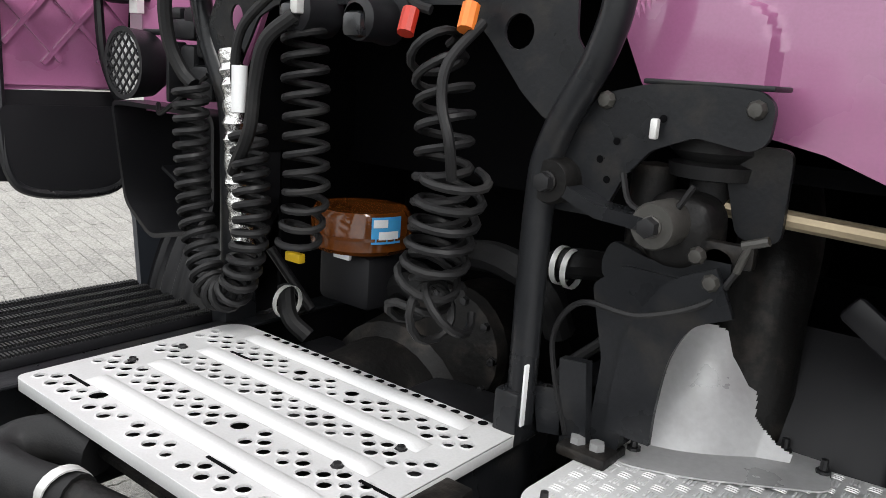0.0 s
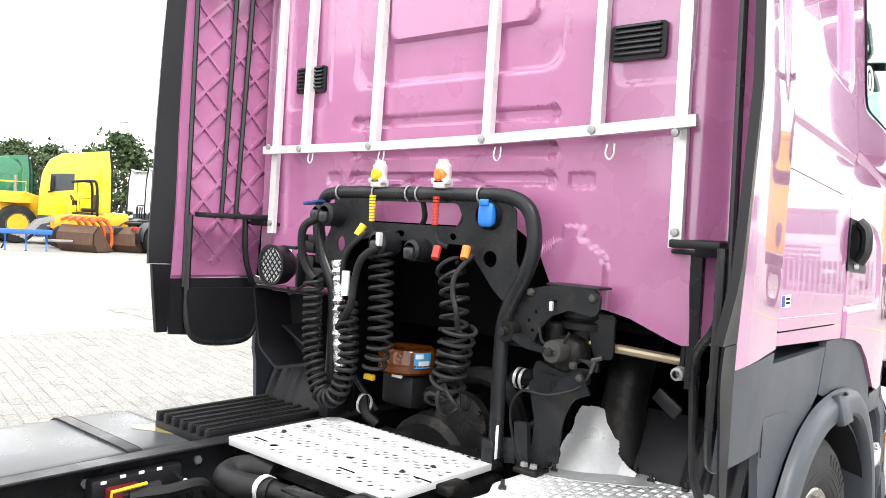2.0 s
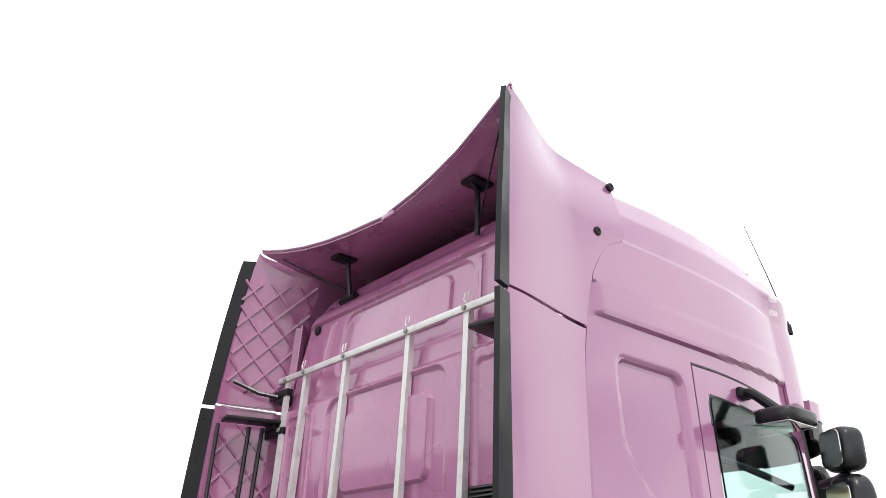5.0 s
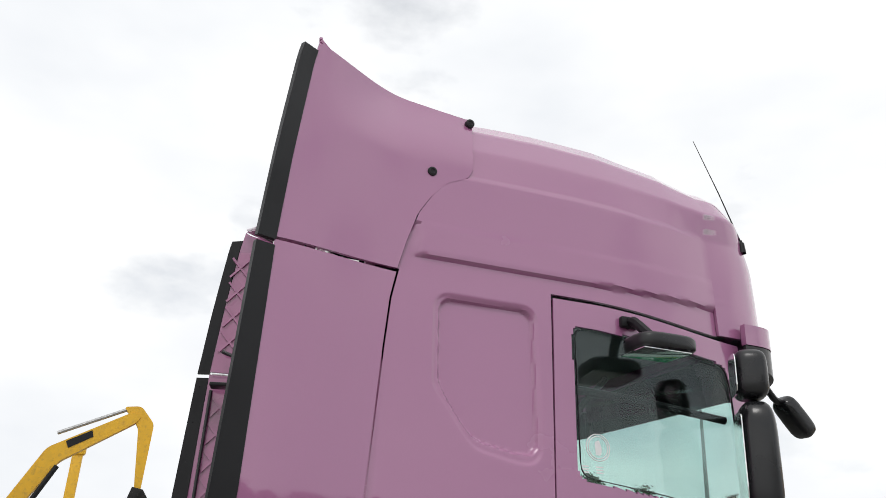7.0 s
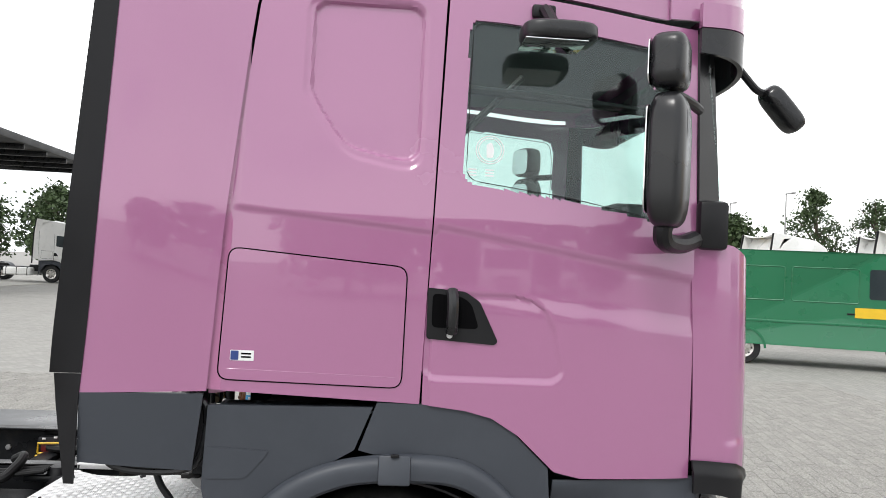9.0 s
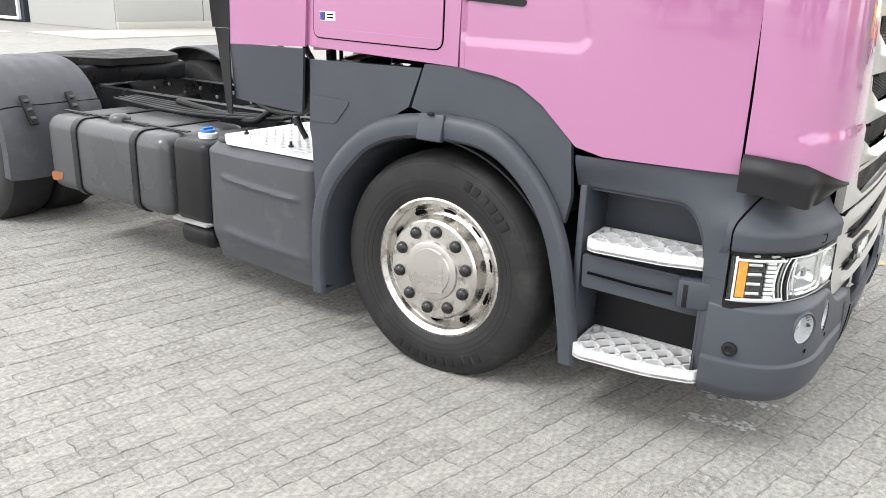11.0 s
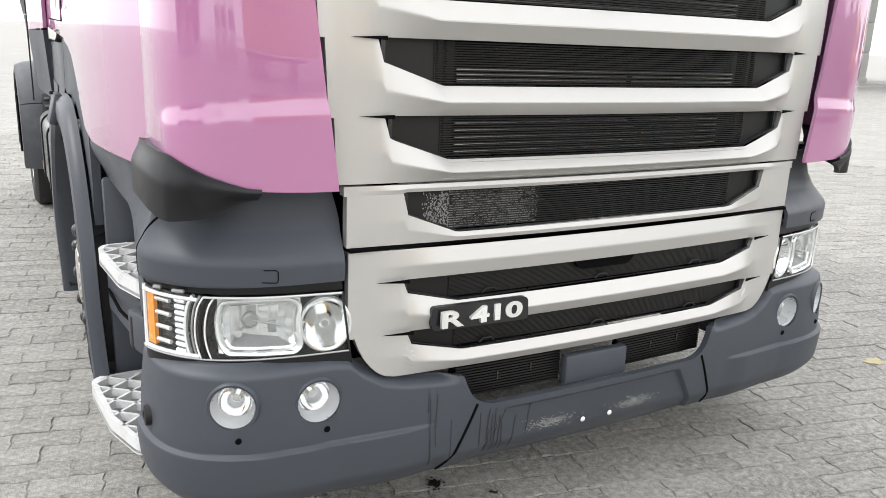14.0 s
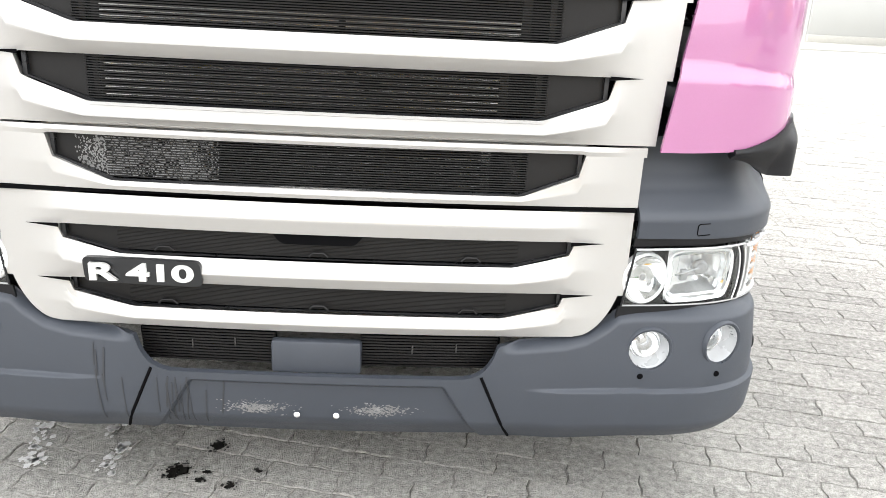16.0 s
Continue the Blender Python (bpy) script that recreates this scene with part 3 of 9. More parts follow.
# ---- air deflectors behind the cab ----
def flare(y, z):
    """Outer x of the side deflector, flaring out behind the cab."""
    t = smooth(-0.5, -1.06, y)
    return side_x(y, z) + (0.050 + 0.032 * min(1.0, max(0.0, (z - 1.4) / 1.4))) * t * (1 - 0.1 * smooth(3.2, 3.8, z))


def tail_y(z):
    return steps(z, [(1.30, -1.092), (1.6, -1.072), (2.0, -1.055), (2.87, -1.032), (3.24, -1.005), (3.4, -0.99), (3.72, -0.958), (3.85, -0.935)])


def side_deflector(s):
    def spread(bm, side):
        """Mirrored for the left, where the deflector is set a little wider."""
        flip(bm, side)
        if side < 0:
            for v in bm.verts:
                v.co.x -= 0.055 * smooth(-0.60, -1.06, v.co.y) * smooth(1.5, 2.7, v.co.z)
        return bm

    def low(u, v):
        z = lerp(1.345, 2.868, v)
        y = lerp(tail_y(z), steps(z, SEAM_REAR) - 0.005, u)
        zz = z - 0.012 * (1 - v) * (1 - u)
        return Vector((flare(y, zz), y, zz + 0.018 * (v > 0.99) * (1 - u)))

    lower = part("side_deflector", spread(grid(low, 18, 40, 0.014), s), PINK, truck, "pink side air deflector")

    def strip(z0, z1, w0, w1):
        def f(u, v):
            z = lerp(z0, z1, v)
            y = tail_y(z) - lerp(lerp(w0, w1, v), -0.004, u)
            return Vector((flare(tail_y(z), z) + 0.004 + (0.028 + 0.012 * smooth(2.9, 3.7, z) - 0.030 * smooth(1.6, 1.3, z)) * (1 - u), y, z))
        return f
    part("deflector_edge", spread(grid(strip(1.40, 2.862, 0.10, 0.066), 5, 24, 0.022), s), BLACK, lower, "black rubber trailing edge")
    for zq in (1.44, 1.62, 1.86, 2.10, 2.34, 2.58, 2.80):
        yq = tail_y(zq) - 0.045
        part("edge_screw", spread(lathe([(0.0, 0.0), (0.0, 0.007), (0.004, 0.006), (0.004, 0.0)][::-1], 8, (flare(tail_y(zq), zq) - 0.002, yq, zq)), s), NUT, lower)
    part("edge_lip", spread(grid(strip(1.02 if s > 0 else 1.10, 1.398, 0.03 if s > 0 else 0.05, 0.085), 5, 10, 0.006 if s > 0 else 0.02), s), BLACK, lower)

    def flap(u, v):
        z = lerp(1.06 + 0.03 * (1 - u), 1.335, v)
        y = lerp(tail_y(z) + 0.004, -0.675 - 0.03 * (1 - v), u)
        return Vector((flare(y, 1.4) - 0.02 * (1 - v), y, z))
    part("deflector_flap", spread(grid(flap, 10, 8, 0.016), s), GREY if s > 0 else BLACK, lower, "dark lower flap")

    # upper section
    def up(u, v):
        zt = 2.885
        k = lerp(tail_y(lerp(zt, 3.83, v)), steps(lerp(zt, 3.72, v), SEAM_REAR + [(3.40, -0.215), (3.68, -0.19), (3.9, -0.18)]) - 0.005, u)
        top = 3.845 - 0.140 * u ** 0.62
        z = lerp(zt + 0.014 * (1 - u), top, v)
        x = flare(k, z)
        x -= 0.085 * smooth(3.40, 3.82, z) * smooth(0.0, 0.6, u)
        return Vector((x, k, z))
    upper = part("roof_deflector_side", spread(grid(up, 26, 36, 0.014), s), PINK, truck)
    part("upper_edge", spread(grid(strip(2.885, 3.785, 0.066, 0.060), 5, 20, 0.022), s), BLACK, upper)
    for yq, zq in ((-0.403, 3.355), (-0.21, 3.675)):
        x = flare(yq, zq) - 0.075 * smooth(3.40, 3.80, zq) * 0.85
        part("screw_cover", spread(lathe([(0.006, 0.0), (0.006, 0.008), (0.009, 0.012), (0.007, 0.02), (-0.01, 0.022)][::-1], 16, (x, yq, zq)), s), BLACK, upper)

    # diagonal ribs on the inside, two crossing families
    rb = bmesh.new()
    for z0, z1 in ((1.36, 2.84), (2.93, 3.66)):
        for sg in (1, -1):
            for k in range(-8, 26):
                base = z0 + 0.165 * k
                seg = []
                for i in range(9):
                    y = lerp(-1.0, -0.60, i / 8)
                    z = base + sg * (y + 0.80) * 1.15
                    if z0 < z < z1:
                        deep = 0.085 * smooth(3.40, 3.78, z) * smooth(0.0, 0.5, 0.55 * (y - tail_y(z)) / (-0.58 - tail_y(z)))
                        seg.append(Vector((flare(y, z) - 0.027 - deep, y, z)))
                if len(seg) > 2:
                    tube(seg, 0, bm=rb, flat=(0.014, 0.013))
    part("lattice_rib", spread(rb, s), PINK_DULL, lower, kind="stuff")
    def liner(z0, z1):
        def f(u, v):
            z = lerp(z0, z1, v)
            y = lerp(tail_y(z) + 0.004, -0.58, u)
            return Vector((flare(y, z) - 0.018 - 0.085 * smooth(3.40, 3.78, z) * smooth(0.0, 0.5, u * 0.55), y, z))
        return f
    part("inner_face", spread(grid(liner(1.35, 2.86), 12, 20, 0.003), s), PINK_DULL, lower)
    part("upper_inner_face", spread(grid(liner(2.90, 3.70), 12, 16, 0.003), s), PINK_DULL, upper)
    # stay frame: upright rods, brackets and the hoop round the lower flap
    for yq, z0, z1 in ((-1.03, 1.30, 2.78), (-0.86, 1.62, 2.78), (-0.79, 1.62, 2.78)):
        part("stay_rod", spread(rod((flare(yq, z0) - 0.036, yq, z0), (flare(yq + 0.02, z1) - 0.042, yq + 0.02, z1), 0.011), s), BLACK_SATIN, lower)
    hoop = curve_points([(1.19, -1.03, 1.62), (1.19, -1.03, 1.30), (1.185, -1.02, 1.12), (1.175, -0.95, 1.055), (1.16, -0.75, 1.05), (1.165, -0.68, 1.12), (1.165, -0.67, 1.27), (1.15, -0.72, 1.33), (1.15, -0.76, 1.45), (1.15, -0.77, 1.62)], 6)
    part("stay_hoop", spread(tube(hoop, 0.014, 8), s), BLACK_SATIN, lower)
    part("flap_inner", spread(slab([soften([(-1.04, 1.30), (-0.66, 1.295), (-0.67, 1.10), (-0.71, 1.05), (-0.97, 1.045), (-1.03, 1.10)], 0.03)], lambda a, b, d: Vector((1.155 + 0.02 * smooth(-0.8, -1.0, a) + d, a, b)), 0.010), s), BLACK, lower)
    for zq, y1 in ((1.625, -0.70), (2.79, -0.70)):
        part("stay_bracket", spread(box(1.085 if zq < 2 else 1.045, -0.86, zq, 0.13, 0.34, 0.022, 0.006, rot=(0, 0, 10)), s), BLACK, lower)
        part("bracket_block", spread(box(1.06, -0.74, zq - 0.012, 0.11, 0.06, 0.05, 0.008), s), BLACK, lower)
    part("upper_stay", spread(tube([(1.125, -0.98, 3.02), (1.07, -0.85, 2.96), (1.0, -0.66, 2.93)], 0.012, 8), s), BLACK_SATIN, lower)
    part("upper_stay_block", spread(box(1.03, -0.70, 2.93, 0.10, 0.09, 0.05, 0.01), s), BLACK, lower)
    # ventilation gap strip between the two sections
    part("joint_strip", spread(box(1.155, -0.86, 2.876, 0.02, 0.32, 0.006, 0.0), s), WHITE, lower, "pale joint strip")


both(side_deflector)


def spoiler(u, v):
    # u across from left to right, v from the cab roof back to the rear edge
    half = 0.985 + 0.150 * v ** 3
    x = lerp(-half, half, u)
    ze = steps(abs(x), [(0, 3.705), (0.3, 3.715), (0.5, 3.726), (0.7, 3.75), (0.9, 3.785), (1.05, 3.826), (1.15, 3.856)])
    ye = steps(abs(x), [(0, -0.79), (0.3, -0.815), (0.5, -0.84), (0.7, -0.865), (0.9, -0.90), (1.05, -0.92), (1.15, -0.935)])
    z0 = shoulder(-0.2) + 0.05 * (1 - (x / 1.1) ** 2)
    z = lerp(z0, ze, v ** 2.0) - 0.02 * math.sin(math.pi * v)
    return Vector((x, lerp(-0.19, ye, v), z))


sp = part("roof_spoiler", grid(spoiler, 60, 16, 0.016), PINK_DULL, truck, "pink roof air deflector")
edge = [spoiler(u / 60, 1.0) + Vector((0, -0.004, 0.002)) for u in range(61)]
part("spoiler_lip", tube(edge, 0.008, 6), PINK, sp)
part("lip_patch", box(0.06, -0.797, 3.695, 0.11, 0.02, 0.03, 0.005), PINK, sp)
for s in (1, -1):
    part("spoiler_stay", tube([(s * 0.56, -0.62, 3.46), (s * 0.58, -0.64, 3.68), (s * 0.60, -0.70, 3.70)], 0, flat=(0.026, 0.012)), BLACK, sp)
    part("spoiler_foot", box(s * 0.60, -0.66, 3.706, 0.10, 0.13, 0.022, 0.006), BLACK, sp)
    part("spoiler_brace", rod((s * 0.58, -0.63, 3.50), (s * 0.99, -0.86, 3.77), 0.004), BLACK, sp)


# ---- rear wall of the cab ----
def wall_y(z):
    return steps(z, [(1.2, -0.735), (2.84, -0.735), (2.87, -0.70), (2.95, -0.69), (3.36, -0.645), (3.45, -0.60), (3.56, -0.53), (3.66, -0.40)])


def wall_relief(x, z):
    o = 0.0
    o += 0.014 * inset(x, z, -0.31, 0.40, 2.335, 2.735, 0.06, 0.014)
    o -= 0.010 * inset(x, z, -0.50, 0.51, 2.17, 2.835, 0.09, 0.02)
    o -= 0.011 * inset(x, z, -0.50, 0.51, 2.005, 2.055, 0.02, 0.008)
    o -= 0.006 * math.exp(-((z - 1.825 + 0.9 * x * x) / 0.007) ** 2) * smooth(0.34, 0.30, abs(x))
    o -= 0.012 * inset(x, z, -0.50, 0.51, 1.885, 1.935, 0.02, 0.008)
    o -= 0.010 * inset(x, z, -0.50, 0.51, 1.79, 1.835, 0.02, 0.008)
    o += 0.012 * inset(x, z, -0.42, 0.45, 3.05, 3.31, 0.07, 0.014)
    o -= 0.009 * inset(x, z, -0.55, 0.62, 2.96, 3.34, 0.09, 0.018)
    for c in (-0.585, 0.60):
        o -= 0.008 * inset(x, z, c - 0.05, c + 0.05, 1.78, 1.835, 0.015, 0.008)
    # bottle-shaped pressing above the bracket
    bw = steps(z, [(1.535, 0.128), (1.575, 0.115), (1.600, 0.075), (1.618, 0.036), (1.66, 0.033)])
    o += 0.010 * smooth(bw + 0.007, bw - 0.007, abs(x - 0.585)) * smooth(1.665, 1.655, z) * smooth(1.38, 1.40, z)
    for c in (-0.80, 0.83):
        o -= 0.006 * inset(x, z, c - 0.13, c + 0.13, 2.10, 2.80, 0.04, 0.012)
    o += 0.012 * (smooth(0.655, 0.665, abs(x)) - smooth(0.69, 0.70, abs(x))) * smooth(2.9, 2.95, z) * smooth(3.33, 3.30, z)
    for c in (-0.64, 0.66):
        o += 0.006 * (smooth(c - 0.012, c - 0.006, x) - smooth(c + 0.006, c + 0.012, x)) * smooth(2.1, 2.15, z) * smooth(2.82, 2.78, z)
    # rolled fold under the roof
    o += 0.014 * smooth(3.345, 3.362, z) * smooth(3.48, 3.40, z) * smooth(1.0, 0.94, abs(x))
    return o


WALL_LOW = [(-1.08, 1.30), (-0.62, 1.305), (-0.56, 1.36), (-0.44, 1.60), (-0.38, 1.64), (0.36, 1.64), (0.46, 1.58), (0.52, 1.46), (0.70, 1.405), (0.80, 1.385), (0.935, 1.335), (0.97, 1.325), (1.08, 1.335)]


def wall(u, v):
    x = lerp(-1.075, 1.075, u)
    z = lerp(steps(x, WALL_LOW), 3.60 - 0.22 * smooth(0.8, 1.08, abs(x)) ** 2, v)
    k = 1 - 0.075 * smooth(2.9, 3.6, z)
    y = wall_y(z) - 1.6 * wall_relief(x, z) + 0.06 * smooth(0.97, 1.075, abs(x))
    return Vector((x * k, y, z))


rear = part("cab_rear_wall", grid(wall, 250, 290, 0.014), PINK_DULL, truck, "pink pressed-steel rear wall of the cab")
# side return between the wall and the outer side, darker recess with a rubber edge
for s in (1, -1):
    part("wall_return", flip(grid(lambda u, v: Vector((lerp(1.07, 1.165, u) * (1 - 0.06 * smooth(2.4, 3.5, lerp(1.33, 3.4, v))), -0.665 + 0.05 * math.sin(u * math.pi), lerp(1.33, 3.40, v))), 8, 20, 0.01), s), PINK_DULL, rear)
    part("roof_bolt", flip(lathe([(0.0, 0.03), (-0.012, 0.026), (-0.016, 0.012), (-0.01, 0.0)], 18, (0.83, wall_y(3.32) - 0.002, 3.32), "y"), s), BLACK, rear)
part("roof_cable_cover", box(-0.60, -0.60, 3.47, 0.16, 0.05, 0.05, 0.01, rot=(-35, 0, 0)), BLACK, rear)
for x0, x1 in ((-0.855, -0.665), (0.684, 0.868)):
    v = part("wall_vent", slab([rounded(x0, 2.175, x1, 2.285, 0.012)], lambda a, b, d: Vector((a, -0.733 - d, b)), 0.012), BLACK, rear, "black slatted ventilation outlet")
    for k in range(6):
        part("vent_slat", box((x0 + x1) / 2, -0.749, 2.193 + k * 0.0165, x1 - x0 - 0.03, 0.012, 0.008, 0.002, rot=(-25, 0, 0)), BLACK_SATIN, rear)

# ---- aluminium rack on the rear wall ----
rack = part("rack_rail", box(-0.03, -0.748, 3.035, 2.04, 0.022, 0.034, 0.003), ALU_BRIGHT, truck, "bare aluminium rack on the rear wall")
def low_rail(x):
    return steps(x, [(-1.0, 1.926), (-0.3, 1.929), (0.24, 1.940), (0.67, 1.957), (1.0, 1.974)])
part("rack_rail", tube([(x / 10, -0.79, low_rail(x / 10)) for x in range(-10, 11)], 0, flat=(0.022, 0.034)), ALU_BRIGHT, rack)
for x, xt, z0, z1, th in ((-0.955, -0.965, 1.56, 3.06, 0.040), (0.948, 0.918, 1.61, 3.06, 0.040)):
    part("rack_post", tube([(x, -0.765, z0), (xt, -0.735, z1)], 0, flat=(th, 0.02)), ALU_BRIGHT, rack)
    for zq in (z0 + 0.045, 1.94, 2.74, 3.03):
        part("rack_bolt", lathe([(0.0, 0.013), (-0.008, 0.012), (-0.012, 0.0)], 8, (lerp(x, xt, (zq - z0) / 1.5), -0.80 if 1.9 < zq < 2 else lerp(-0.776, -0.760, (zq - z0) / 1.5), zq), "y"), SHIELD, rack)
for x0, x1 in ((-0.745, -0.755), (-0.322, -0.335), (0.238, 0.220), (0.668, 0.648)):
    part("rack_bar", tube([(x0, -0.768, low_rail(x0) - 0.008), (x1, -0.732, 3.05)], 0, flat=(0.034, 0.03)), ALU_BRIGHT, rack)
    for xx, yy, zq in ((x0, -0.80, low_rail(x0)), (x1, -0.759, 3.035)):
        part("rack_bolt", lathe([(0.0, 0.014), (-0.009, 0.013), (-0.013, 0.0)], 8, (xx, yy, zq), "y"), SHIELD, rack)
    for xx, zq in ((x0 + 0.06, 1.895), (x1 + 0.05, 3.065)):
        part("rack_hook", tube(curve_points([(xx - 0.012, -0.785, zq + 0.02), (xx - 0.014, -0.79, zq - 0.012), (xx, -0.79, zq - 0.028), (xx + 0.014, -0.79, zq - 0.012), (xx + 0.012, -0.785, zq + 0.02)], 4), 0.003, 6), ALU_BRIGHT, rack)
for s, x in ((1, 0.938), (-1, -0.945)):
    for zq in (1.60, 2.74, 2.96):
        part("rack_clamp", box(x + s * 0.10, -0.735, zq, 0.22, 0.04, 0.014 if zq < 2 else 0.04, 0.005), BLACK, rack)


# ---- front: grille, bumper, lamps ----
def face_y(x, z, out=0.0):
    return 1.412 + 0.036 * (1 - min(1.0, (x / 0.772) ** 2)) + lean(z) + out


# air slots: top, bottom, half-widths at top and bottom
SLOTS = [(1.555, 1.450, 0.685, 0.54), (1.366, 1.264, 0.665, 0.52), (1.197, 1.096, 0.645, 0.50)]
SLOT3 = (1.022, 0.919, 0.602, 0.468)
LOWER = [(0.811, 0.745, 0.598, 0.46), (0.679, 0.613, 0.584, 0.44)]


def slot_end_drop(sl):
    """Height of the upright end of a slot."""
    return 0.033 if sl[0] < 0.9 else 0.052


def slot_bottom(sl, x):
    zt, zb, a, b = sl
    x = abs(x)
    if x <= b:
        return zb
    if x <= a:
        return lerp(zb, zt - slot_end_drop(sl), (x - b) / (a - b))
    return lerp(zt - slot_end_drop(sl), zt - 0.004, smooth(a, a + 0.006, x))


def slot_top(sl, x):
    zt, zb, a, b = sl
    return lerp(zt, zt - 0.004, smooth(a, a + 0.006, abs(x)))


def crease(v):
    """Section of a bar: sloping out to a crease at half height, then back more steeply."""
    return max(0.0, min(v / 0.46, 1 - 0.92 * (v - 0.50) / 0.50, 1.0))


def bar(low, high, fade, amount=0.032, edge=None, nz=24):
    def f(u, v):
        w = edge or grille_edge(lerp(low(0), high(0), v))
        x = lerp(-w, w, u)
        z = lerp(low(x), high(x), v)
        prof = crease(v)
        o = amount * prof * smooth(fade[1], fade[0], abs(x))
        return Vector((x, face_y(x, z, o), z))
    return grid(f, 120, nz, 0.03)


g = part("grille_panel", bar(lambda x: slot_top(SLOTS[0], x), lambda x: 1.86, (0.56, 0.745), 0.02), SILVER, truck, "silver-painted radiator grille panel")
part("grille_bar", bar(lambda x: slot_top(SLOTS[1], x), lambda x: slot_bottom(SLOTS[0], x), (0.55, 0.74)), SILVER, g)
part("grille_bar", bar(lambda x: slot_top(SLOTS[2], x), lambda x: slot_bottom(SLOTS[1], x), (0.53, 0.735)), SILVER, g)
part("grille_bar", bar(lambda x: 1.045 - 0.0 * x, lambda x: slot_bottom(SLOTS[2], x), (0.51, 0.73)), SILVER, g)
g3 = part("grille_strip", bar(lambda x: slot_top(SLOT3, x), lambda x: 1.040, (0.6, 0.73), 0.004, 0.752), SILVER, g)
part("grille_strip", bar(lambda x: 0.898, lambda x: slot_bottom(SLOT3, x), (0.6, 0.73), 0.004, 0.745), SILVER, g)

lp_edge = lambda z: 0.740 - 0.120 * (1 - math.sqrt(max(0.0, 1 - min(1.0, max(0.0, (0.662 - z) / 0.097)) ** 2)))


def lower_bar(low, high, fade, amount):
    def f(u, v):
        zq = lerp(low(0), high(0), v)
        w = lp_edge(zq)
        x = lerp(-w, w, u)
        z = lerp(low(x), high(x), v)
        o = amount * crease(v) * smooth(fade[1], fade[0], abs(x))
        return Vector((x, face_y(x, z, o), z))
    return grid(f, 120, 24, 0.03)


lp = part("lower_grille_panel", lower_bar(lambda x: slot_top(LOWER[0], x), lambda x: 0.886, (0.5, 0.70), 0.012), SILVER, truck, "silver-painted lower grille panel")
part("grille_bar", lower_bar(lambda x: slot_top(LOWER[1], x), lambda x: slot_bottom(LOWER[0], x), (0.5, 0.70), 0.022), SILVER, lp)
part("grille_bar", lower_bar(lambda x: 0.565, lambda x: slot_bottom(LOWER[1], x), (0.5, 0.70), 0.014), SILVER, lp)
part("panel_seam", box(0, 1.40, 0.892, 1.48, 0.05, 0.008, 0), GAP, lp)


def slot_back(sl, owner, worn=False):
    zt, zb, a, b = sl
    e = zt - slot_end_drop(sl)
    out = [(-a, zt + 0.004), (a, zt + 0.004), (a, e), (b, zb - 0.004), (-b, zb - 0.004), (-a, e)]
    rim = part("slot_frame", slab([out, [(x * 0.985, lerp((zt + zb) / 2, z, 0.90)) for x, z in out]], lambda p, q, d: Vector((p, face_y(p, q, -0.012 - d), q)), 0.02), BLACK_SATIN, owner)
    # near-black sheet behind the mesh, the depth's shade put into its colour
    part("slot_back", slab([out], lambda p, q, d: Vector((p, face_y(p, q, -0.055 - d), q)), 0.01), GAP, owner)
    n = 17
    sl_bm = bmesh.new()
    for k in range(n):
        z = lerp(zb + 0.006, zt - 0.006, k / (n - 1))
        w = b + 0.012
        tube([(x * w / 8, face_y(x * w / 8, z, -0.026), z) for x in range(-8, 9)], 0, bm=sl_bm, flat=(0.010, 0.0028))
    part("slot_mesh", sl_bm, MESH, owner, kind="stuff")
    for sg in (1, -1):
        part("slot_end", slab([[(sg * (b + 0.008), zt + 0.002), (sg * a, zt + 0.002), (sg * a, e), (sg * (b + 0.008), zb + 0.001)]], lambda p, q, d: Vector((p, face_y(p, q, -0.024 - d), q)), 0.006), MESH, owner)
    for x in (-b + 0.01, b - 0.01):
        part("slot_upright", box(x, face_y(x, zt, -0.036), (zt + zb) / 2, 0.014, 0.01, zt - zb, 0.002), FINS, owner)


for sl in SLOTS:
    slot_back(sl, g)
slot_back(SLOT3, g)
for sl in LOWER:
    slot_back(sl, lp)
# cooler tubes seen through the slots, and the scuffed stretch of one slot
COOLER = material("cooler_tubes", (0.62, 0.62, 0.60), 0.4, 0.3, 90, 12.0, 0.25, 0.0)
for k_, (zt, zb, a, b) in enumerate(SLOTS + [SLOT3]):
    x0, x1 = ((-0.43, 0.47), (-0.44, 0.47), (-0.40, 0.47), (-0.37, 0.30))[k_]
    for k in range((3, 3, 5, 6)[k_]):
        z = zb + 0.012 + (0.0125 if k_ < 2 else 0.0175 if k_ == 2 else 0.0155) * k
        part("cooler_tube", box((x0 + x1) / 2, face_y(0, z, -0.042), z, x1 - x0, 0.006, 0.0045 if k % 2 else 0.0065, 0.001), COOLER, g)
    for x in (x0 - 0.012, x1 + 0.012):
        part("cooler_header", box(x, face_y(x, zt, -0.040), (zt + zb) / 2, 0.022, 0.008, zt - zb - 0.006, 0.003), FINS if k_ < 3 else COOLER, g)
part("cooler_hose", tube(curve_points([(-0.415, face_y(0.42, 1.0, -0.040), 1.005), (-0.44, face_y(0.44, 1.0, -0.038), 0.985), (-0.45, face_y(0.45, 1.0, -0.038), 0.955), (-0.43, face_y(0.43, 1.0, -0.040), 0.93)], 5), 0.012, 8), FINS, g)
part("cooler_bracket", tube(curve_points([(-0.06, face_y(0, 1.18, -0.040), 1.185), (-0.09, face_y(0, 1.18, -0.036), 1.165), (-0.13, face_y(0, 1.18, -0.036), 1.160), (-0.10, face_y(0, 1.18, -0.038), 1.145)], 5), 0.007, 6), GAP, g)
part("cooler_bracket", box(-0.05, face_y(0, 1.28, -0.036), 1.282, 0.014, 0.008, 0.035, 0.002), GAP, g)
frnd = random.Random(5)
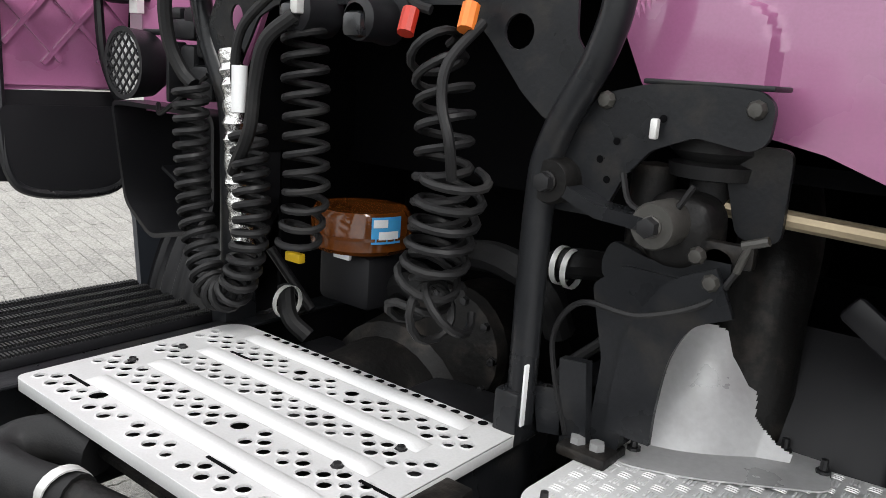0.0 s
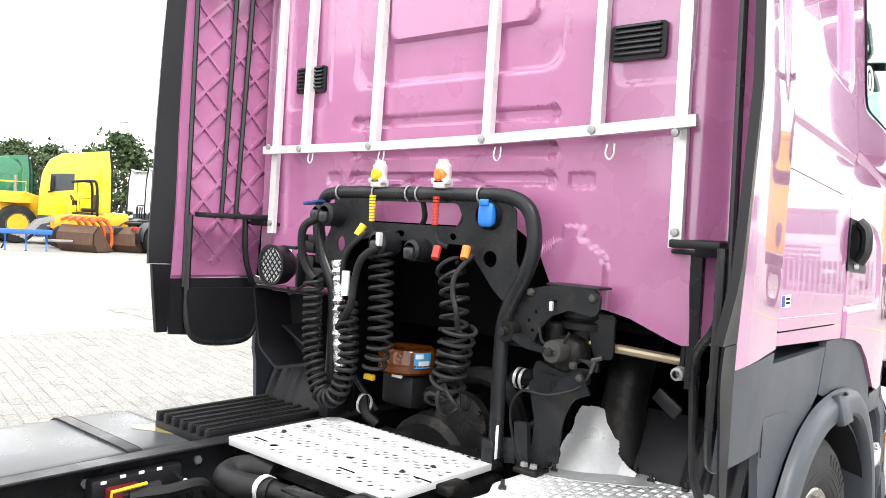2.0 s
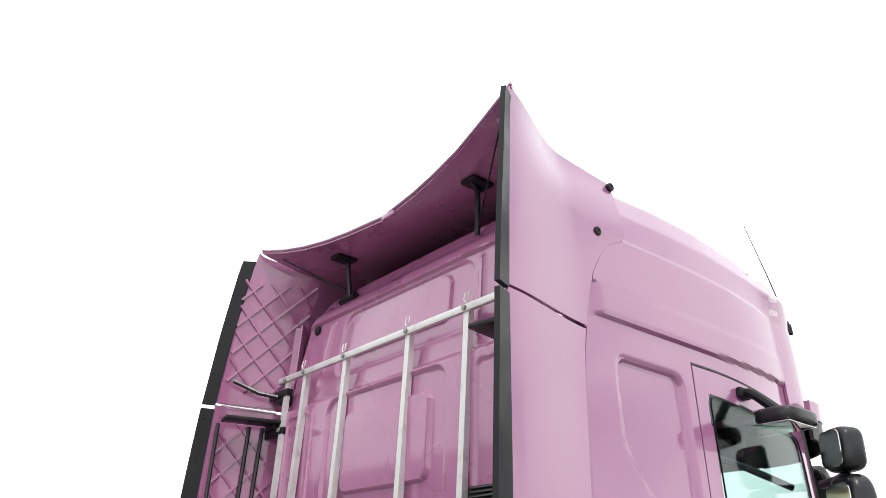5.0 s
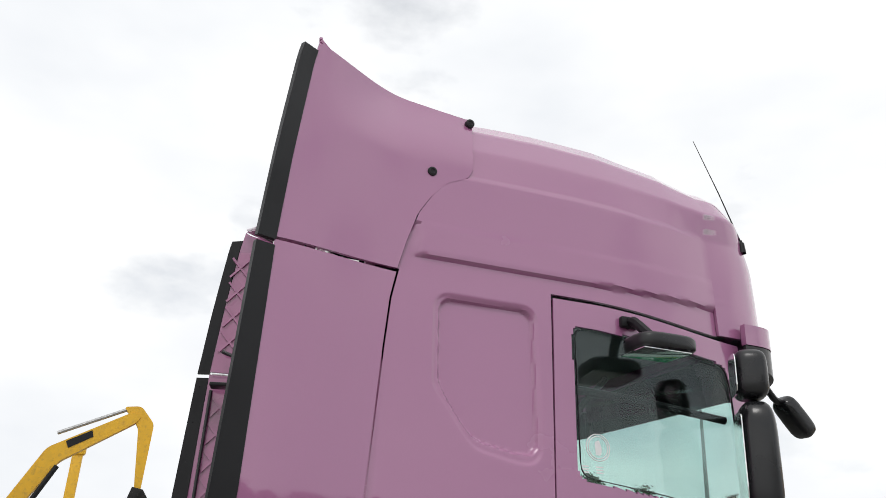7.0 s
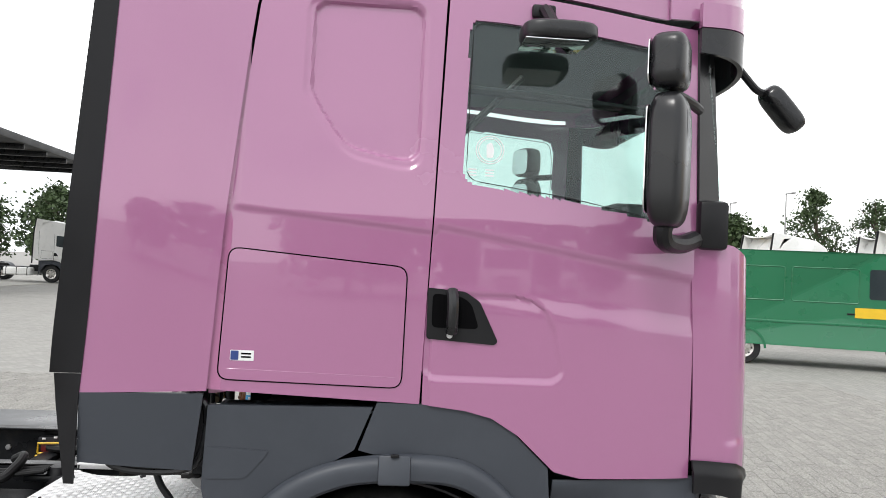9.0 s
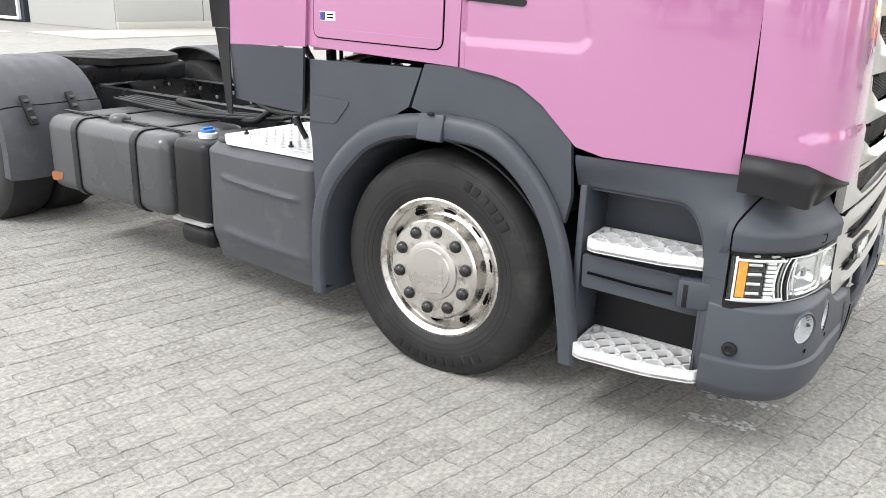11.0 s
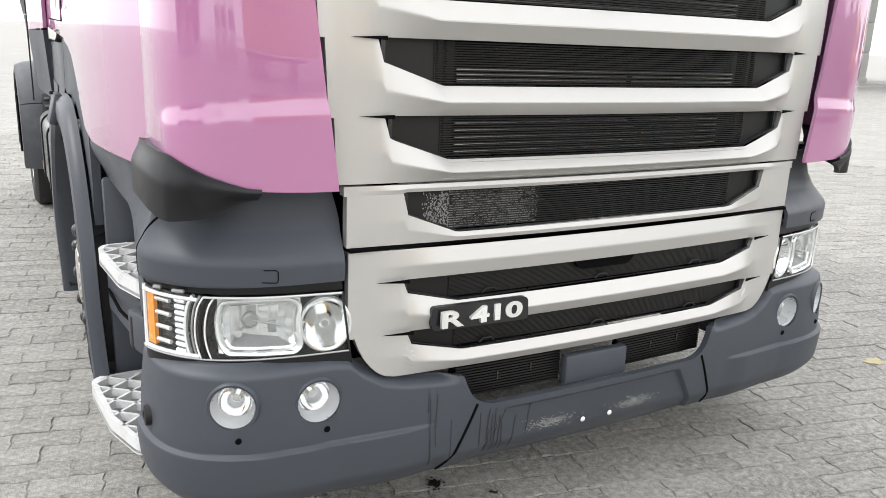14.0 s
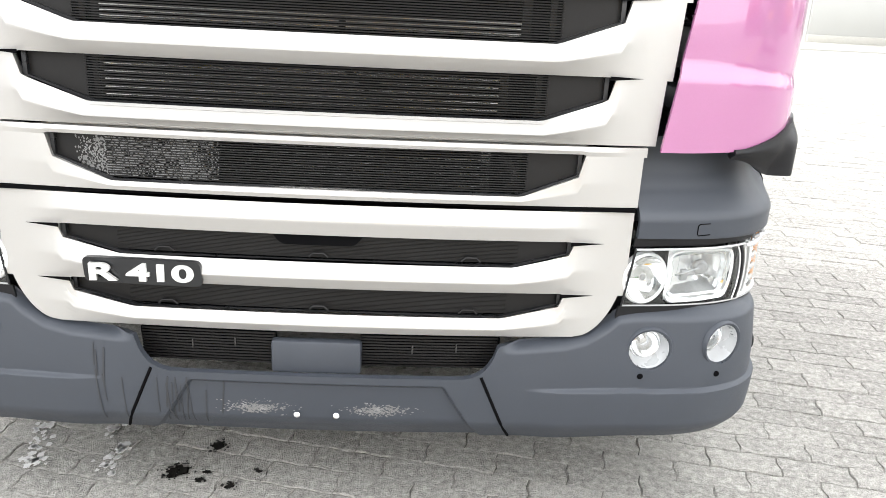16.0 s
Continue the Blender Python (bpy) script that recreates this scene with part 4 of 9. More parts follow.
flakes = bmesh.new()
for k in range(4200):
    cx, cz = frnd.uniform(0.225, 0.555), frnd.uniform(0.926, 1.014)
    dens = smooth(0.20, 0.27, cx + frnd.uniform(-0.02, 0.02)) * smooth(0.56, 0.50, cx) * (0.45 + 0.55 * noise.noise(Vector((cx * 28, 3, cz * 9))) + 0.3)
    if frnd.random() > dens or cz < slot_bottom(SLOT3, cx) + 0.004:
        continue
    r_ = frnd.uniform(0.0009, 0.0030)
    vs = [flakes.verts.new((cx + r_ * frnd.uniform(0.5, 1.0) * math.cos(w), face_y(cx, cz, -0.0225), cz + r_ * frnd.uniform(0.6, 1.5) * math.sin(w))) for w in (0.3, 1.4, 2.6, 3.7, 5.0)]
    flakes.faces.new(vs)
part("scuffed_patch", flakes, WORN, g, "scuffed grey stretch of the slot mesh", smooth=0, kind="stuff")
for sl, owner in [(SLOTS[1], g), (SLOTS[2], g)] + [(q, lp) for q in LOWER]:
    zt, zb, a, b = sl
    for sg in (1, -1):
        # thin black wedge painted as the shade of the crease beyond the slot
        part("slot_crease_shade", slab([[(sg * (a - 0.004), zt + 0.0035), (sg * (a + 0.075), zt - 0.001), (sg * (a - 0.004), zt - 0.006)]], lambda p, q, d: Vector((p, face_y(p, q, 0.0006 + d + 0.012 * smooth(0.74, a, abs(p))), q)), 0.002), GAP, owner)
# finger recess over the middle of the lower slot, its shade a flat black patch
part("pull_recess_shade", slab([soften([(-0.11, 0.815), (0.11, 0.815), (0.085, 0.785), (-0.085, 0.785)], 0.015)], lambda p, q, d: Vector((p, face_y(p, q, -0.016 + d), q)), 0.012), GAP, lp)
for x in (-0.36, 0.0, 0.36):
    for z in (0.752, 0.618):
        part("mesh_clip", tube([(x - 0.022, face_y(x, z, -0.014), z), (x - 0.012, face_y(x, z, -0.012), z + 0.010), (x + 0.012, face_y(x, z, -0.012), z + 0.010), (x + 0.022, face_y(x, z, -0.014), z)], 0.003, 6), MESH, lp)
badge = part("model_badge", slab([soften([(0.264, 0.680), (0.538, 0.680), (0.542, 0.741), (0.268, 0.741)], 0.015)], lambda p, q, d: Vector((p, face_y(p, q, 0.012 + d), q)), 0.014), BLACK_SATIN, truck, "black model badge with raised silver characters")
letters = text_mesh("R 410", 0.08, 0.005, Matrix())
lo_, hi_ = [min(v.co[k] for v in letters.verts) for k in range(2)], [max(v.co[k] for v in letters.verts) for k in range(2)]
for v in letters.verts:
    v.co.x, v.co.y = ((v.co.x - lo_[0]) / (hi_[0] - lo_[0]) - 0.5) * 0.238, ((v.co.y - lo_[1]) / (hi_[1] - lo_[1]) - 0.5) * 0.043
bmesh.ops.transform(letters, matrix=Matrix.Translation((0.402, face_y(0.402, 0.711, 0.029), 0.711)) @ Euler((radians(90), 0, radians(181.5))).to_matrix().to_4x4(), verts=letters.verts[:])
part("badge_text", letters, ALU_BRIGHT, badge, smooth=0)
emb = part("round_emblem", lathe([(0.0, 0.0), (0.006, 0.02), (0.006, 0.028), (0.010, 0.030), (0.010, 0.036), (0.0, 0.038), (-0.01, 0.038)][::-1], 28, (-0.02, face_y(0, 1.56, 0.02), 1.565), "y"), CHROME, g, "round chrome emblem with a red middle")
part("emblem_centre", lathe([(0.008, 0.0), (0.0075, 0.022), (0.0, 0.023)], 20, (-0.02, face_y(0, 1.56, 0.021), 1.565), "y"), RED, g)


# bumper: q runs from the side end round the corner to the middle
def bumper_xy(q, z, out=0.0):
    x, y = nose(q, z, x0=1.150, y0=1.115, xf=0.78, yf=1.422, power=0.70)
    t = min(q, 1) * math.pi / 2
    bulge = out + 0.016 * math.sin(math.pi * min(1, max(0, (z - 0.26) / 0.36)))
    tuck = -0.05 * smooth(0.34, 0.24, z)
    return x + (bulge + tuck) * math.cos(t), y + (bulge + tuck) * math.sin(t)


def bumper_top(x, q):
    x = abs(x)
    if q < 0.97:
        return lerp(0.640, 0.640, q)
    return steps(x, [(0.355, 0.458), (0.380, 0.464), (0.400, 0.475), (0.417, 0.493), (0.429, 0.516), (0.437, 0.540), (0.440, 0.546), (0.60, 0.560), (0.655, 0.574), (0.705, 0.605), (0.735, 0.634), (0.78, 0.640)])


def bumper_low(x):
    return 0.268 + 0.02 * smooth(0.5, 1.15, abs(x))


def dent(x, z):
    """Sunken middle of the bumper, wider towards its lower edge."""
    return -0.013 * smooth(0.0, 0.010, lerp(0.40, 0.315, (z - 0.29) / 0.14) - abs(x)) * smooth(0.440, 0.428, z)


def bumper(u, v):
    q = u * 2
    x0, _ = bumper_xy(q, 0.5)
    z = lerp(bumper_low(x0), bumper_top(x0, q), v)
    ridge = 0.013 * smooth(0.436, 0.427, z) * smooth(0.50, 0.62, abs(x0))
    over = -0.035 * smooth(0.90, 1.0, v) ** 2 * smooth(0.44, 0.50, abs(x0))
    x, y = bumper_xy(q, z, ridge + dent(x0, z) + over)
    return Vector((x, y, z))


FOGS = [(1.012, 0.548, 0.051), (0.817, 0.538, 0.051)]


def fog_q(xt):
    lo, hi = 0.0, 2.0
    for _ in range(40):
        mid = (lo + hi) / 2
        if bumper_xy(mid, 0.53)[0] > xt:
            lo = mid
        else:
            hi = mid
    return (lo + hi) / 2


FOG_AT = [(fog_q(x), z, r) for x, z, r in FOGS]


def outside_fogs(u, v):
    p = bumper(u, v)
    for q, z, r in FOG_AT:
        c = Vector((*bumper_xy(q, z), z))
        if (p - c).length < r * 1.02:
            return False
    return True


bb = grid(bumper, 320, 120, 0.02, outside_fogs)
join(bb, flip(grid(bumper, 320, 120, 0.02, outside_fogs), -1))
bmesh.ops.remove_doubles(bb, verts=bb.verts[:], dist=0.0008)
bump = part("bumper", bb, GREY, truck, "dark grey plastic front bumper with dirt streaks")
for s in (1, -1):
    for q, z, r in FOG_AT:
        x, y = bumper_xy(q, z)
        n = Vector((math.cos(min(q, 1) * math.pi / 2) * 0.8, math.sin(min(q, 1) * math.pi / 2), 0)).normalized()
        m = Matrix.Translation((x, y, z)) @ n.to_track_quat("X", "Z").to_matrix().to_4x4()

        def turned(prof, seg=28):
            b = lathe(prof, seg)
            bmesh.ops.transform(b, matrix=m, verts=b.verts[:])
            return flip(b, s)
        part("fog_lamp_bezel", turned([(-0.052, r * 1.02), (-0.004, r * 1.0), (0.000, r * 1.03), (0.001, r * 1.12), (-0.004, r * 1.20), (-0.012, r * 1.22)]), GREY, bump)
        part("fog_cup", turned([(-0.048, r * 0.80), (-0.046, r * 0.84), (-0.020, r * 0.95), (-0.003, r * 0.99)]), CUP, bump, "pale inner wall of the lamp recess")
        part("fog_lamp", turned([(-0.085, 0.0), (-0.080, r * 0.35), (-0.066, r * 0.62), (-0.052, r * 0.80), (-0.046, r * 0.82)]), CHROME, bump, "clear round fog lamp")
        part("fog_bulb", turned([(-0.052, 0.0), (-0.054, 0.010), (-0.082, 0.012)], 12), CHROME, bump)
        lens = part("fog_lens", turned([(-0.040, 0.0), (-0.042, r * 0.5), (-0.047, r * 0.82)]), GLASS, bump)
        lens.visible_shadow = False
    for q, z in ((fog_q(1.0), 0.470), (fog_q(0.80), 0.469)):
        x, y = bumper_xy(q, z, 0.001)
        t = min(q, 1) * math.pi / 2
        part("sensor_hole", flip(lathe([(0.002, 0.0), (0.002, 0.007), (0, 0.008)], 12, (x, y, z), "y"), s), GAP, bump)
    x, y = bumper_xy(0.06, 0.47)
    part("side_plug", flip(lathe([(0.0, 0.0), (0.001, 0.010), (0.006, 0.014), (0.004, 0.024), (-0.01, 0.026)][::-1], 18, (x + 0.003, y + 0.03, 0.475)), s), BLACK, bump)
    # joint between the bumper's end and middle section
    part("bumper_joint", flip(tube([Vector((lerp(0.40, 0.485, k / 6), bumper_xy(1 + (0.78 - lerp(0.40, 0.485, k / 6)) / 0.78, lerp(0.465, 0.27, k / 6), 0.0)[1], lerp(0.465, 0.27, k / 6))) for k in range(7)], 0.004, 6), s), GAP, bump)
# low intake: two dark slatted panels and the tow cover between them
for x0, x1 in ((0.108, 0.435), (-0.44, -0.100)):
    # near-black backing, the shade inside the intake put into its colour
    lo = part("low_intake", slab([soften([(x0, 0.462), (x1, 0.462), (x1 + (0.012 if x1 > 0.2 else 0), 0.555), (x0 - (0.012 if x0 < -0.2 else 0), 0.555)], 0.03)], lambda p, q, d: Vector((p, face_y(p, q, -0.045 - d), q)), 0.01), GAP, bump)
    for k in range(11):
        part("intake_slat", tube([(lerp(x0, x1, j / 4), face_y(lerp(x0, x1, j / 4), 0.5, -0.034), 0.466 + 0.0078 * k) for j in range(5)], 0, flat=(0.010, 0.0048)), MESH, bump)
    for xq in (lerp(x0, x1, 0.3), lerp(x0, x1, 0.62)):
        part("chalky_mark", box(xq, face_y(xq, 0.5, -0.027), 0.508 + 0.3 * (xq - x0) % 0.02, 0.004, 0.003, 0.024, 0.001), FINS, bump)
part("tow_cover", box(0.004, 1.440, 0.499, 0.218, 0.03, 0.086, 0.008), GREY, bump, "dark grey towing eye cover")
for xq, zq in ((0.05, 0.349), (-0.047, 0.349)):
    part("plate_screw", lathe([(0.004, 0.0), (0.003, 0.005), (0, 0.008)], 12, (xq, bumper_xy(1.97, 0.35)[1] + 0.0, zq), "y"), REFLECTOR, bump)
for xq in (0.155, -0.15):
    gl_ = bmesh.new()
    for k in range(420):
        cx, cz = frnd.gauss(xq, 0.034), frnd.gauss(0.360, 0.008)
        r_ = frnd.uniform(0.001, 0.0035)
        y_ = bumper_xy(1 + (0.78 - abs(cx)) / 0.78, cz, 0.0012 + dent(cx, cz))[1]
        gl_.faces.new([gl_.verts.new((cx + r_ * frnd.uniform(0.6, 1.4) * math.cos(w), y_, cz + r_ * frnd.uniform(0.3, 0.8) * math.sin(w))) for w in (0.3, 1.4, 2.6, 3.7, 5.0)])
    part("glue_residue", gl_, WORN, bump, "grey glue residue", smooth=0, kind="stuff")
# rain streaks of road dirt down the bumper
DIRT = material("road_dirt", (0.036, 0.038, 0.043), 0.6, 0, 200, 9, 0.2, 0.0)
srnd = random.Random(11)
for k in range(17):
    xq = srnd.choice((0.545, 0.515, 0.482, 0.375, 0.362, 0.345, 0.33, 0.305, 0.285, 0.27, 0.24)) + srnd.uniform(-0.014, 0.014)
    z1 = srnd.uniform(0.40, 0.45) if xq < 0.44 else srnd.uniform(0.40, 0.53)
    z0, w = max(0.30, z1 - srnd.uniform(0.05, 0.16)), srnd.uniform(0.0007, 0.0022)
    wander = srnd.uniform(-0.009, 0.009)
    pts = [Vector((xq + wander * (z1 - z) / 0.1, bumper_xy(1 + (0.78 - xq) / 0.78, z, 0.0016 + dent(xq, z) + 0.013 * smooth(0.436, 0.427, z) * smooth(0.50, 0.62, xq))[1], z)) for z in [lerp(z0, z1, j / 9) for j in range(10)]]
    part("dirt_streak", tube(pts, 0, flat=(w * 2, 0.0008)), DIRT, bump)


# headlamp bays
LAMP_PLAN = [(0.0, 1.154, 1.158), (0.10, 1.155, 1.186), (0.22, 1.139, 1.228), (0.34, 1.106, 1.278), (0.44, 1.070, 1.316), (0.52, 1.033, 1.344), (0.65, 0.962, 1.376), (0.8, 0.872, 1.398), (1.0, 0.741, 1.416)]


def lamp_plan(q):
    x = y = 0.0
    for k in range(-3, 4):
        p = min(1.0, max(0.0, q + 0.016 * k)) if 0.05 < q < 0.95 else q
        x += steps(p, [(a, b) for a, b, c in LAMP_PLAN]) / 7
        y += steps(p, [(a, c) for a, b, c in LAMP_PLAN]) / 7
    return x, y


def lamp_xy(q, z, out=0.0):
    """The plan of the lamp, out metres in front of its lens."""
    x, y = lamp_plan(q)
    a, b = lamp_plan(max(0.0, q - 0.06)), lamp_plan(min(1.0, q + 0.06))
    d = math.hypot(b[0] - a[0], b[1] - a[1])
    x += 0.13 * (z - 0.72) * smooth(0.85, 1.0, q)
    return x + out * (b[1] - a[1]) / d, y + out * (a[0] - b[0]) / d


def headlamp(s):
    def face(out, z0, z1, q0=0.0, q1=1.0):
        def f(u, v):
            q = lerp(q0, q1, u)
            z = lerp(lerp(0.642, 0.649, q) if z0 is None else z0, 0.797 if z1 is None else z1, v)
            x, y = lamp_xy(q, z, out)
            return Vector((x, y, z))
        return f

    def at(q, z, out):
        return Vector((*lamp_xy(q, z, out), z))
    hl = part("headlamp", flip(grid(face(-0.078, 0.605, 0.84), 24, 8, 0.01), s), BLACK_SATIN, truck, "clear headlamp with chrome reflectors and an amber turn signal")
    lens = part("lamp_lens", flip(grid(face(0.0, None, None, 0.03, 0.995), 40, 10, 0.003), s), GLASS, hl)
    lens.visible_shadow = False
    f = face(0.001, None, None, 0.03, 0.995)
    # dark bands above and below the lens, thin rims round it
    part("lamp_surround", flip(grid(face(-0.010, 0.799, 0.836), 30, 3, 0.006), s), BLACK, hl)
    part("lamp_surround", flip(grid(face(-0.004, 0.612, 0.645), 30, 3, 0.006), s), BLACK, hl)
    part("lamp_rim", flip(tube([f(0.47 + 0.53 * k / 24, 0.985) for k in range(25)], 0.0028, 6), s), CUP, hl)
    part("lamp_rim", flip(tube([f(k / 40, 0.005) for k in range(41)], 0.0022, 6), s), SHIELD, hl)
    part("lamp_frame", flip(tube([f(0.999, k / 8) for k in range(9)], 0.0030, 6), s), BLACK_SATIN, hl)
    # curved dark gap between the corner module and the main lamp, with pale edges
    bow = [(0.505, 0.795), (0.480, 0.770), (0.466, 0.735), (0.463, 0.705), (0.470, 0.675), (0.485, 0.648)]
    part("lamp_gap", flip(tube(curve_points([at(q, z, -0.0015) for q, z in bow], 4), 0, flat=(0.0065, 0.006)), s), BLACK, hl)
    part("gap_edge", flip(tube(curve_points([at(q - 0.022, z, 0.0) for q, z in bow], 4), 0.0022, 6), s), REFLECTOR, hl)
    part("gap_edge", flip(tube(curve_points([at(q + 0.020, z, 0.0) for q, z in bow], 4), 0.0022, 6), s), REFLECTOR, hl)
    part("gap_edge", flip(tube(curve_points([at(q - 0.040, z, -0.004) for q, z in bow], 4), 0, flat=(0.004, 0.004)), s), SHIELD, hl)

    # trim round the main reflector, open to the round lamp beside it
    ring = [(0.545, 0.783), (0.70, 0.790), (0.80, 0.788), (0.838, 0.774), (0.825, 0.735), (0.828, 0.700), (0.842, 0.672), (0.815, 0.655), (0.70, 0.656), (0.560, 0.658), (0.530, 0.690), (0.525, 0.745)]
    part("lamp_trim", flip(tube([at(q, z, -0.007) for q, z in soften(ring, 0.02)], 0, closed=True, flat=(0.007, 0.006)), s), REFLECTOR, hl)
    part("lamp_trim", flip(tube([at(lerp(0.685, q, 0.90), lerp(0.722, z, 0.84), -0.018) for q, z in soften(ring, 0.02)], 0, closed=True, flat=(0.006, 0.006)), s), CHROME, hl)

    # large reflector: a deep bowl with facets, its sloping floor, the dark cut-off shade and the bulb
    def bowl(u, v):
        q, z = lerp(0.528, 0.835, u), lerp(0.658, 0.788, v)
        deep = 0.058 * min(1.0, math.sin(math.pi * u) * 1.5) * min(1.0, math.sin(math.pi * v) * 1.4)
        return at(q, z, -0.012 - deep - 0.004 * (int(u * 6) % 2) - 0.003 * (int(v * 4) % 2))
    part("lamp_reflector", flip(grid(bowl, 36, 18, 0.002), s), REFLECTOR, hl)

    def facets(u, v):
        q, z = lerp(0.533, 0.572, u), lerp(0.672, 0.775, v)
        return at(q + 0.012 * (v - 0.5) ** 2, z, -0.014 - 0.006 * u - 0.003 * (int(v * 3.999) % 2))
    part("lamp_facets", flip(grid(facets, 4, 24, 0.002), s), CUP, hl)

    def floor_(u, v):
        q = lerp(lerp(0.562, 0.600, v), lerp(0.815, 0.765, v), u)
        return at(q, lerp(0.668, 0.694 - 0.014 * u, v), -0.018 - 0.035 * v)
    part("reflector_floor", flip(grid(floor_, 10, 4, 0.003), s), SHIELD, hl, "grey floor of the reflector")
    c = at(0.652, 0.728, -0.040)
    part("beam_shade", flip(lathe([(0.004, 0.0), (0.004, 0.014), (0.0, 0.019), (-0.012, 0.019)], 18, c, "y"), s), SHIELD, hl, "grey bulb shade")
    part("shade_arm", flip(rod(c, at(0.78, 0.715, -0.030), 0.003, 6), s), SHIELD, hl)
    part("lamp_bulb", flip(rod(at(0.60, 0.700, -0.048), at(0.603, 0.700, -0.026), 0.009, 12), s), CHROME, hl)
    part("bulb_socket", flip(box(*at(0.735, 0.712, -0.040), 0.020, 0.012, 0.030, 0.004, rot=(0, 0, -18)), s), SHIELD, hl)

    # round inner lamp
    n = Vector((0.26, 1, 0)).normalized()
    m = Matrix.Translation(at(0.922, 0.7165, -0.004)) @ n.to_track_quat("X", "Z").to_matrix().to_4x4() @ Matrix.Diagonal((1, 1, 1.10, 1))
    r, deep = 0.057, 0.052

    def turned(prof, seg=36):
        b = lathe(prof, seg)
        bmesh.ops.transform(b, matrix=m, verts=b.verts[:])
        return flip(b, s)
    part("lamp_bowl", turned([(-deep, 0.0), (-deep * 0.93, r * 0.35), (-deep * 0.62, r * 0.66), (-deep * 0.30, r * 0.84), (-0.006, r * 0.92)]), CHROME, hl)
    part("bowl_ring", turned([(-0.010, r * 0.90), (-0.001, r * 0.95), (0.0, r * 1.0), (-0.004, r * 1.07), (-0.02, r * 1.08)]), REFLECTOR, hl)
    part("bowl_groove", turned([(-0.0012, r * 0.955), (0.0004, r * 0.965), (-0.0012, r * 0.975)]), SHIELD, hl)
    part("lamp_bulb", turned([(-deep * 0.30, 0.0), (-deep * 0.32, 0.011), (-deep * 0.45, 0.014), (-deep * 0.95, 0.014)], 14), CHROME, hl)
    part("bulb_cap", turned([(-deep * 0.24, 0.0), (-deep * 0.26, 0.0075), (-deep * 0.36, 0.008)], 12), SHIELD, hl)

    # corner module: amber signal, dark field with four clear capsules, ribbed light guide
    part("signal_back", flip(grid(face(-0.020, 0.640, 0.796, 0.03, 0.46), 16, 4, 0.004), s), BLACK_SATIN, hl)
    for v in (0.045, 0.93):
        part("signal_trim", flip(tube([face(-0.002, None, None, 0.09, 0.455)(k / 16, v) for k in range(17)], 0.0048, 6), s), REFLECTOR, hl)
    part("signal_trim", flip(tube([face(-0.002, None, None)(0.095, k / 6) for k in range(7)], 0.0045, 6), s), REFLECTOR, hl)
    part("turn_signal", flip(grid(face(-0.004, 0.657, 0.783, 0.118, 0.195), 8, 6, 0.010), s), AMBER_LENS, hl, "amber turn signal")
    for k in range(4):
        z = 0.671 + 0.033 * k
        part("running_light", flip(rod(at(0.205, z, -0.009), at(0.300, z, -0.009), 0.0052, 8), s), REFLECTOR, hl)
        part("running_light_slot", flip(rod(at(0.215, z, -0.0045), at(0.288, z, -0.0045), 0.0016, 6), s), SHIELD, hl)
    for k in range(9):
        z = 0.657 + 0.0150 * k
        part("light_rib", flip(rod(at(0.335, z, -0.010), at(0.392, z, -0.008), 0.0062, 6), s), REFLECTOR, hl)
    part("light_guide", flip(tube(curve_points([at(q - 0.072, z, -0.006) for q, z in bow], 4), 0, flat=(0.011, 0.006)), s), REFLECTOR, hl)
    # clips on the upper edge
    for q, w in ((0.25, 0.020), (0.37, 0.030)):
        a = at(q, 0.803, 0.001)
        part("lamp_clip", flip(box(a.x, a.y, a.z, 0.010, w, 0.008, 0.003, rot=(0, 0, 50)), s), SHIELD, hl)

    # grey fairing over the lamp: upright lip, concave up to the vane
    def fair_at(q, z, out=0.0):
        o = steps(z, [(0.812, 0.002), (0.822, 0.010), (0.870, 0.011), (0.884, 0.004), (0.905, -0.016), (0.935, -0.040), (0.97, -0.058), (1.01, -0.068), (1.06, -0.070)]) * (0.55 + 0.45 * smooth(0.05, 0.3, q))
        x, y = lamp_xy(q, 0.80, o + out)
        return Vector((x + 0.02 * smooth(0.95, 1.06, z) * smooth(0.85, 1.0, q), y, z))

    def start(z):
        return 0.015 + 0.34 * smooth(0.868, 1.03, z) ** 1.3

    def fair(u, v):
        low = lerp(0.812, 0.826, u)
        z = lerp(low, 1.055, v ** 1.25)
        return fair_at(lerp(start(z), 1.0, u), z)
    fr = part("lamp_fairing", flip(grid(fair, 44, 34, 0.012), s), GREY, truck, "dark grey fairing above the headlamp")
    part("fairing_seam", flip(tube([fair_at(start(z) - 0.006, z, -0.003) for z in [lerp(0.812, 1.05, k / 20) for k in range(21)]], 0.0045, 6), s), GAP, fr)
    part("washer_seam", flip(tube([fair_at(0.705, 0.861, 0.001), fair_at(0.748, 0.860, 0.001), fair_at(0.755, 0.856, 0.001), fair_at(0.755, 0.836, 0.001), fair_at(0.750, 0.831, 0.001), fair_at(0.700, 0.833, 0.001)], 0.0012, 5), s), GAP, fr, "seam of the washer cover")

    def housing(u, v):
        z = lerp(0.60, 1.06, v)
        q = lerp(-0.02, start(max(0.812, z)) - 0.004, u)
        p = fair_at(max(q, 0.0), max(z, 0.815), -0.002)
        return Vector((p.x - 0.010 * smooth(0.82, 0.78, z), p.y + min(q, 0) * 1.0 - 0.02 * smooth(0.84, 0.78, z), z))
    part("fairing_side", flip(grid(housing, 14, 30, 0.02), s), GREY, fr)


both(headlamp)
# near-black box added behind grille and lamps as the shade inside the nose
part("nose_shade_box", box(0, 1.22, 1.0, 1.5, 0.20, 0.85, 0.02), GAP, truck)


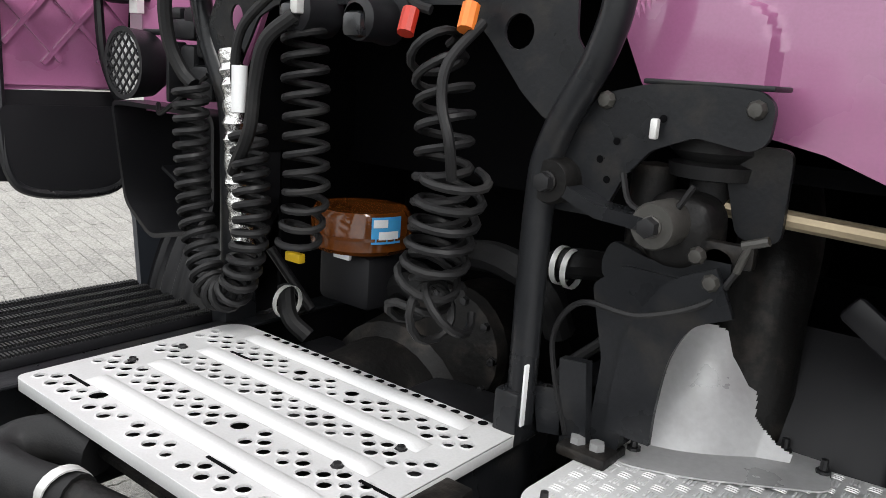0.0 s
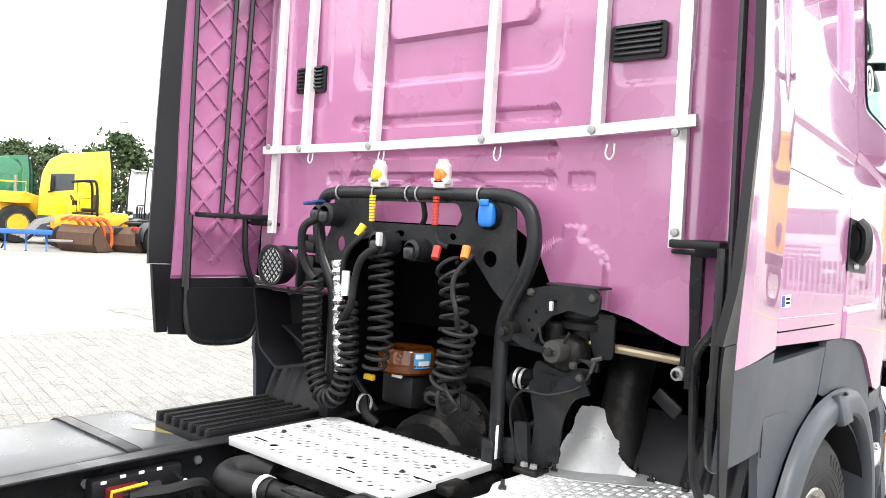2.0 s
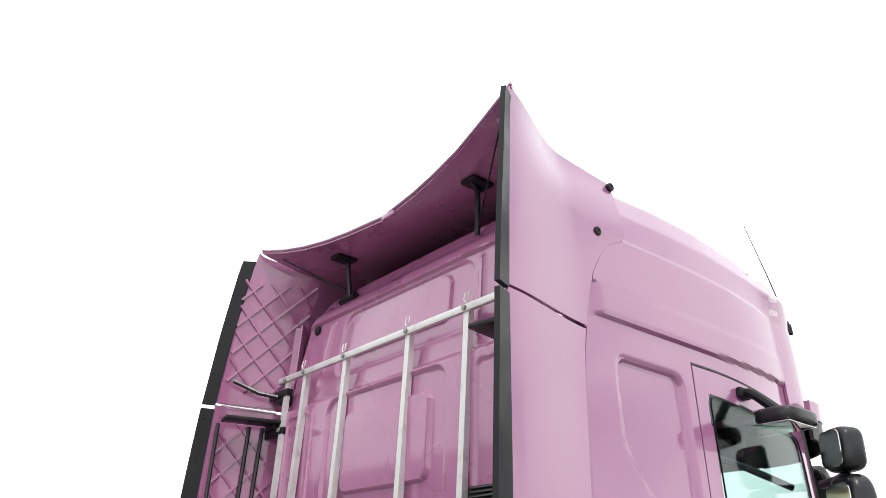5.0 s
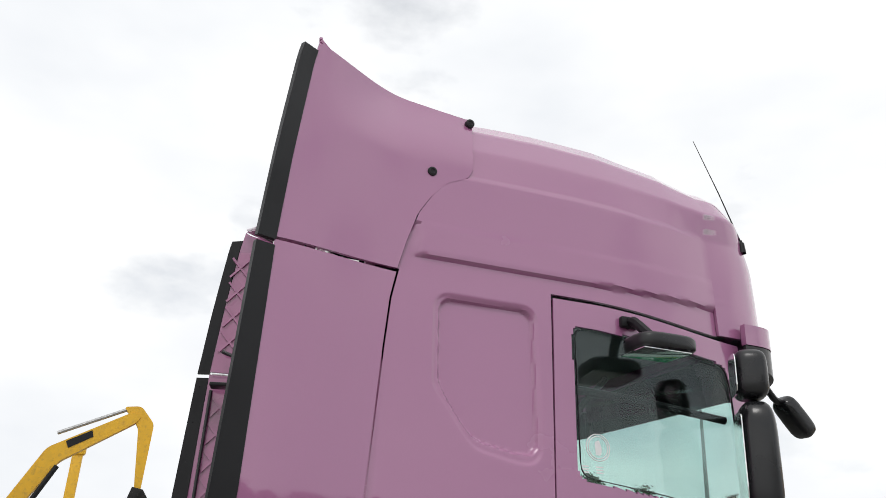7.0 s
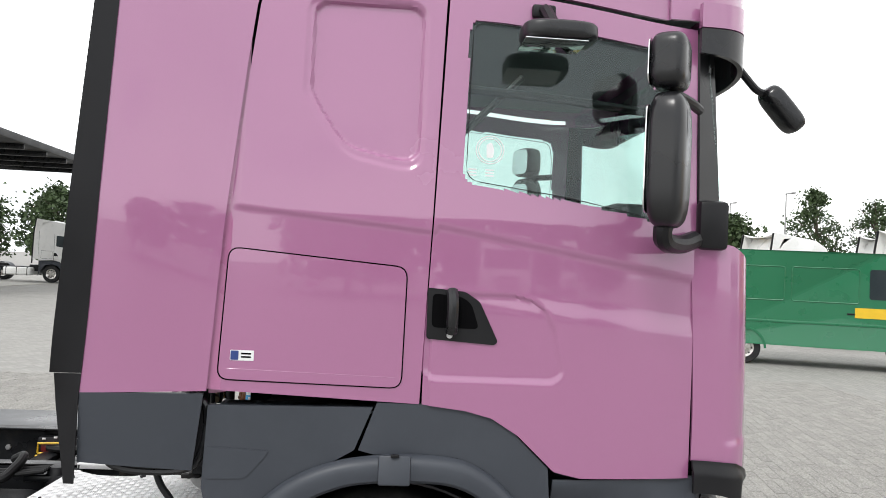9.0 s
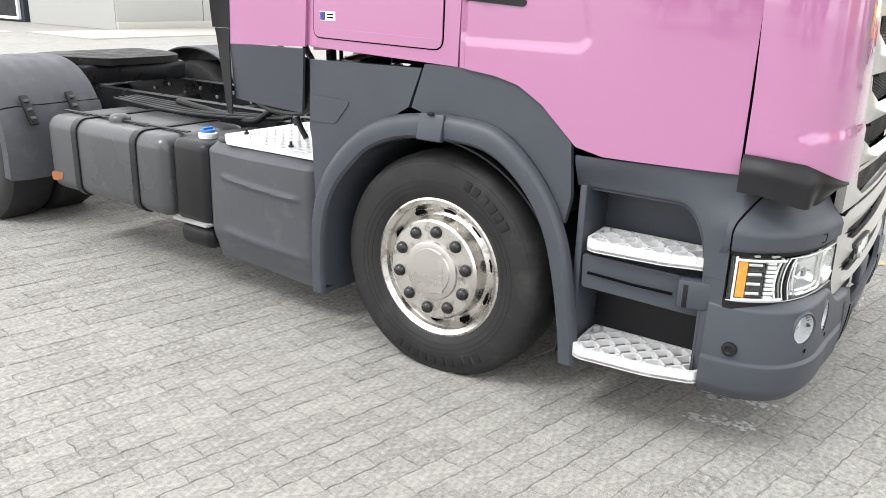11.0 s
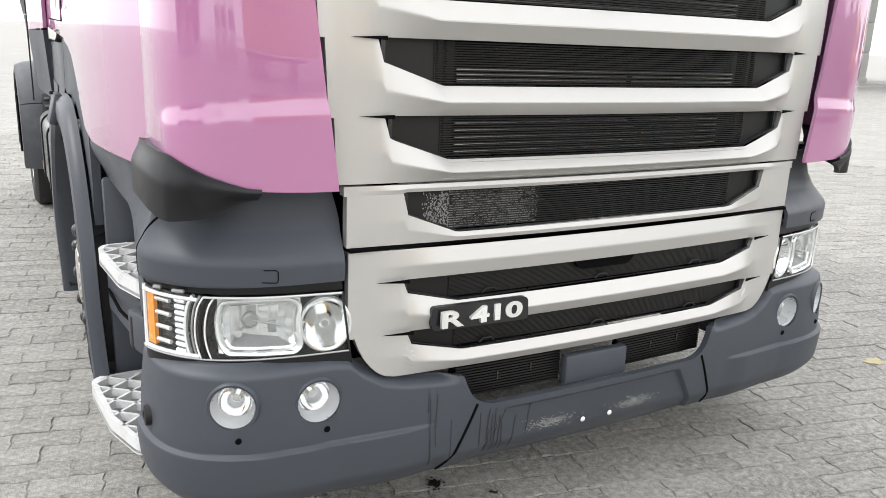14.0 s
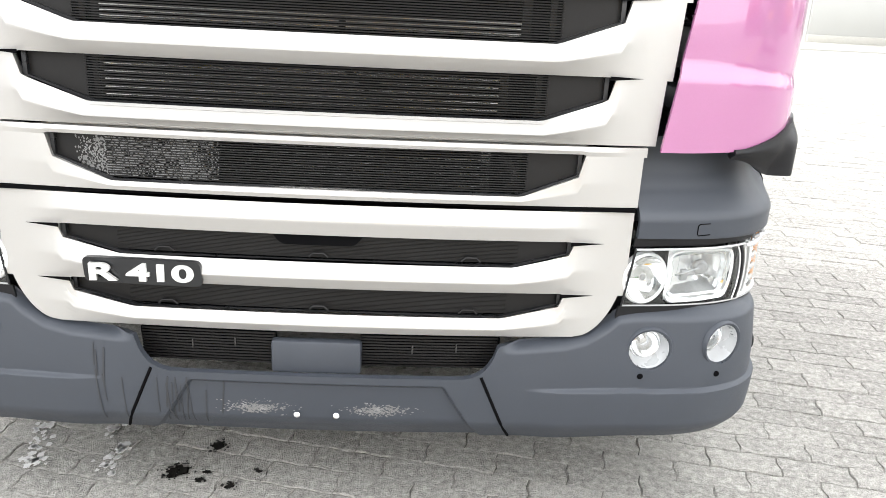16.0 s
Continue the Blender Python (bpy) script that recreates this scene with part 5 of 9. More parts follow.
# ---- wheels ----
def pressed(bm):
    """A tyre flattened where it carries the truck."""
    for v in bm.verts:
        v.co.z = max(v.co.z, 0.0355)
    return bm


def wheel_front(s):
    c = (0, 0, 0.488)
    rim = part("wheel", flip(lathe([(0.99, 0.255), (1.145, 0.272), (1.160, 0.292), (1.156, 0.302), (1.146, 0.300), (1.140, 0.285), (1.115, 0.262), (1.100, 0.248), (1.118, 0.222), (1.178, 0.214), (1.186, 0.205), (1.188, 0.135), (1.188, 0.0)], 60, c), s), RIM, truck, "front wheel with a scuffed machined rim")
    R = 0.488
    prof = [(0.90, 0.29), (0.885, 0.36), (0.882, 0.42), (0.90, 0.468), (0.94, 0.484), (1.03, 0.488), (1.12, 0.484), (1.150, 0.474), (1.168, 0.455), (1.176, 0.428), (1.180, 0.395), (1.181, 0.365), (1.176, 0.335), (1.166, 0.312), (1.155, 0.298)]
    part("tyre", flip(pressed(lathe(prof, 72, c)), s), TYRE, rim, "worn black truck tyre")
    for r in (0.33, 0.352, 0.372, 0.452):
        x = steps(r, [(0.312, 1.166), (0.335, 1.176), (0.365, 1.181), (0.395, 1.180), (0.428, 1.176), (0.455, 1.168)])
        part("tyre_rib", flip(tube([(x, r * math.cos(k * math.pi / 30), 0.488 + r * math.sin(k * math.pi / 30)) for k in range(60)], 0.0016, 5, closed=True), s), TYRE, rim)
    # raised plain blocks where the tyre carries its lettering
    for k, a in enumerate([62, 56, 49.5, 43, 37, 31] + [-62 - 6.5 * j for j in range(10)]):
        w = radians(a + 6)
        r = 0.405
        part("sidewall_block", flip(box(1.1795, r * math.cos(w), 0.488 + r * math.sin(w), 0.004, 0.040, 0.030, 0.001, rot=(math.degrees(w), 0, 0)), s), RUBBER, rim)
    for k in range(10):
        w = radians(36 * k + 12)
        cc, ss = math.cos(w), math.sin(w)
        hb = lathe([(0.0, 0.0), (0.001, 0.020), (-0.004, 0.024)], 14)
        bmesh.ops.transform(hb, matrix=Matrix.Translation((1.109, 0.235 * cc, 0.488 + 0.235 * ss)) @ Euler((w, 0, 0)).to_matrix().to_4x4() @ Euler((0, 0, radians(-48))).to_matrix().to_4x4() @ Matrix.Diagonal((1, 1, 1.25, 1)), verts=hb.verts[:])
        # black disc on the rim, painted as the shade in a hand hole
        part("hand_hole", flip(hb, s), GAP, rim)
        part("wheel_nut", flip(lathe([(1.211, 0.0), (1.210, 0.012), (1.204, 0.021), (1.194, 0.0255), (1.187, 0.027)][::-1], 12, (0, 0.168 * cc, 0.488 + 0.168 * ss)), s), NUT, rim)
    part("hub_cap", flip(lathe([(1.187, 0.128), (1.197, 0.124), (1.200, 0.112), (1.2005, 0.098), (1.206, 0.094), (1.2065, 0.0)], 40, c), s), HUB, rim, "flat round alloy hub cover")
    for k in range(6):
        part("hub_mark", flip(box(1.2072, 0.055, 0.488 + 0.030 * (k - 2.5), 0.0016, 0.022, 0.018, 0.0), s), HUB, rim)
    part("brake_drum", flip(lathe([(0.80, 0.0), (0.80, 0.24), (1.05, 0.24), (1.05, 0.0)], 24, c), s), GRIME, rim)


both(wheel_front)


def wheel_rear(s):
    c = (0, -3.70, 0.488)
    rim = part("wheel", flip(lathe([(1.02, 0.255), (1.185, 0.272), (1.205, 0.295), (1.200, 0.302), (1.19, 0.296), (1.17, 0.272), (1.06, 0.255), (1.045, 0.22), (1.05, 0.16), (1.10, 0.14), (1.16, 0.12), (1.165, 0.0)], 48, c), s), RIM, truck, "rear wheel with a deep-dished rim")
    prof = [(0.92, 0.29), (0.90, 0.40), (0.92, 0.47), (0.97, 0.486), (1.06, 0.488), (1.15, 0.484), (1.19, 0.470), (1.212, 0.435), (1.216, 0.38), (1.21, 0.33), (1.20, 0.299)]
    part("tyre", flip(pressed(lathe(prof, 56, c)), s), TYRE, rim, "black truck tyre")
    inner = [(x - 0.345, r) for x, r in prof]
    part("inner_tyre", flip(pressed(lathe(inner, 40, c)), s), TYRE, rim)
    for k in range(10):
        w = radians(36 * k)
        part("wheel_nut", flip(lathe([(1.085, 0.0), (1.08, 0.012), (1.05, 0.016)][::-1], 8, (0, -3.70 + 0.165 * math.cos(w), 0.488 + 0.165 * math.sin(w))), s), NUT, rim)

    # three-piece mudguard
    def guard(a0, a1, r, x0, x1, lip):
        def f(u, v):
            w = radians(lerp(a0, a1, u))
            k = abs(v - 0.0)
            rr = r - 0.03 * smooth(0.86, 1.0, v) ** 2 + 0.004 * (math.sin(v * 40) > 0.4)
            flat = 0.035 * math.sin(2 * w) ** 2
            return Vector((lerp(x0, x1, v), -3.70 + (rr + flat) * math.cos(w), 0.50 + (rr + flat) * math.sin(w)))
        return f
    mg = part("rear_mudguard", flip(grid(guard(32, 148, 0.585, 0.60, 1.265, 0), 40, 24, 0.012), s), GREY_DIRTY, truck, "ribbed dark grey rear mudguard")
    part("mudguard_front", flip(grid(guard(-12, 31, 0.585, 0.60, 1.265, 0), 20, 16, 0.012), s), GREY_DIRTY, mg)
    part("mudguard_rear", flip(grid(guard(149, 196, 0.585, 0.60, 1.265, 0), 20, 16, 0.012), s), BLACK, mg)

    def lip(u, v):
        w = radians(lerp(-12, 190, u))
        rr = 0.585 + 0.035 * math.sin(2 * w) ** 2 * 1.0
        return Vector((1.265 + 0.006 * (1 - v), -3.70 + lerp(rr - 0.075, rr - 0.028, v) * math.cos(w), 0.50 + lerp(rr - 0.075, rr - 0.028, v) * math.sin(w)))
    part("mudguard_lip", flip(grid(lip, 60, 3, 0.008), s), GREY_DIRTY, mg)
    for x in (1.10, 0.80):
        w = radians(28)
        part("mudguard_clip", flip(box(x, -3.70 + 0.64 * math.cos(w), 0.50 + 0.64 * math.sin(w), 0.055, 0.02, 0.20, 0.006, rot=(32, 0, 0)), s), BLACK, mg)
        for k in (-1, 0, 1):
            part("clip_slot", flip(box(x, -3.70 + 0.652 * math.cos(w) - 0.03 * k, 0.50 + 0.652 * math.sin(w) + 0.05 * k, 0.032, 0.014, 0.022, 0.003, rot=(32, 0, 0)), s), GREY_DIRTY, mg)


both(wheel_rear)

# ---- front mudguard, arch and entry steps ----
ARCH_OUT = [(-0.66, 0.25), (-0.655, 0.45), (-0.64, 0.62), (-0.605, 0.75), (-0.54, 0.865), (-0.445, 0.975), (-0.335, 1.055), (-0.20, 1.107), (-0.05, 1.132), (0.09, 1.138), (0.24, 1.126), (0.335, 1.088), (0.425, 1.018), (0.505, 0.928), (0.57, 0.82), (0.617, 0.69), (0.65, 0.52), (0.672, 0.36), (0.68, 0.27)]
ARCH_IN = [(-0.58, 0.25), (-0.575, 0.45), (-0.56, 0.58), (-0.53, 0.69), (-0.475, 0.79), (-0.39, 0.885), (-0.30, 0.963), (-0.17, 1.018), (-0.04, 1.037), (0.08, 1.040), (0.20, 1.034), (0.295, 1.003), (0.38, 0.943), (0.45, 0.868), (0.505, 0.775), (0.545, 0.665), (0.578, 0.52), (0.60, 0.37), (0.61, 0.27)]


def front_guard(s):
    oc, ic = curve_points([(0, *p) for p in ARCH_OUT], 5), curve_points([(0, *p) for p in ARCH_IN], 5)

    def flare_arch(u, v):
        i = min(len(oc) - 1, int(round(u * (len(oc) - 1))))
        o, n = oc[i], ic[i]
        prof = [(1.0, 1.198), (0.92, 1.222), (0.75, 1.236), (0.45, 1.240), (0.12, 1.238), (0.0, 1.226), (-0.05, 1.19), (-0.10, 1.10), (-0.12, 0.86)]
        k = v * (len(prof) - 1)
        j = min(len(prof) - 2, int(k))
        t = lerp(prof[j][0], prof[j + 1][0], k - j)
        x = lerp(prof[j][1], prof[j + 1][1], k - j)
        p = n.lerp(o, t) if t >= 0 else n + (n - o) * (-t)
        return Vector((x - 0.012 * smooth(0.62, 0.2, p.z), p.y, p.z))
    ar = part("wheel_arch", flip(grid(flare_arch, len(oc) - 1, 16, 0.006), s), GREY, truck, "dark grey wheel arch flare")
    part("arch_clip", flip(box(0, 0, 0, 0.03, 0.116, 0.105, 0.008, rot=(0, -14, 0)), 1), GREY, ar).location = (s * 1.236, 0.012, 1.086)
    part("clip_tab", box(s * 1.245, 0.012, 1.140, 0.012, 0.03, 0.012, 0.003), BLACK, ar)

    def liner(u, v):
        w = radians(lerp(-14, 196, u))
        return Vector((lerp(0.55, 1.205, v), 0.605 * math.cos(w), 0.44 + 0.605 * math.sin(w)))
    part("arch_liner", flip(grid(liner, 40, 4, 0.008), s), BLACK, ar)
    # near-black sheet behind the wheel, the wheelhouse's shade put into its colour
    part("wheelhouse_shade", flip(box(0.535, 0.0, 0.81, 0.012, 1.22, 1.04, 0), s), GAP, ar)
    # upper panels: rear one and front one with a slanted joint
    rear_p = [(-0.662, 1.292), (-0.075, 1.300), (-0.135, 1.145)] + [p for p in ARCH_OUT[7:1:-1]] + [(-0.66, 0.95), (-0.672, 1.0)]
    rp = part("mudguard_panel", flip(slab([rear_p], lambda a, b, d: Vector((1.166 + d, a, b)), 0.024), s), GREY, ar)
    ridge = [(-0.66, 1.145), (-0.44, 1.135), (-0.455, 1.11), (-0.52, 1.035), (-0.66, 1.03)]
    part("panel_swage", flip(slab([soften(ridge, 0.012)], lambda a, b, d: Vector((1.188 + d, a, b)), 0.006), s), GREY, ar)
    front_p = [(-0.060, 1.318), (0.10, 1.318), (0.24, 1.304), (0.34, 1.282), (0.44, 1.228), (0.58, 1.095), (0.595, 0.90), (0.578, 0.80)] + [p for p in ARCH_OUT[13:7:-1]] + [(-0.06, 1.13), (-0.12, 1.145)]
    part("mudguard_panel", flip(slab([front_p], lambda a, b, d: Vector((1.166 + d, a, b)), 0.024), s), GREY, ar)
    part("panel_top", flip(box(1.10, -0.06, 1.28, 0.15, 1.15, 0.012, 0.004), s), GREY, ar)
    def back(u, v):
        z = lerp(0.38, 1.06, v)
        x = lerp(0.70, 1.17, u)
        rib = 0.014 * max(0.0, math.sin((x - 0.93) * 2 * math.pi / 0.062)) * smooth(0.92, 0.95, x) * smooth(1.15, 1.13, x)
        return Vector((x, -0.655 + 0.20 * v ** 3 - rib, z))
    part("guard_back", flip(grid(back, 70, 14, 0.012), s), BLACK, ar)

    # entry step housing
    st = part("step_housing", flip(slab([[(0.60, 1.056), (1.125, 1.052), (1.135, 0.30), (0.66, 0.285), (0.655, 0.60), (0.60, 0.78)]], lambda a, b, d: Vector((0.945 + d, a, b)), 0.02), s), GREY, truck, "dark grey entry step housing with two pale treads")

    def skin_x(y, z):
        x = lerp(1.148, side_x(y, 1.1) - 0.014, smooth(0.93, 1.05, z))
        return lerp(x, 1.116, smooth(0.98, 1.15, y) * smooth(0.87, 0.99, z))

    def opening(y):
        """Upper edge of the upper recess, round at its front corner."""
        if y < 0.965:
            return 0.935
        return 0.935 - 0.225 * (1 - math.sqrt(max(0.0, 1 - min(1.0, (y - 0.965) / 0.115) ** 2)))

    def brow(u, v):
        y = lerp(0.600, 1.156, u ** 0.8)
        z = lerp(opening(y) if y < 1.079 else 0.705, 1.054, v)
        return Vector((skin_x(y, z) - 0.012 * smooth(0.06, 0.0, v) * (y < 1.079), y, z))
    part("step_brow", flip(grid(brow, 60, 24, 0.012), s), GREY, st)
    part("step_column", flip(grid(lambda u, v: Vector((skin_x(1.1, 0.7) - 0.004 * (1 - u) - 0.02 * smooth(0.42, 0.30, lerp(0.30, 0.708, v)), lerp(1.086, 1.156, u), lerp(0.30, 0.708, v))), 6, 10, 0.014), s), GREY, st)

    def reveal(u, v):
        y = lerp(0.62, 1.080, u ** 0.7)
        z = opening(y)
        return Vector((lerp(0.962, skin_x(y, z) - 0.012, v), y - 0.045 * (1 - v) ** 2 * smooth(0.95, 1.07, y), z - 0.03 * (1 - v) ** 2 * smooth(1.05, 0.9, y)))
    part("recess_roof", flip(grid(reveal, 40, 8, 0.006), s), GREY, st)
    part("step_end", flip(box(1.07, 0.632, 0.62, 0.20, 0.03, 0.66, 0.01), s), GREY, st)
    part("step_end", flip(grid(lambda u, v: Vector((lerp(0.962, 1.146, u), lerp(1.045, 1.088, u ** 0.6), lerp(0.30, 0.72, v))), 8, 4, 0.008), s), GREY, st)
    fascia = [(0.655, 0.700), (1.112, 0.675), (1.112, 0.545), (1.05, 0.545), (0.66, 0.575)]
    part("step_fascia", flip(slab([soften(fascia, 0.012)], lambda a, b, d: Vector((1.155 - 0.06 * smooth(0.8, 1.12, a) + d, a, b)), 0.02), s), GREY, st)
    part("fascia_groove", flip(tube([(1.1765, 0.68, 0.632), (1.168, 0.85, 0.622), (1.14, 0.985, 0.612)], 0.005, 6), s), GAP, st)
    part("fascia_block", flip(box(1.125, 1.055, 0.630, 0.07, 0.115, 0.105, 0.012, rot=(0, 0, 14)), s), GREY, st)
    part("reflector", flip(box(1.163, 1.035, 0.625, 0.008, 0.018, 0.085, 0.003, rot=(0, 0, 14)), s), RUBBER, st)
    part("lower_back", flip(slab([[(0.65, 0.56), (1.12, 0.56), (1.13, 0.30), (0.66, 0.29)]], lambda a, b, d: Vector((0.985 + d, a, b)), 0.012), s), BLACK, st)
    for z0, xo in ((0.735, 1.20), (0.335, 1.245)):
        tread = [(1.0, 0.655), (xo - 0.02, 0.665), (xo, 0.70), (xo - 0.02, 0.95), (xo - 0.065, 1.10), (xo - 0.09, 1.118), (1.0, 1.118)]
        out = soften(tread, 0.02)
        tr = part("step_tread", flip(slab([out, [(lerp(1.08, x, 0.90), lerp(0.89, y, 0.955)) for x, y in out]], lambda a, b, d: Vector((a, b, z0 - 0.016 + d)), 0.044), s), STEPW, st, "pale grating step tread")
        part("tread_floor", flip(slab([out], lambda a, b, d: Vector((a, b, z0 - 0.012 + d)), 0.008), s), SHIELD, st)
        rb = bmesh.new()
        for k in range(-6, 16):
            for sg in (1, -1):
                pts = []
                for j in range(15):
                    x = lerp(1.0, xo - 0.012, j / 14)
                    y = 0.60 + 0.082 * k + sg * (x - 1.1) * 0.85
                    if in_poly((x, y), tread):
                        pts.append((x, y, z0 + 0.018))
                if len(pts) > 1:
                    tube([pts[0], pts[-1]], 0, bm=rb, flat=(0.008, 0.022))
        part("tread_grid", flip(rb, s), STEPW, st)


both(front_guard)

# ---- mirrors and antennas ----
def rounded_body(cx, cy, cz, sx, sy, sz, power=0.55, n=20):
    def f(u, v):
        a, b = 2 * math.pi * u, math.pi * (v - 0.5)
        sg = lambda t, p: math.copysign(abs(t) ** p, t)
        return Vector((cx + sx / 2 * sg(math.cos(b), power) * sg(math.cos(a), power), cy + sy / 2 * sg(math.cos(b), power) * sg(math.sin(a), power), cz + sz / 2 * sg(math.sin(b), power * 0.8)))
    b = grid(f, n * 2, n)
    bmesh.ops.remove_doubles(b, verts=b.verts[:], dist=0.0005)
    return b


def inward(bm, deg=30):
    c = Vector((1.365, 0.93, 0))
    bmesh.ops.transform(bm, matrix=Matrix.Translation(c) @ Matrix.Rotation(radians(-deg), 4, "Z") @ Matrix.Translation(-c), verts=bm.verts[:])
    return bm


def mirrors(s):
    mm = part("main_mirror", flip(inward(rounded_body(1.365, 0.93, 2.235, 0.225, 0.14, 0.48)), s), BLACK_SATIN, truck, "black main mirror")
    part("mirror_glass", flip(inward(slab([rounded(1.28, 2.045, 1.452, 2.43, 0.04)], lambda a, b, d: Vector((a, 0.864 - d, b)), 0.004)), s), CHROME, mm)
    wm = part("wide_mirror", flip(inward(rounded_body(1.365, 0.925, 2.585, 0.195, 0.13, 0.20)), s), BLACK_SATIN, mm, "black wide-angle mirror")
    part("wide_glass", flip(inward(slab([rounded(1.29, 2.50, 1.442, 2.668, 0.035)], lambda a, b, d: Vector((a, 0.862 - d, b)), 0.004)), s), CHROME, mm)
    part("mirror_arm", flip(tube(curve_points([(1.13, 1.13, 2.475), (1.24, 1.05, 2.475), (1.345, 0.95, 2.475), (1.355, 0.93, 2.45)], 6), 0.02, 10), s), BLACK, mm)
    part("mirror_foot", flip(tube(curve_points([(1.15, 1.12, 1.97), (1.23, 1.03, 1.945), (1.34, 0.93, 1.955), (1.355, 0.925, 2.03)], 6), 0.035, 10), s), BLACK, mm)
    if s > 0:
        km = part("kerb_mirror", rounded_body(1.33, 0.52, 2.665, 0.20, 0.27, 0.075), BLACK_SATIN, truck, "black kerb-view mirror over the side window")
        part("kerb_arm", tube(curve_points([(1.14, 0.50, 2.80), (1.19, 0.50, 2.80), (1.26, 0.51, 2.74), (1.30, 0.52, 2.70)], 5), 0.022, 8), BLACK, km)
        part("kerb_foot", box(1.155, 0.50, 2.805, 0.03, 0.09, 0.05, 0.01), BLACK, km)
        part("kerb_glass", box(1.33, 0.50, 2.627, 0.17, 0.22, 0.004, 0.001), CHROME, km)
    fm = part("front_mirror", flip(rounded_body(0.90, 1.58, 2.55, 0.12, 0.085, 0.22), 1 if s > 0 else -1), BLACK_SATIN, truck, "black front-view mirror") if s > 0 else None
    if fm:
        bm_m = fm.data
        bm_m.transform(Matrix.Translation((0.90, 1.58, 2.55)) @ Euler((radians(42), 0, 0)).to_matrix().to_4x4() @ Matrix.Translation((-0.90, -1.58, -2.55)))
        part("front_mirror_arm", tube(curve_points([(0.93, 1.36, 2.72), (0.92, 1.42, 2.66), (0.91, 1.47, 2.62), (0.90, 1.53, 2.61)], 5), 0.016, 8), BLACK, fm)
    an = part("antenna", flip(lathe([(-0.02, 0.02), (0.0, 0.018), (0.035, 0.014), (0.04, 0.006), (0.05, 0.005)], 12, (1.015, 1.27, 3.33), "z"), s), BLACK, truck, "thin black whip antenna")
    part("whip", flip(tube([(1.02, 1.268, 3.355), (0.98, 1.19, 3.64), (0.93, 1.10, 3.95)], [0.004, 0.003, 0.0018], 6), s), BLACK, an)


both(mirrors)

# ---- inside of the cab, seen through the glass ----
cabin = part("cab_lining", box(0, 0.30, 1.65, 2.16, 1.30, 0.56, 0.02), CABIN, truck)
part("cab_floor_back", box(0, -0.60, 2.3, 2.2, 0.06, 1.1, 0.02), CABIN_LIGHT, truck)
part("cab_ceiling", box(0, 0.3, 2.90, 2.1, 1.8, 0.02, 0), CABIN_LIGHT, truck)
part("dashboard", box(0, 1.0, 2.0, 2.1, 0.40, 0.22, 0.06), CABIN, cabin)
part("instrument_hood", box(-0.55, 0.86, 2.10, 0.5, 0.22, 0.12, 0.04), CABIN, cabin)
for x in (-0.62, 0.62):
    part("seat_back", rounded_body(x, -0.02, 2.16, 0.50, 0.18, 0.66), CABIN, cabin, "dark grey seat")
    part("headrest", rounded_body(x, -0.03, 2.55, 0.30, 0.12, 0.20), CABIN, cabin)
part("steering_wheel", tube([(-0.55 + 0.22 * math.cos(k * math.pi / 14), 0.72 + 0.10 * math.sin(k * math.pi / 14), 2.10 + 0.19 * math.sin(k * math.pi / 14)) for k in range(28)], 0.015, 8, closed=True), BLACK, cabin)
part("curtain_rail", tube([(1.06, 0.12, 2.52), (1.05, 0.6, 2.50), (1.0, 1.08, 2.47)], 0.018, 8), BLACK, cabin)
part("grab_bar", tube([(1.05, 0.18, 2.30), (1.03, 0.45, 2.58)], 0.014, 8), BLACK, cabin)


# ---- chassis and what is mounted behind the cab ----
def rail_profile(s):
    b = bmesh.new()
    for y0, y1 in ((-5.0, 0.95),):
        box(s * 0.402, (y0 + y1) / 2, 0.735, 0.010, y1 - y0, 0.262, 0.003, 1, bm=b)
        box(s * 0.370, (y0 + y1) / 2, 0.861, 0.074, y1 - y0, 0.010, 0.003, 1, bm=b)
        box(s * 0.370, (y0 + y1) / 2, 0.609, 0.074, y1 - y0, 0.010, 0.003, 1, bm=b)
    return b


for s in (1, -1):
    fr = part("frame_rail", rail_profile(s), STEEL_BLACK, truck, "black steel chassis rail")
    for k in range(16):
        part("rail_bolt", lathe([(0.0, 0.016), (-0.01, 0.015), (-0.014, 0.0)] if s > 0 else [(0.0, 0.016), (0.01, 0.015), (0.014, 0.0)], 6, (s * 0.396, -1.45 - 0.19 * k, 0.80 - 0.05 * (k % 2))), SHIELD, fr)
for y in (-1.75, -2.6, -3.4, -4.3, -4.95, 0.4):
    part("cross_member", box(0, y, 0.70, 0.78, 0.10, 0.12, 0.02), STEEL_BLACK, truck)
part("front_axle", tube([(-1.0, 0, 0.47), (-0.6, 0, 0.40), (0.6, 0, 0.40), (1.0, 0, 0.47)], 0.06, 10), GRIME, truck)
part("rear_axle", tube([(-0.95, -3.7, 0.488), (0.95, -3.7, 0.488)], 0.10, 14), GRIME, truck)
part("differential", rounded_body(0, -3.65, 0.50, 0.42, 0.5, 0.42, 0.8), GRIME, truck)
part("drive_shaft", rod((0, -1.2, 0.55), (0, -3.4, 0.52), 0.06, 12), GRIME, truck)
part("fifth_wheel", slab([soften([(-0.45, -4.2), (0.45, -4.2), (0.45, -3.75), (0.30, -3.45), (-0.30, -3.45), (-0.45, -3.75)], 0.1)], lambda a, b, d: Vector((a, b, 1.00 + d)), 0.05), GRIME, truck, "greasy black fifth wheel plate")
part("fifth_wheel_base", box(0, -3.8, 0.93, 0.86, 0.5, 0.14, 0.03), STEEL_BLACK, truck)
for x in (-0.16, 0.12):
    part("air_tank", rounded_body(x, -2.05, 0.54, 0.24, 0.9, 0.22, 0.5), STEEL_BLACK, truck)

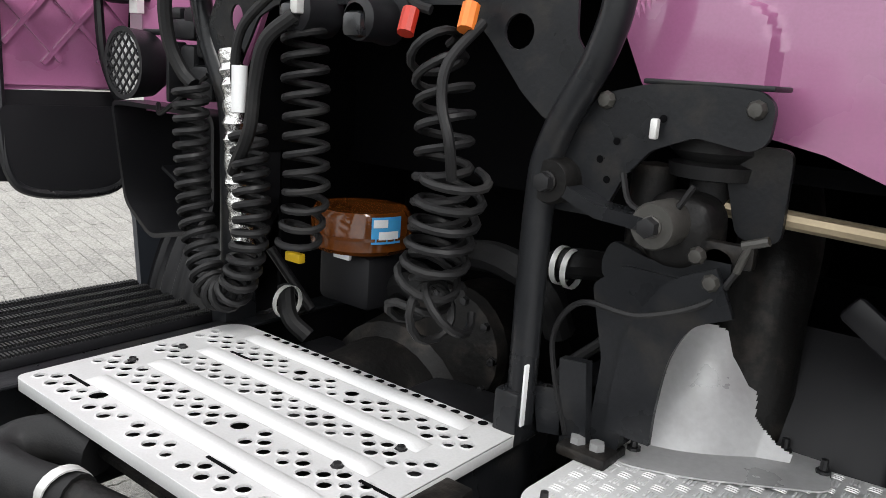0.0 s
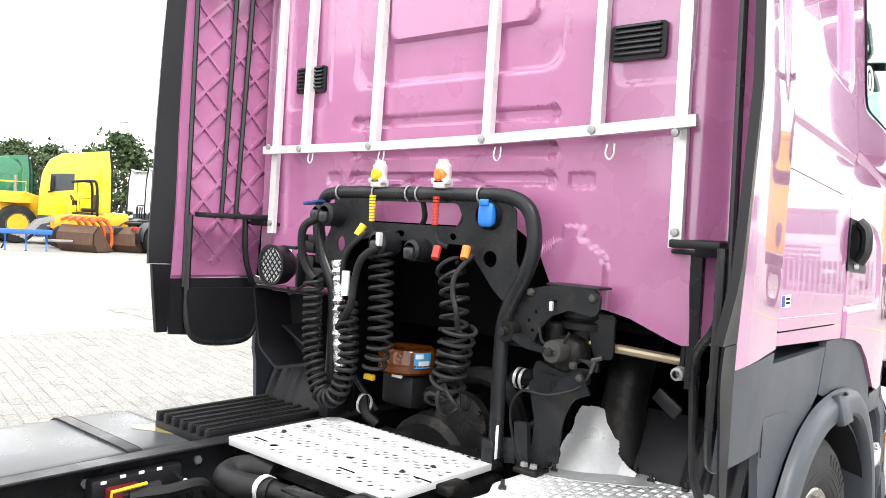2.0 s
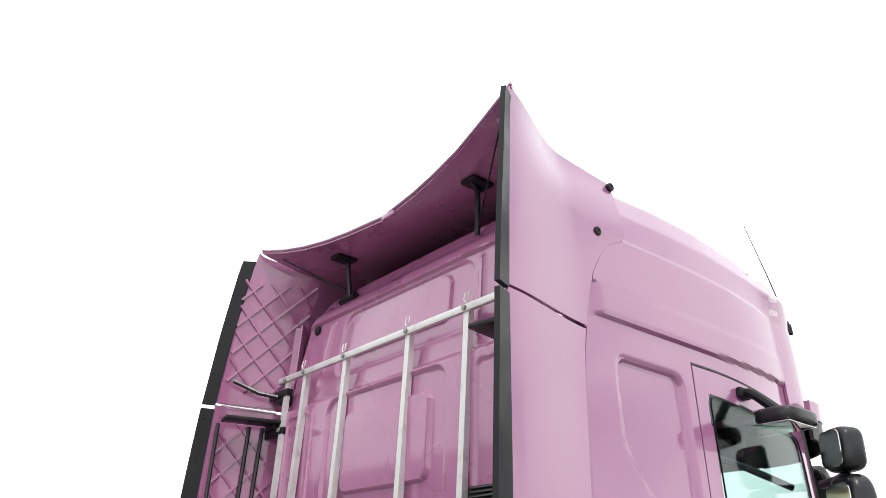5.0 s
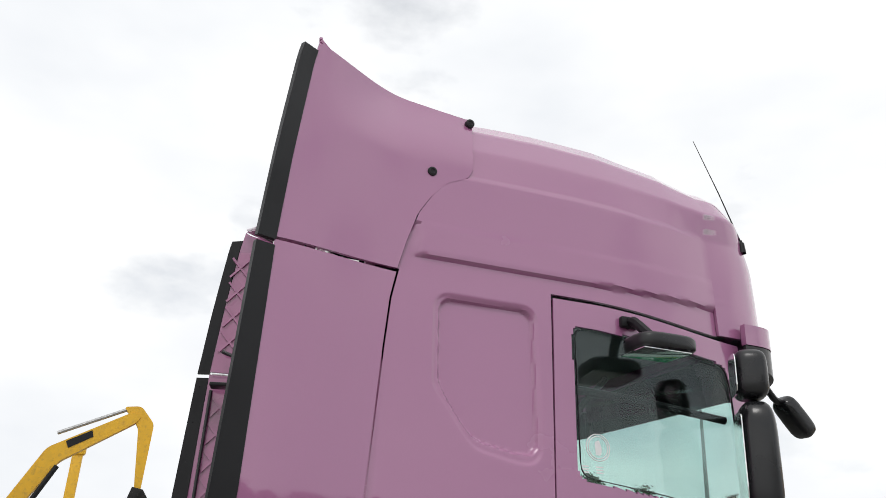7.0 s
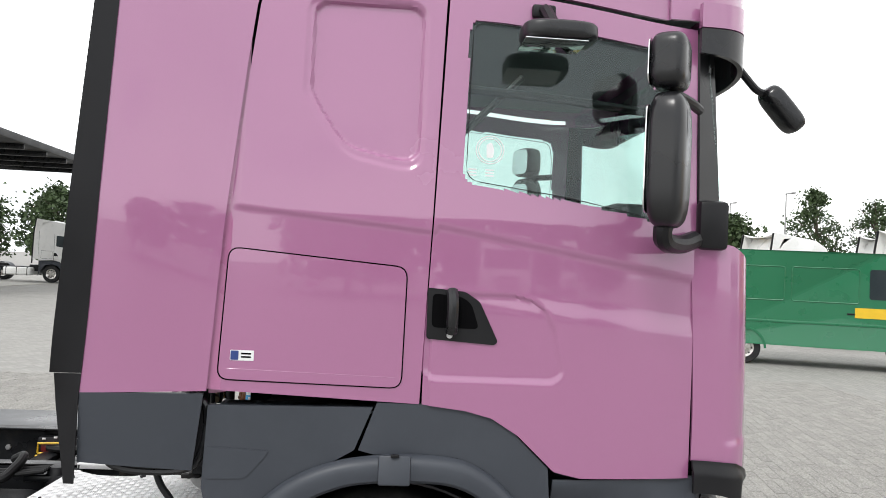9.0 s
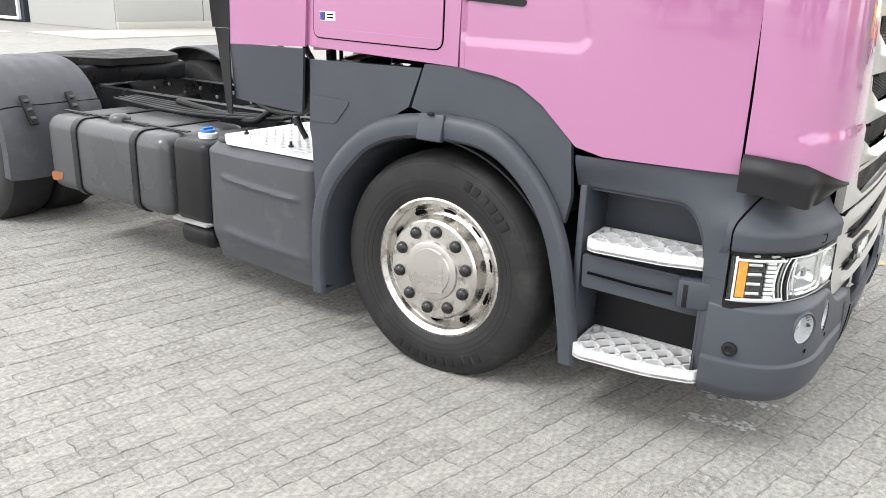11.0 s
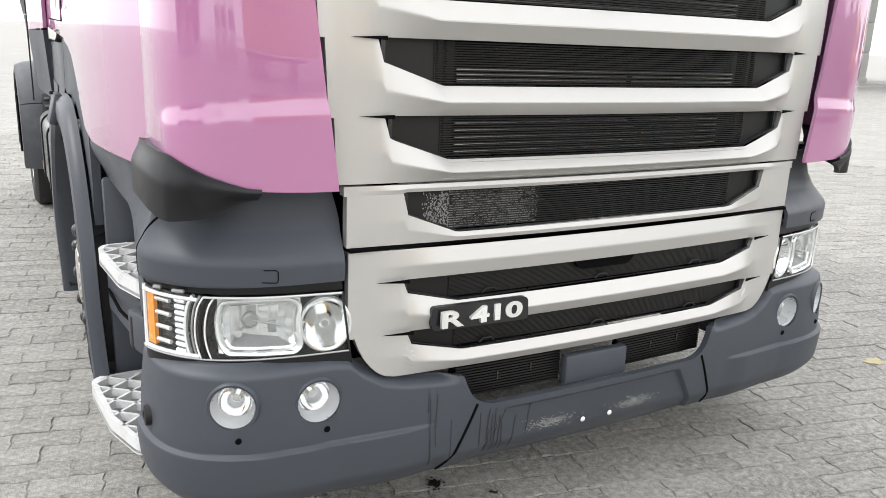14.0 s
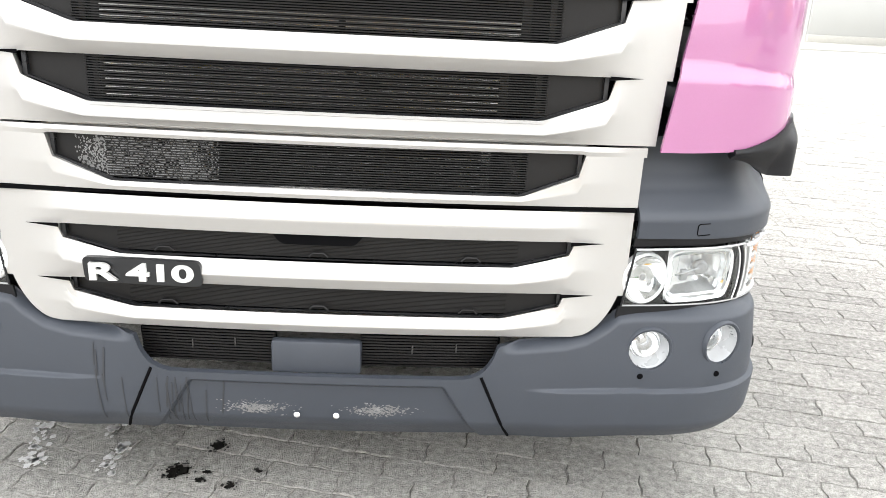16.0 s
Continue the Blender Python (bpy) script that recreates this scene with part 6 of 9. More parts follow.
# perforated walkway plate
PX0, PX1, PY0, PY1, PZ = -0.345, 0.430, -1.372, -0.882, 0.876
RIDGES = (-1.272, -1.150, -1.040, -0.925)
prnd = random.Random(3)
holes, collars = [], []
rows = [(-1.340, 0), (-1.318, 1), (-1.229, 0), (-1.209, 1), (-1.189, 0), (-1.110, 1), (-1.091, 0), (-1.072, 1), (-1.001, 0), (-0.982, 1), (-0.962, 0)]
for yy, odd in rows:
    for k in range(17):
        x = PX0 + 0.028 + 0.046 * k + 0.023 * odd
        if x > PX1 - 0.02 or prnd.random() < 0.06:
            continue
        holes.append((x, yy, 0.0120 if (k + odd) % 3 else 0.0100))
loops = [soften([(PX0, PY0 + 0.0), (PX1, PY0), (PX1, PY1), (PX0 + 0.03, PY1), (PX0, PY1 - 0.03)], 0.02)]
used = []
for x, y, r in [(-0.17, -1.305, 0.017), (0.09, -1.20, 0.016), (0.12, -0.972, 0.014), (-0.02, -0.975, 0.014)]:
    used.append((x, y, r))
for h in holes:
    if all(math.hypot(h[0] - u[0], h[1] - u[1]) > h[2] + u[2] + 0.004 for u in used):
        used.append(h)
        collars.append(h)
for x, y, r in used:
    loops.append([(x + r * math.cos(k * math.pi / 5), y + r * math.sin(k * math.pi / 5)) for k in range(10)])
plate = part("walkway_plate", slab(loops, lambda a, b, d: Vector((a, b, PZ - 0.003 + d)), 0.003), ALU, truck, "perforated bare aluminium walkway plate", smooth=20)
for y in RIDGES:
    def rg(u, v, y=y):
        x = lerp(PX0 + 0.10, PX1 - 0.075, u)
        e = min(1, min(u, 1 - u) * 30)
        return Vector((x, y + (v - 0.5) * 0.042, PZ + 0.0005 + 0.011 * math.sin(math.pi * v) ** 0.6 * e))
    part("plate_ridge", grid(rg, 40, 8, 0.0), ALU, plate)
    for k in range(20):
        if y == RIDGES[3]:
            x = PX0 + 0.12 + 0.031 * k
            # flat black disc on the plate, painted as the shade in a hole
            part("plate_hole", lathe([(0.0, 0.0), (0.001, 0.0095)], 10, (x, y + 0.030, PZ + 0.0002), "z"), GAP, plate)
cb = bmesh.new()
for x, y, r in collars:
    lathe([(PZ, r + 0.0035), (PZ + 0.0014, r + 0.0016), (PZ + 0.0016, r + 0.0003), (PZ - 0.0005, r)], 10, (x, y, 0), "z", bm=cb)
part("hole_collar", cb, ALU, plate, kind="stuff")
# dark sheet added below the plate so that its holes look shaded
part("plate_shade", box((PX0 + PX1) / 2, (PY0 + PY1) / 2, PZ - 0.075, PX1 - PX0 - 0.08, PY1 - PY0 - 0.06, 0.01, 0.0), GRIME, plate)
part("plate_lip", box((PX0 + PX1) / 2, PY0 + 0.001, PZ - 0.012, PX1 - PX0 - 0.03, 0.004, 0.024, 0.001), ALU, plate)
part("plate_lip", box(PX1 - 0.001, (PY0 + PY1) / 2, PZ - 0.010, 0.004, PY1 - PY0 - 0.03, 0.020, 0.001), ALU, plate)
for x, y in ((-0.28, -1.15), (0.30, -1.15), (-0.28, -1.04), (0.33, -1.04)):
    part("plate_bolt", lathe([(0.0, 0.0), (0.006, 0.0), (0.006, 0.007), (0.002, 0.008), (0.001, 0.011), (0, 0.011)][::-1], 8, (x, y - 0.028, PZ), "z"), NUT, plate)
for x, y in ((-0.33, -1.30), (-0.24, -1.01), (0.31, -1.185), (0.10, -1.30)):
    # black bar on the plate, painted as the shade in a slot
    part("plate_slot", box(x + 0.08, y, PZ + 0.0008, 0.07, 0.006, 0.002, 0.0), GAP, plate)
part("walkway_bearer", box(0.02, -1.10, 0.852, 0.74, 0.05, 0.012, 0.002), STEEL_BLACK, plate)

# black serrated platform on the far side
pf = part("ribbed_platform", box(-0.60, -1.14, 0.835, 0.36, 0.50, 0.03, 0.004), BLACK, truck, "black ribbed plastic platform")
for k in range(7):
    x = -0.44 - 0.054 * k
    part("platform_rib", box(x, -1.14, 0.862, 0.026, 0.50, 0.034, 0.004), BLACK, pf)
    tb = bmesh.new()
    for j in range(62):
        box(x, -1.385 + 0.008 * j, 0.881, 0.022, 0.0045, 0.006, 0, bm=tb)
    part("rib_teeth", tb, RUBBER, pf, kind="stuff")

# fuel tanks with straps
def tank(s, x0, x1, y0, y1, z0, z1, r, mat, label, straps):
    t = part("fuel_tank", flip(box((x0 + x1) / 2, (y0 + y1) / 2, (z0 + z1) / 2, x1 - x0, y1 - y0, z1 - z0, r, 6), s), mat, truck, label)
    for y in straps:
        c = rounded(x0 - 0.004, z0 - 0.004, x1 + 0.004, z1 + 0.004, r, 6)
        part("tank_strap", flip(tube([(a, y, b) for a, b in c], 0, closed=True, flat=(0.008, 0.045)), s), STEEL_BLACK, t)
        part("strap_edge", flip(tube([(a, y + 0.026, b) for a, b in c], 0.005, 6, closed=True), s), BLACK, t)
    return t


TANK = material("dark_grey_tank", (0.075, 0.078, 0.082), 0.33, 0.3, 300, 2.0, 0.08, 0.0004, spots=(0.12, 0.12, 0.12), spot_scale=4, spot_amount=0.4)
rt = tank(1, 0.56, 1.17, -2.86, -1.74, 0.37, 0.815, 0.075, TANK, "dark grey fuel tank with black straps", (-2.55, -2.0))
part("filler_cap", lathe([(0.0, 0.06), (0.02, 0.06), (0.035, 0.05), (0.045, 0.03), (0.045, 0.0)], 24, (1.0, -2.35, 0.812), "z"), TANK, rt)
part("tank_top_strap", tube([(1.02, -2.86, 0.825), (1.0, -1.74, 0.825)], 0, flat=(0.03, 0.006)), STEEL_BLACK, rt)
lt = tank(-1, 0.47, 1.17, -3.0, -1.27, 0.30, 0.822, 0.10, TANK, "dark grey fuel tank", (-1.60, -2.5))
part("rust_spot", slab([soften([(1.10, -2.83), (1.16, -2.83), (1.165, -2.70), (1.12, -2.72)], 0.03)], lambda a, b, d: Vector((1.1715 + d, b, 0.42 + (a - 1.1))), 0.001), material("rust", (0.25, 0.09, 0.03), 0.8, 0, 60, 9, 0.3, 0.001), rt)
OILFILM = material("yellow_oil_film", (0.26, 0.22, 0.07), 0.25, 0, 40, 9, 0.4, 0.0, spots=(0.05, 0.045, 0.03), spot_scale=14, spot_amount=0.7)
part("oil_film", slab([soften([(-0.86, -1.44), (-0.80, -1.36), (-0.66, -1.31), (-0.60, -1.33), (-0.66, -1.40), (-0.74, -1.43), (-0.80, -1.47)], 0.03)], lambda a, b, d: Vector((a, b, 0.8225 + d)), 0.0008), OILFILM, lt, "yellowish film of spilt oil")
ad = part("additive_tank", box(0.87, -1.57, 0.60, 0.56, 0.28, 0.44, 0.05, 4), BLACK, truck, "black additive tank with a blue cap")
part("additive_cap", lathe([(0.0, 0.048), (0.03, 0.050), (0.034, 0.042), (0.04, 0.0)], 24, (1.02, -1.56, 0.815), "z"), LABEL_W, ad)
part("cap_top", lathe([(0.038, 0.040), (0.048, 0.038), (0.05, 0.0)], 20, (1.02, -1.56, 0.815), "z"), BLUE, ad, "blue cap")
part("cap_grip", box(1.02, -1.56, 0.868, 0.06, 0.016, 0.014, 0.004), BLUE, ad)
part("additive_ledge", box(0.90, -1.57, 0.39, 0.54, 0.27, 0.014, 0.003), SHIELD, ad)
part("lower_canister", box(0.90, -1.57, 0.31, 0.48, 0.26, 0.13, 0.05, 4), BLACK, ad)

# silencer box with its grey cover and the chequer plate on top
def cover(u, v):
    y = lerp(-1.425, -0.66, u)
    z = lerp(0.225, 0.83, v)
    x = 1.15 + 0.02 * math.sin(math.pi * u) - 0.05 * smooth(0.4, 0.2, z) - 0.055 * smooth(0.79, 0.83, z) - 0.02 * smooth(0.06, 0.0, u) - 0.05 * smooth(0.9, 1.0, u)
    x += 0.012 * math.exp(-((z - 0.66 + 0.05 * (u - 0.5)) / 0.014) ** 2) * smooth(0.12, 0.2, u) * smooth(0.88, 0.8, u)
    x += 0.008 * math.exp(-((z - 0.38 + 0.05 * (u - 0.5)) / 0.02) ** 2) * smooth(0.12, 0.2, u) * smooth(0.88, 0.8, u)
    x += 0.012 * noise.noise(Vector((u * 2.2, v * 2.0, 1)))
    return Vector((x, y, z + 0.015 * math.sin(5 * u) * (v < 0.03)))


sb = part("silencer_cover", grid(cover, 50, 60, 0.008), GREY_DIRTY, truck, "weathered grey plastic silencer cover")
part("silencer", box(0.82, -1.04, 0.53, 0.58, 0.72, 0.56, 0.08, 4), GRIME, sb)
part("cover_flange", box(1.12, -0.66, 0.50, 0.10, 0.02, 0.10, 0.004), SHIELD, sb)
TP = [(0.485, -1.36), (0.565, -1.235), (0.575, -1.10), (0.530, -1.02), (0.535, -0.86), (0.60, -0.79), (0.72, -0.70), (0.80, -0.60), (1.03, -0.58), (1.12, -0.66), (1.125, -1.30), (1.06, -1.385)]
CHEQ = material("chequer_plate", (0.70, 0.70, 0.70), 0.40, 0.3, 200, 6, 0.06, 0.0004, spots=(0.5, 0.5, 0.5), spot_scale=15, spot_amount=0.3)
tp = part("chequer_plate", slab([soften(TP, 0.02)], lambda a, b, d: Vector((a, b, 0.862 + d - 0.03 * smooth(1.08, 1.13, a))), 0.004), CHEQ, truck, "bare aluminium chequer plate cover")
lz = bmesh.new()
for i in range(-4, 26):
    for j in range(-8, 30):
        cx, cy = 0.45 + i * 0.028 + 0.0 * j, -1.42 + j * 0.028
        if not in_poly((cx, cy), shrink(TP, 0.012)):
            continue
        d = (i + j) % 2
        for k in (-1, 0, 1):
            ox, oy = (k * 0.0068, 0) if d else (0, k * 0.0068)
            lx, ly = (0.0022, 0.0105) if d else (0.0105, 0.0022)
            z = 0.866 - 0.03 * smooth(1.08, 1.13, cx)
            b0 = [lz.verts.new((cx + ox + a * lx, cy + oy + b * ly, z)) for a, b in ((-1, -1), (1, -1), (1, 1), (-1, 1))]
            t0 = [lz.verts.new((cx + ox + a * lx * 0.6, cy + oy + b * ly * 0.6, z + 0.0018)) for a, b in ((-1, -1), (1, -1), (1, 1), (-1, 1))]
            lz.faces.new(t0)
            for q in range(4):
                lz.faces.new((b0[q], b0[(q + 1) % 4], t0[(q + 1) % 4], t0[q]))
part("chequer_lozenge", lz, CHEQ, tp, smooth=0, kind="stuff")
for x, y in ((0.591, -0.776), (0.779, -0.586), (0.85, -0.62), (0.96, -0.61), (0.58, -1.04), (0.99, -1.30), (1.08, -0.9), (0.62, -1.32)):
    part("plate_stud", lathe([(0.0, 0.013), (0.010, 0.012), (0.011, 0.007), (0.028, 0.006), (0.030, 0.0)], 8, (x, y, 0.866), "z"), NUT, tp)

# heat shield and the shrouded pipe behind it
SHIELD_OUT = [(0.532, 0.868), (0.565, 0.878), (0.580, 0.906), (0.564, 0.924), (0.566, 0.947), (0.582, 0.995), (0.573, 1.019), (0.579, 1.057), (0.636, 1.060), (0.696, 1.040), (0.722, 0.975), (0.734, 0.924), (0.770, 0.895), (0.832, 0.868)]


def shield_at(x, z, d):
    return Vector((x, -0.74 + 0.75 * (z - 0.87) + 0.45 * (x - 0.55) - 0.03 * math.sin(math.pi * min(1, max(0, (x - 0.53) / 0.22))) + d, z))


hs = bmesh.new()
shield_line = soften(SHIELD_OUT, 0.01)
_nx, _nz = 110, 80
cells = {}
for i in range(_nx + 1):
    for j in range(_nz + 1):
        cells[i, j] = (lerp(0.50, 0.80, i / _nx), lerp(0.868, 1.108, j / _nz))
vv = {k: hs.verts.new(shield_at(p[0], p[1], 0)) for k, p in cells.items()}
for i in range(_nx):
    for j in range(_nz):
        c = ((cells[i, j][0] + cells[i + 1, j + 1][0]) / 2, (cells[i, j][1] + cells[i + 1, j + 1][1]) / 2)
        if in_poly(c, shield_line):
            hs.faces.new((vv[i, j], vv[i + 1, j], vv[i + 1, j + 1], vv[i, j + 1]))
bmesh.ops.delete(hs, geom=[v for v in hs.verts if not v.link_faces], context="VERTS")
bmesh.ops.solidify(hs, geom=hs.faces[:], thickness=0.004)
SHEET = material("bare_sheet_metal", (0.55, 0.55, 0.55), 0.38, 0.35, 90, 7.0, 0.10, 0.0006, spots=(0.38, 0.37, 0.36), spot_scale=9, spot_amount=0.4)
part("heat_shield", hs, SHEET, truck, "dull grey sheet-metal heat shield")
part("shield_foot", slab([soften([(0.47, -0.80), (0.60, -0.84), (0.70, -0.80), (0.88, -0.68), (0.84, -0.56), (0.66, -0.62), (0.5, -0.7)], 0.03)], lambda a, b, d: Vector((a, b, 0.868 + d)), 0.003), SHEET, truck)
part("exhaust_pipe", tube(curve_points([(0.70, -0.55, 0.80), (0.69, -0.52, 1.05), (0.68, -0.45, 1.20), (0.60, -0.2, 1.28)], 6), 0.075, 14), GRIME, truck)
part("guard_strut", box(0.88, -0.60, 1.12, 0.05, 0.02, 0.10, 0.01, rot=(0, -55, 0)), BLACK, truck)
# long stay tube on the near rear corner, and the brass-coloured torsion tube
part("corner_stay", tube([(1.0, -0.72, 1.60), (1.0, -0.71, 1.20)], 0, flat=(0.035, 0.03)), STEEL_BLACK, truck)
part("corner_stay", tube(curve_points([(1.172, -0.98, 1.56), (1.168, -0.98, 1.43), (1.10, -0.93, 1.33), (1.085, -0.89, 1.17), (1.08, -0.85, 1.0), (1.08, -0.80, 0.92)], 8), 0.013, 10), STEEL_BLACK, truck)
part("torsion_tube", rod((0.66, -0.74, 1.292), (0.957, -0.68, 1.272), 0.015, 10), BRASS, truck)
part("torsion_end", lathe([(-0.05, 0.012), (-0.045, 0.02), (0.0, 0.024), (0.003, 0.016)], 12, (0.958, -0.68, 1.238), "y"), SHIELD, truck)
part("torsion_hanger", rod((0.958, -0.69, 1.25), (0.962, -0.69, 1.36), 0.009, 8), STEEL_BLACK, truck)

# near-black sheets under the cab, the engine bay's shade put into their colour
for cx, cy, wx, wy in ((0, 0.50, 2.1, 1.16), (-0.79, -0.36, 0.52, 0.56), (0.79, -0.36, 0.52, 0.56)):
    part("underside_shade", box(cx, cy, 1.345, wx, wy, 0.03, 0), GAP, truck)
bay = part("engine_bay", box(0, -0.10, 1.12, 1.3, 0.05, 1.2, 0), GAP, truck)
part("tunnel_side_shade", box(-0.52, -0.42, 1.45, 0.02, 0.62, 0.42, 0), GAP, bay)
part("tunnel_side_shade", box(0.52, -0.42, 1.45, 0.02, 0.62, 0.42, 0), GAP, bay)
part("tunnel_front_shade", box(0, -0.365, 1.43, 1.06, 0.02, 0.46, 0), GAP, bay)
part("tunnel_roof_shade", box(0, -0.42, 1.655, 1.06, 0.62, 0.02, 0), GAP, bay)
gb = part("gearbox", lathe([(-0.95, 0.0), (-0.95, 0.14), (-0.90, 0.17), (-0.72, 0.185), (-0.70, 0.215), (-0.55, 0.24), (-0.30, 0.25)], 28, (-0.02, 0, 0.70), "y"), GRIME, truck, "oily dark gearbox")
part("gearbox_cover", lathe([(0.0, 0.13), (-0.03, 0.125), (-0.04, 0.07), (-0.04, 0.0)], 24, (0.12, -0.66, 0.90), "y"), GRIME, gb)
for k in range(10):
    w = 2 * math.pi * k / 10
    part("cover_bolt", lathe([(0.0, 0.010), (-0.012, 0.009), (-0.014, 0.0)], 6, (0.12 + 0.115 * math.cos(w), -0.69, 0.90 + 0.115 * math.sin(w)), "y"), NUT, gb)
part("gearbox_housing", box(0.05, -0.78, 0.74, 0.50, 0.26, 0.10, 0.03), GRIME, gb)
part("gearbox_box", box(0.22, -0.76, 0.80, 0.24, 0.16, 0.07, 0.015), BLACK, gb)
part("gearbox_box", box(-0.10, -0.76, 0.80, 0.30, 0.14, 0.06, 0.015), BLACK, gb)
rs = part("oil_reservoir", lathe([(1.055, 0.0), (1.055, 0.105), (1.065, 0.115), (1.135, 0.115), (1.15, 0.105), (1.152, 0.0)], 32, (-0.185, -0.66, 0), "z"), AMBER, truck, "round amber oil reservoir with a label")
part("reservoir_band", lathe([(1.09, 0.1175), (1.09, 0.120), (1.097, 0.120), (1.097, 0.1175)], 32, (-0.185, -0.66, 0), "z"), AMBER, rs)
part("reservoir_base", box(-0.185, -0.64, 0.985, 0.17, 0.15, 0.13, 0.02), BLACK, rs)
lab = grid(lambda u, v: Vector((-0.185 + 0.1195 * math.cos(radians(lerp(-34, 2, u))), -0.66 + 0.1195 * math.sin(radians(lerp(-34, 2, u))), lerp(1.085, 1.145, v))), 8, 2, 0.001)
part("reservoir_label", lab, LABEL_LB, rs, "light blue and white label")
for zq, u0, u1 in ((1.122, -32, -16), (1.095, -26, -2)):
    part("label_bar", grid(lambda u, v, zq=zq, u0=u0, u1=u1: Vector((-0.185 + 0.1208 * math.cos(radians(lerp(u0, u1, u))), -0.66 + 0.1208 * math.sin(radians(lerp(u0, u1, u))), zq + 0.018 * v)), 6, 1, 0.0006), LABEL_W, rs)
part("reservoir_bracket", box(-0.2, -0.60, 1.0, 0.14, 0.08, 0.10, 0.01), STEEL_BLACK, rs)
for pts, r, mt in (([(0.30, -0.55, 0.95), (0.28, -0.60, 1.05), (0.16, -0.58, 1.08), (0.0, -0.5, 1.05)], 0.035, RUBBER), ([(0.42, -0.50, 1.10), (0.36, -0.62, 1.12), (0.30, -0.60, 1.10)], 0.03, RUBBER), ([(-0.28, -0.80, 0.96), (-0.24, -0.82, 0.90), (-0.20, -0.80, 0.86)], 0.02, RUBBER), ([(0.05, -0.66, 0.96), (-0.05, -0.64, 0.99), (-0.16, -0.60, 0.92)], 0.03, RUBBER), ([(-0.40, -0.75, 1.02), (-0.36, -0.72, 0.95), (-0.30, -0.70, 0.88)], 0.012, RUBBER), ([(0.46, -0.66, 1.0), (0.40, -0.70, 0.93), (0.44, -0.72, 0.88)], 0.012, RUBBER)):
    part("bay_hose", tube(curve_points(pts, 6), r, 10), mt, bay)
for x, y, z in ((0.36, -0.63, 1.11), (0.33, -0.62, 1.11), (-0.26, -0.81, 0.93)):
    part("hose_clip", lathe([(-0.006, 0.037), (-0.006, 0.039), (0.006, 0.039), (0.006, 0.037)], 18, (x, y, z)), ALU_BRIGHT, bay)
part("yellow_tag", box(-0.25, -0.80, 1.035, 0.05, 0.02, 0.022, 0.004), YELLOW, bay)
part("small_tag", box(-0.16, -0.74, 1.05, 0.05, 0.01, 0.018, 0.002), LABEL_W, bay)

# ---- supply gantry with couplings ----
gp = curve_points([(-0.405, -0.86, 0.88), (-0.405, -0.86, 1.18), (-0.415, -0.86, 1.36), (-0.49, -0.86, 1.50), (-0.525, -0.86, 1.62), (-0.50, -0.86, 1.71), (-0.42, -0.86, 1.742), (-0.1, -0.86, 1.745), (0.25, -0.86, 1.745), (0.41, -0.86, 1.742), (0.495, -0.86, 1.70), (0.52, -0.86, 1.60), (0.495, -0.86, 1.50), (0.43, -0.86, 1.37), (0.414, -0.86, 1.25), (0.414, -0.86, 0.89)], 6)
ga = part("supply_gantry", tube(gp, 0.025, 12), STEEL_BLACK, truck, "black tubular gantry carrying air and power couplings")
win = soften([(-0.235, 1.635), (0.215, 1.635), (0.235, 1.66), (0.205, 1.715), (-0.225, 1.715)], 0.018)
outl = soften([(-0.50, 1.50), (-0.40, 1.45), (-0.37, 1.44), (-0.30, 1.55), (-0.24, 1.575), (0.02, 1.575), (0.03, 1.545), (0.12, 1.545), (0.14, 1.575), (0.24, 1.575), (0.30, 1.52), (0.37, 1.44), (0.42, 1.40), (0.50, 1.48), (0.46, 1.53), (0.45, 1.70), (0.38, 1.745), (-0.42, 1.745), (-0.44, 1.60)], 0.012)
hl1 = [(0.355 + 0.028 * math.cos(k * math.pi / 8), 1.535 + 0.028 * math.sin(k * math.pi / 8)) for k in range(16)]
hl2 = [(-0.375 + 0.022 * math.cos(k * math.pi / 8), 1.545 + 0.03 * math.sin(k * math.pi / 8)) for k in range(16)]
hl3 = [(0.19 + 0.015 * math.cos(k * math.pi / 6), 1.600 + 0.012 * math.sin(k * math.pi / 6)) for k in range(12)]
hl4 = [(-0.06 + 0.022 * math.cos(k * math.pi / 6), 1.600 + 0.012 * math.sin(k * math.pi / 6)) for k in range(12)]
part("gantry_plate", slab([outl, win, hl1, hl2, hl3, hl4], lambda a, b, d: Vector((a, -0.862 - 0.008 + d, b)), 0.006), STEEL_BLACK, ga)
part("gantry_foot", box(0.405, -0.85, 0.90, 0.05, 0.09, 0.10, 0.008), STEEL_BLACK, ga)
part("gantry_foot", box(-0.405, -0.85, 0.89, 0.06, 0.09, 0.08, 0.008), STEEL_BLACK, ga)
part("foot_flag", box(0.432, -0.875, 0.945, 0.004, 0.02, 0.11, 0.001), LABEL_W, ga, "pale edge of a bracket")
for x in (-0.40, -0.20, -0.03, 0.02, 0.30):
    part("cable_tie", tube([(x, -0.86 + 0.029 * math.cos(k * math.pi / 8), 1.745 + 0.029 * math.sin(k * math.pi / 8)) for k in range(16)], 0.0035, 5, closed=True), SHIELD, ga)
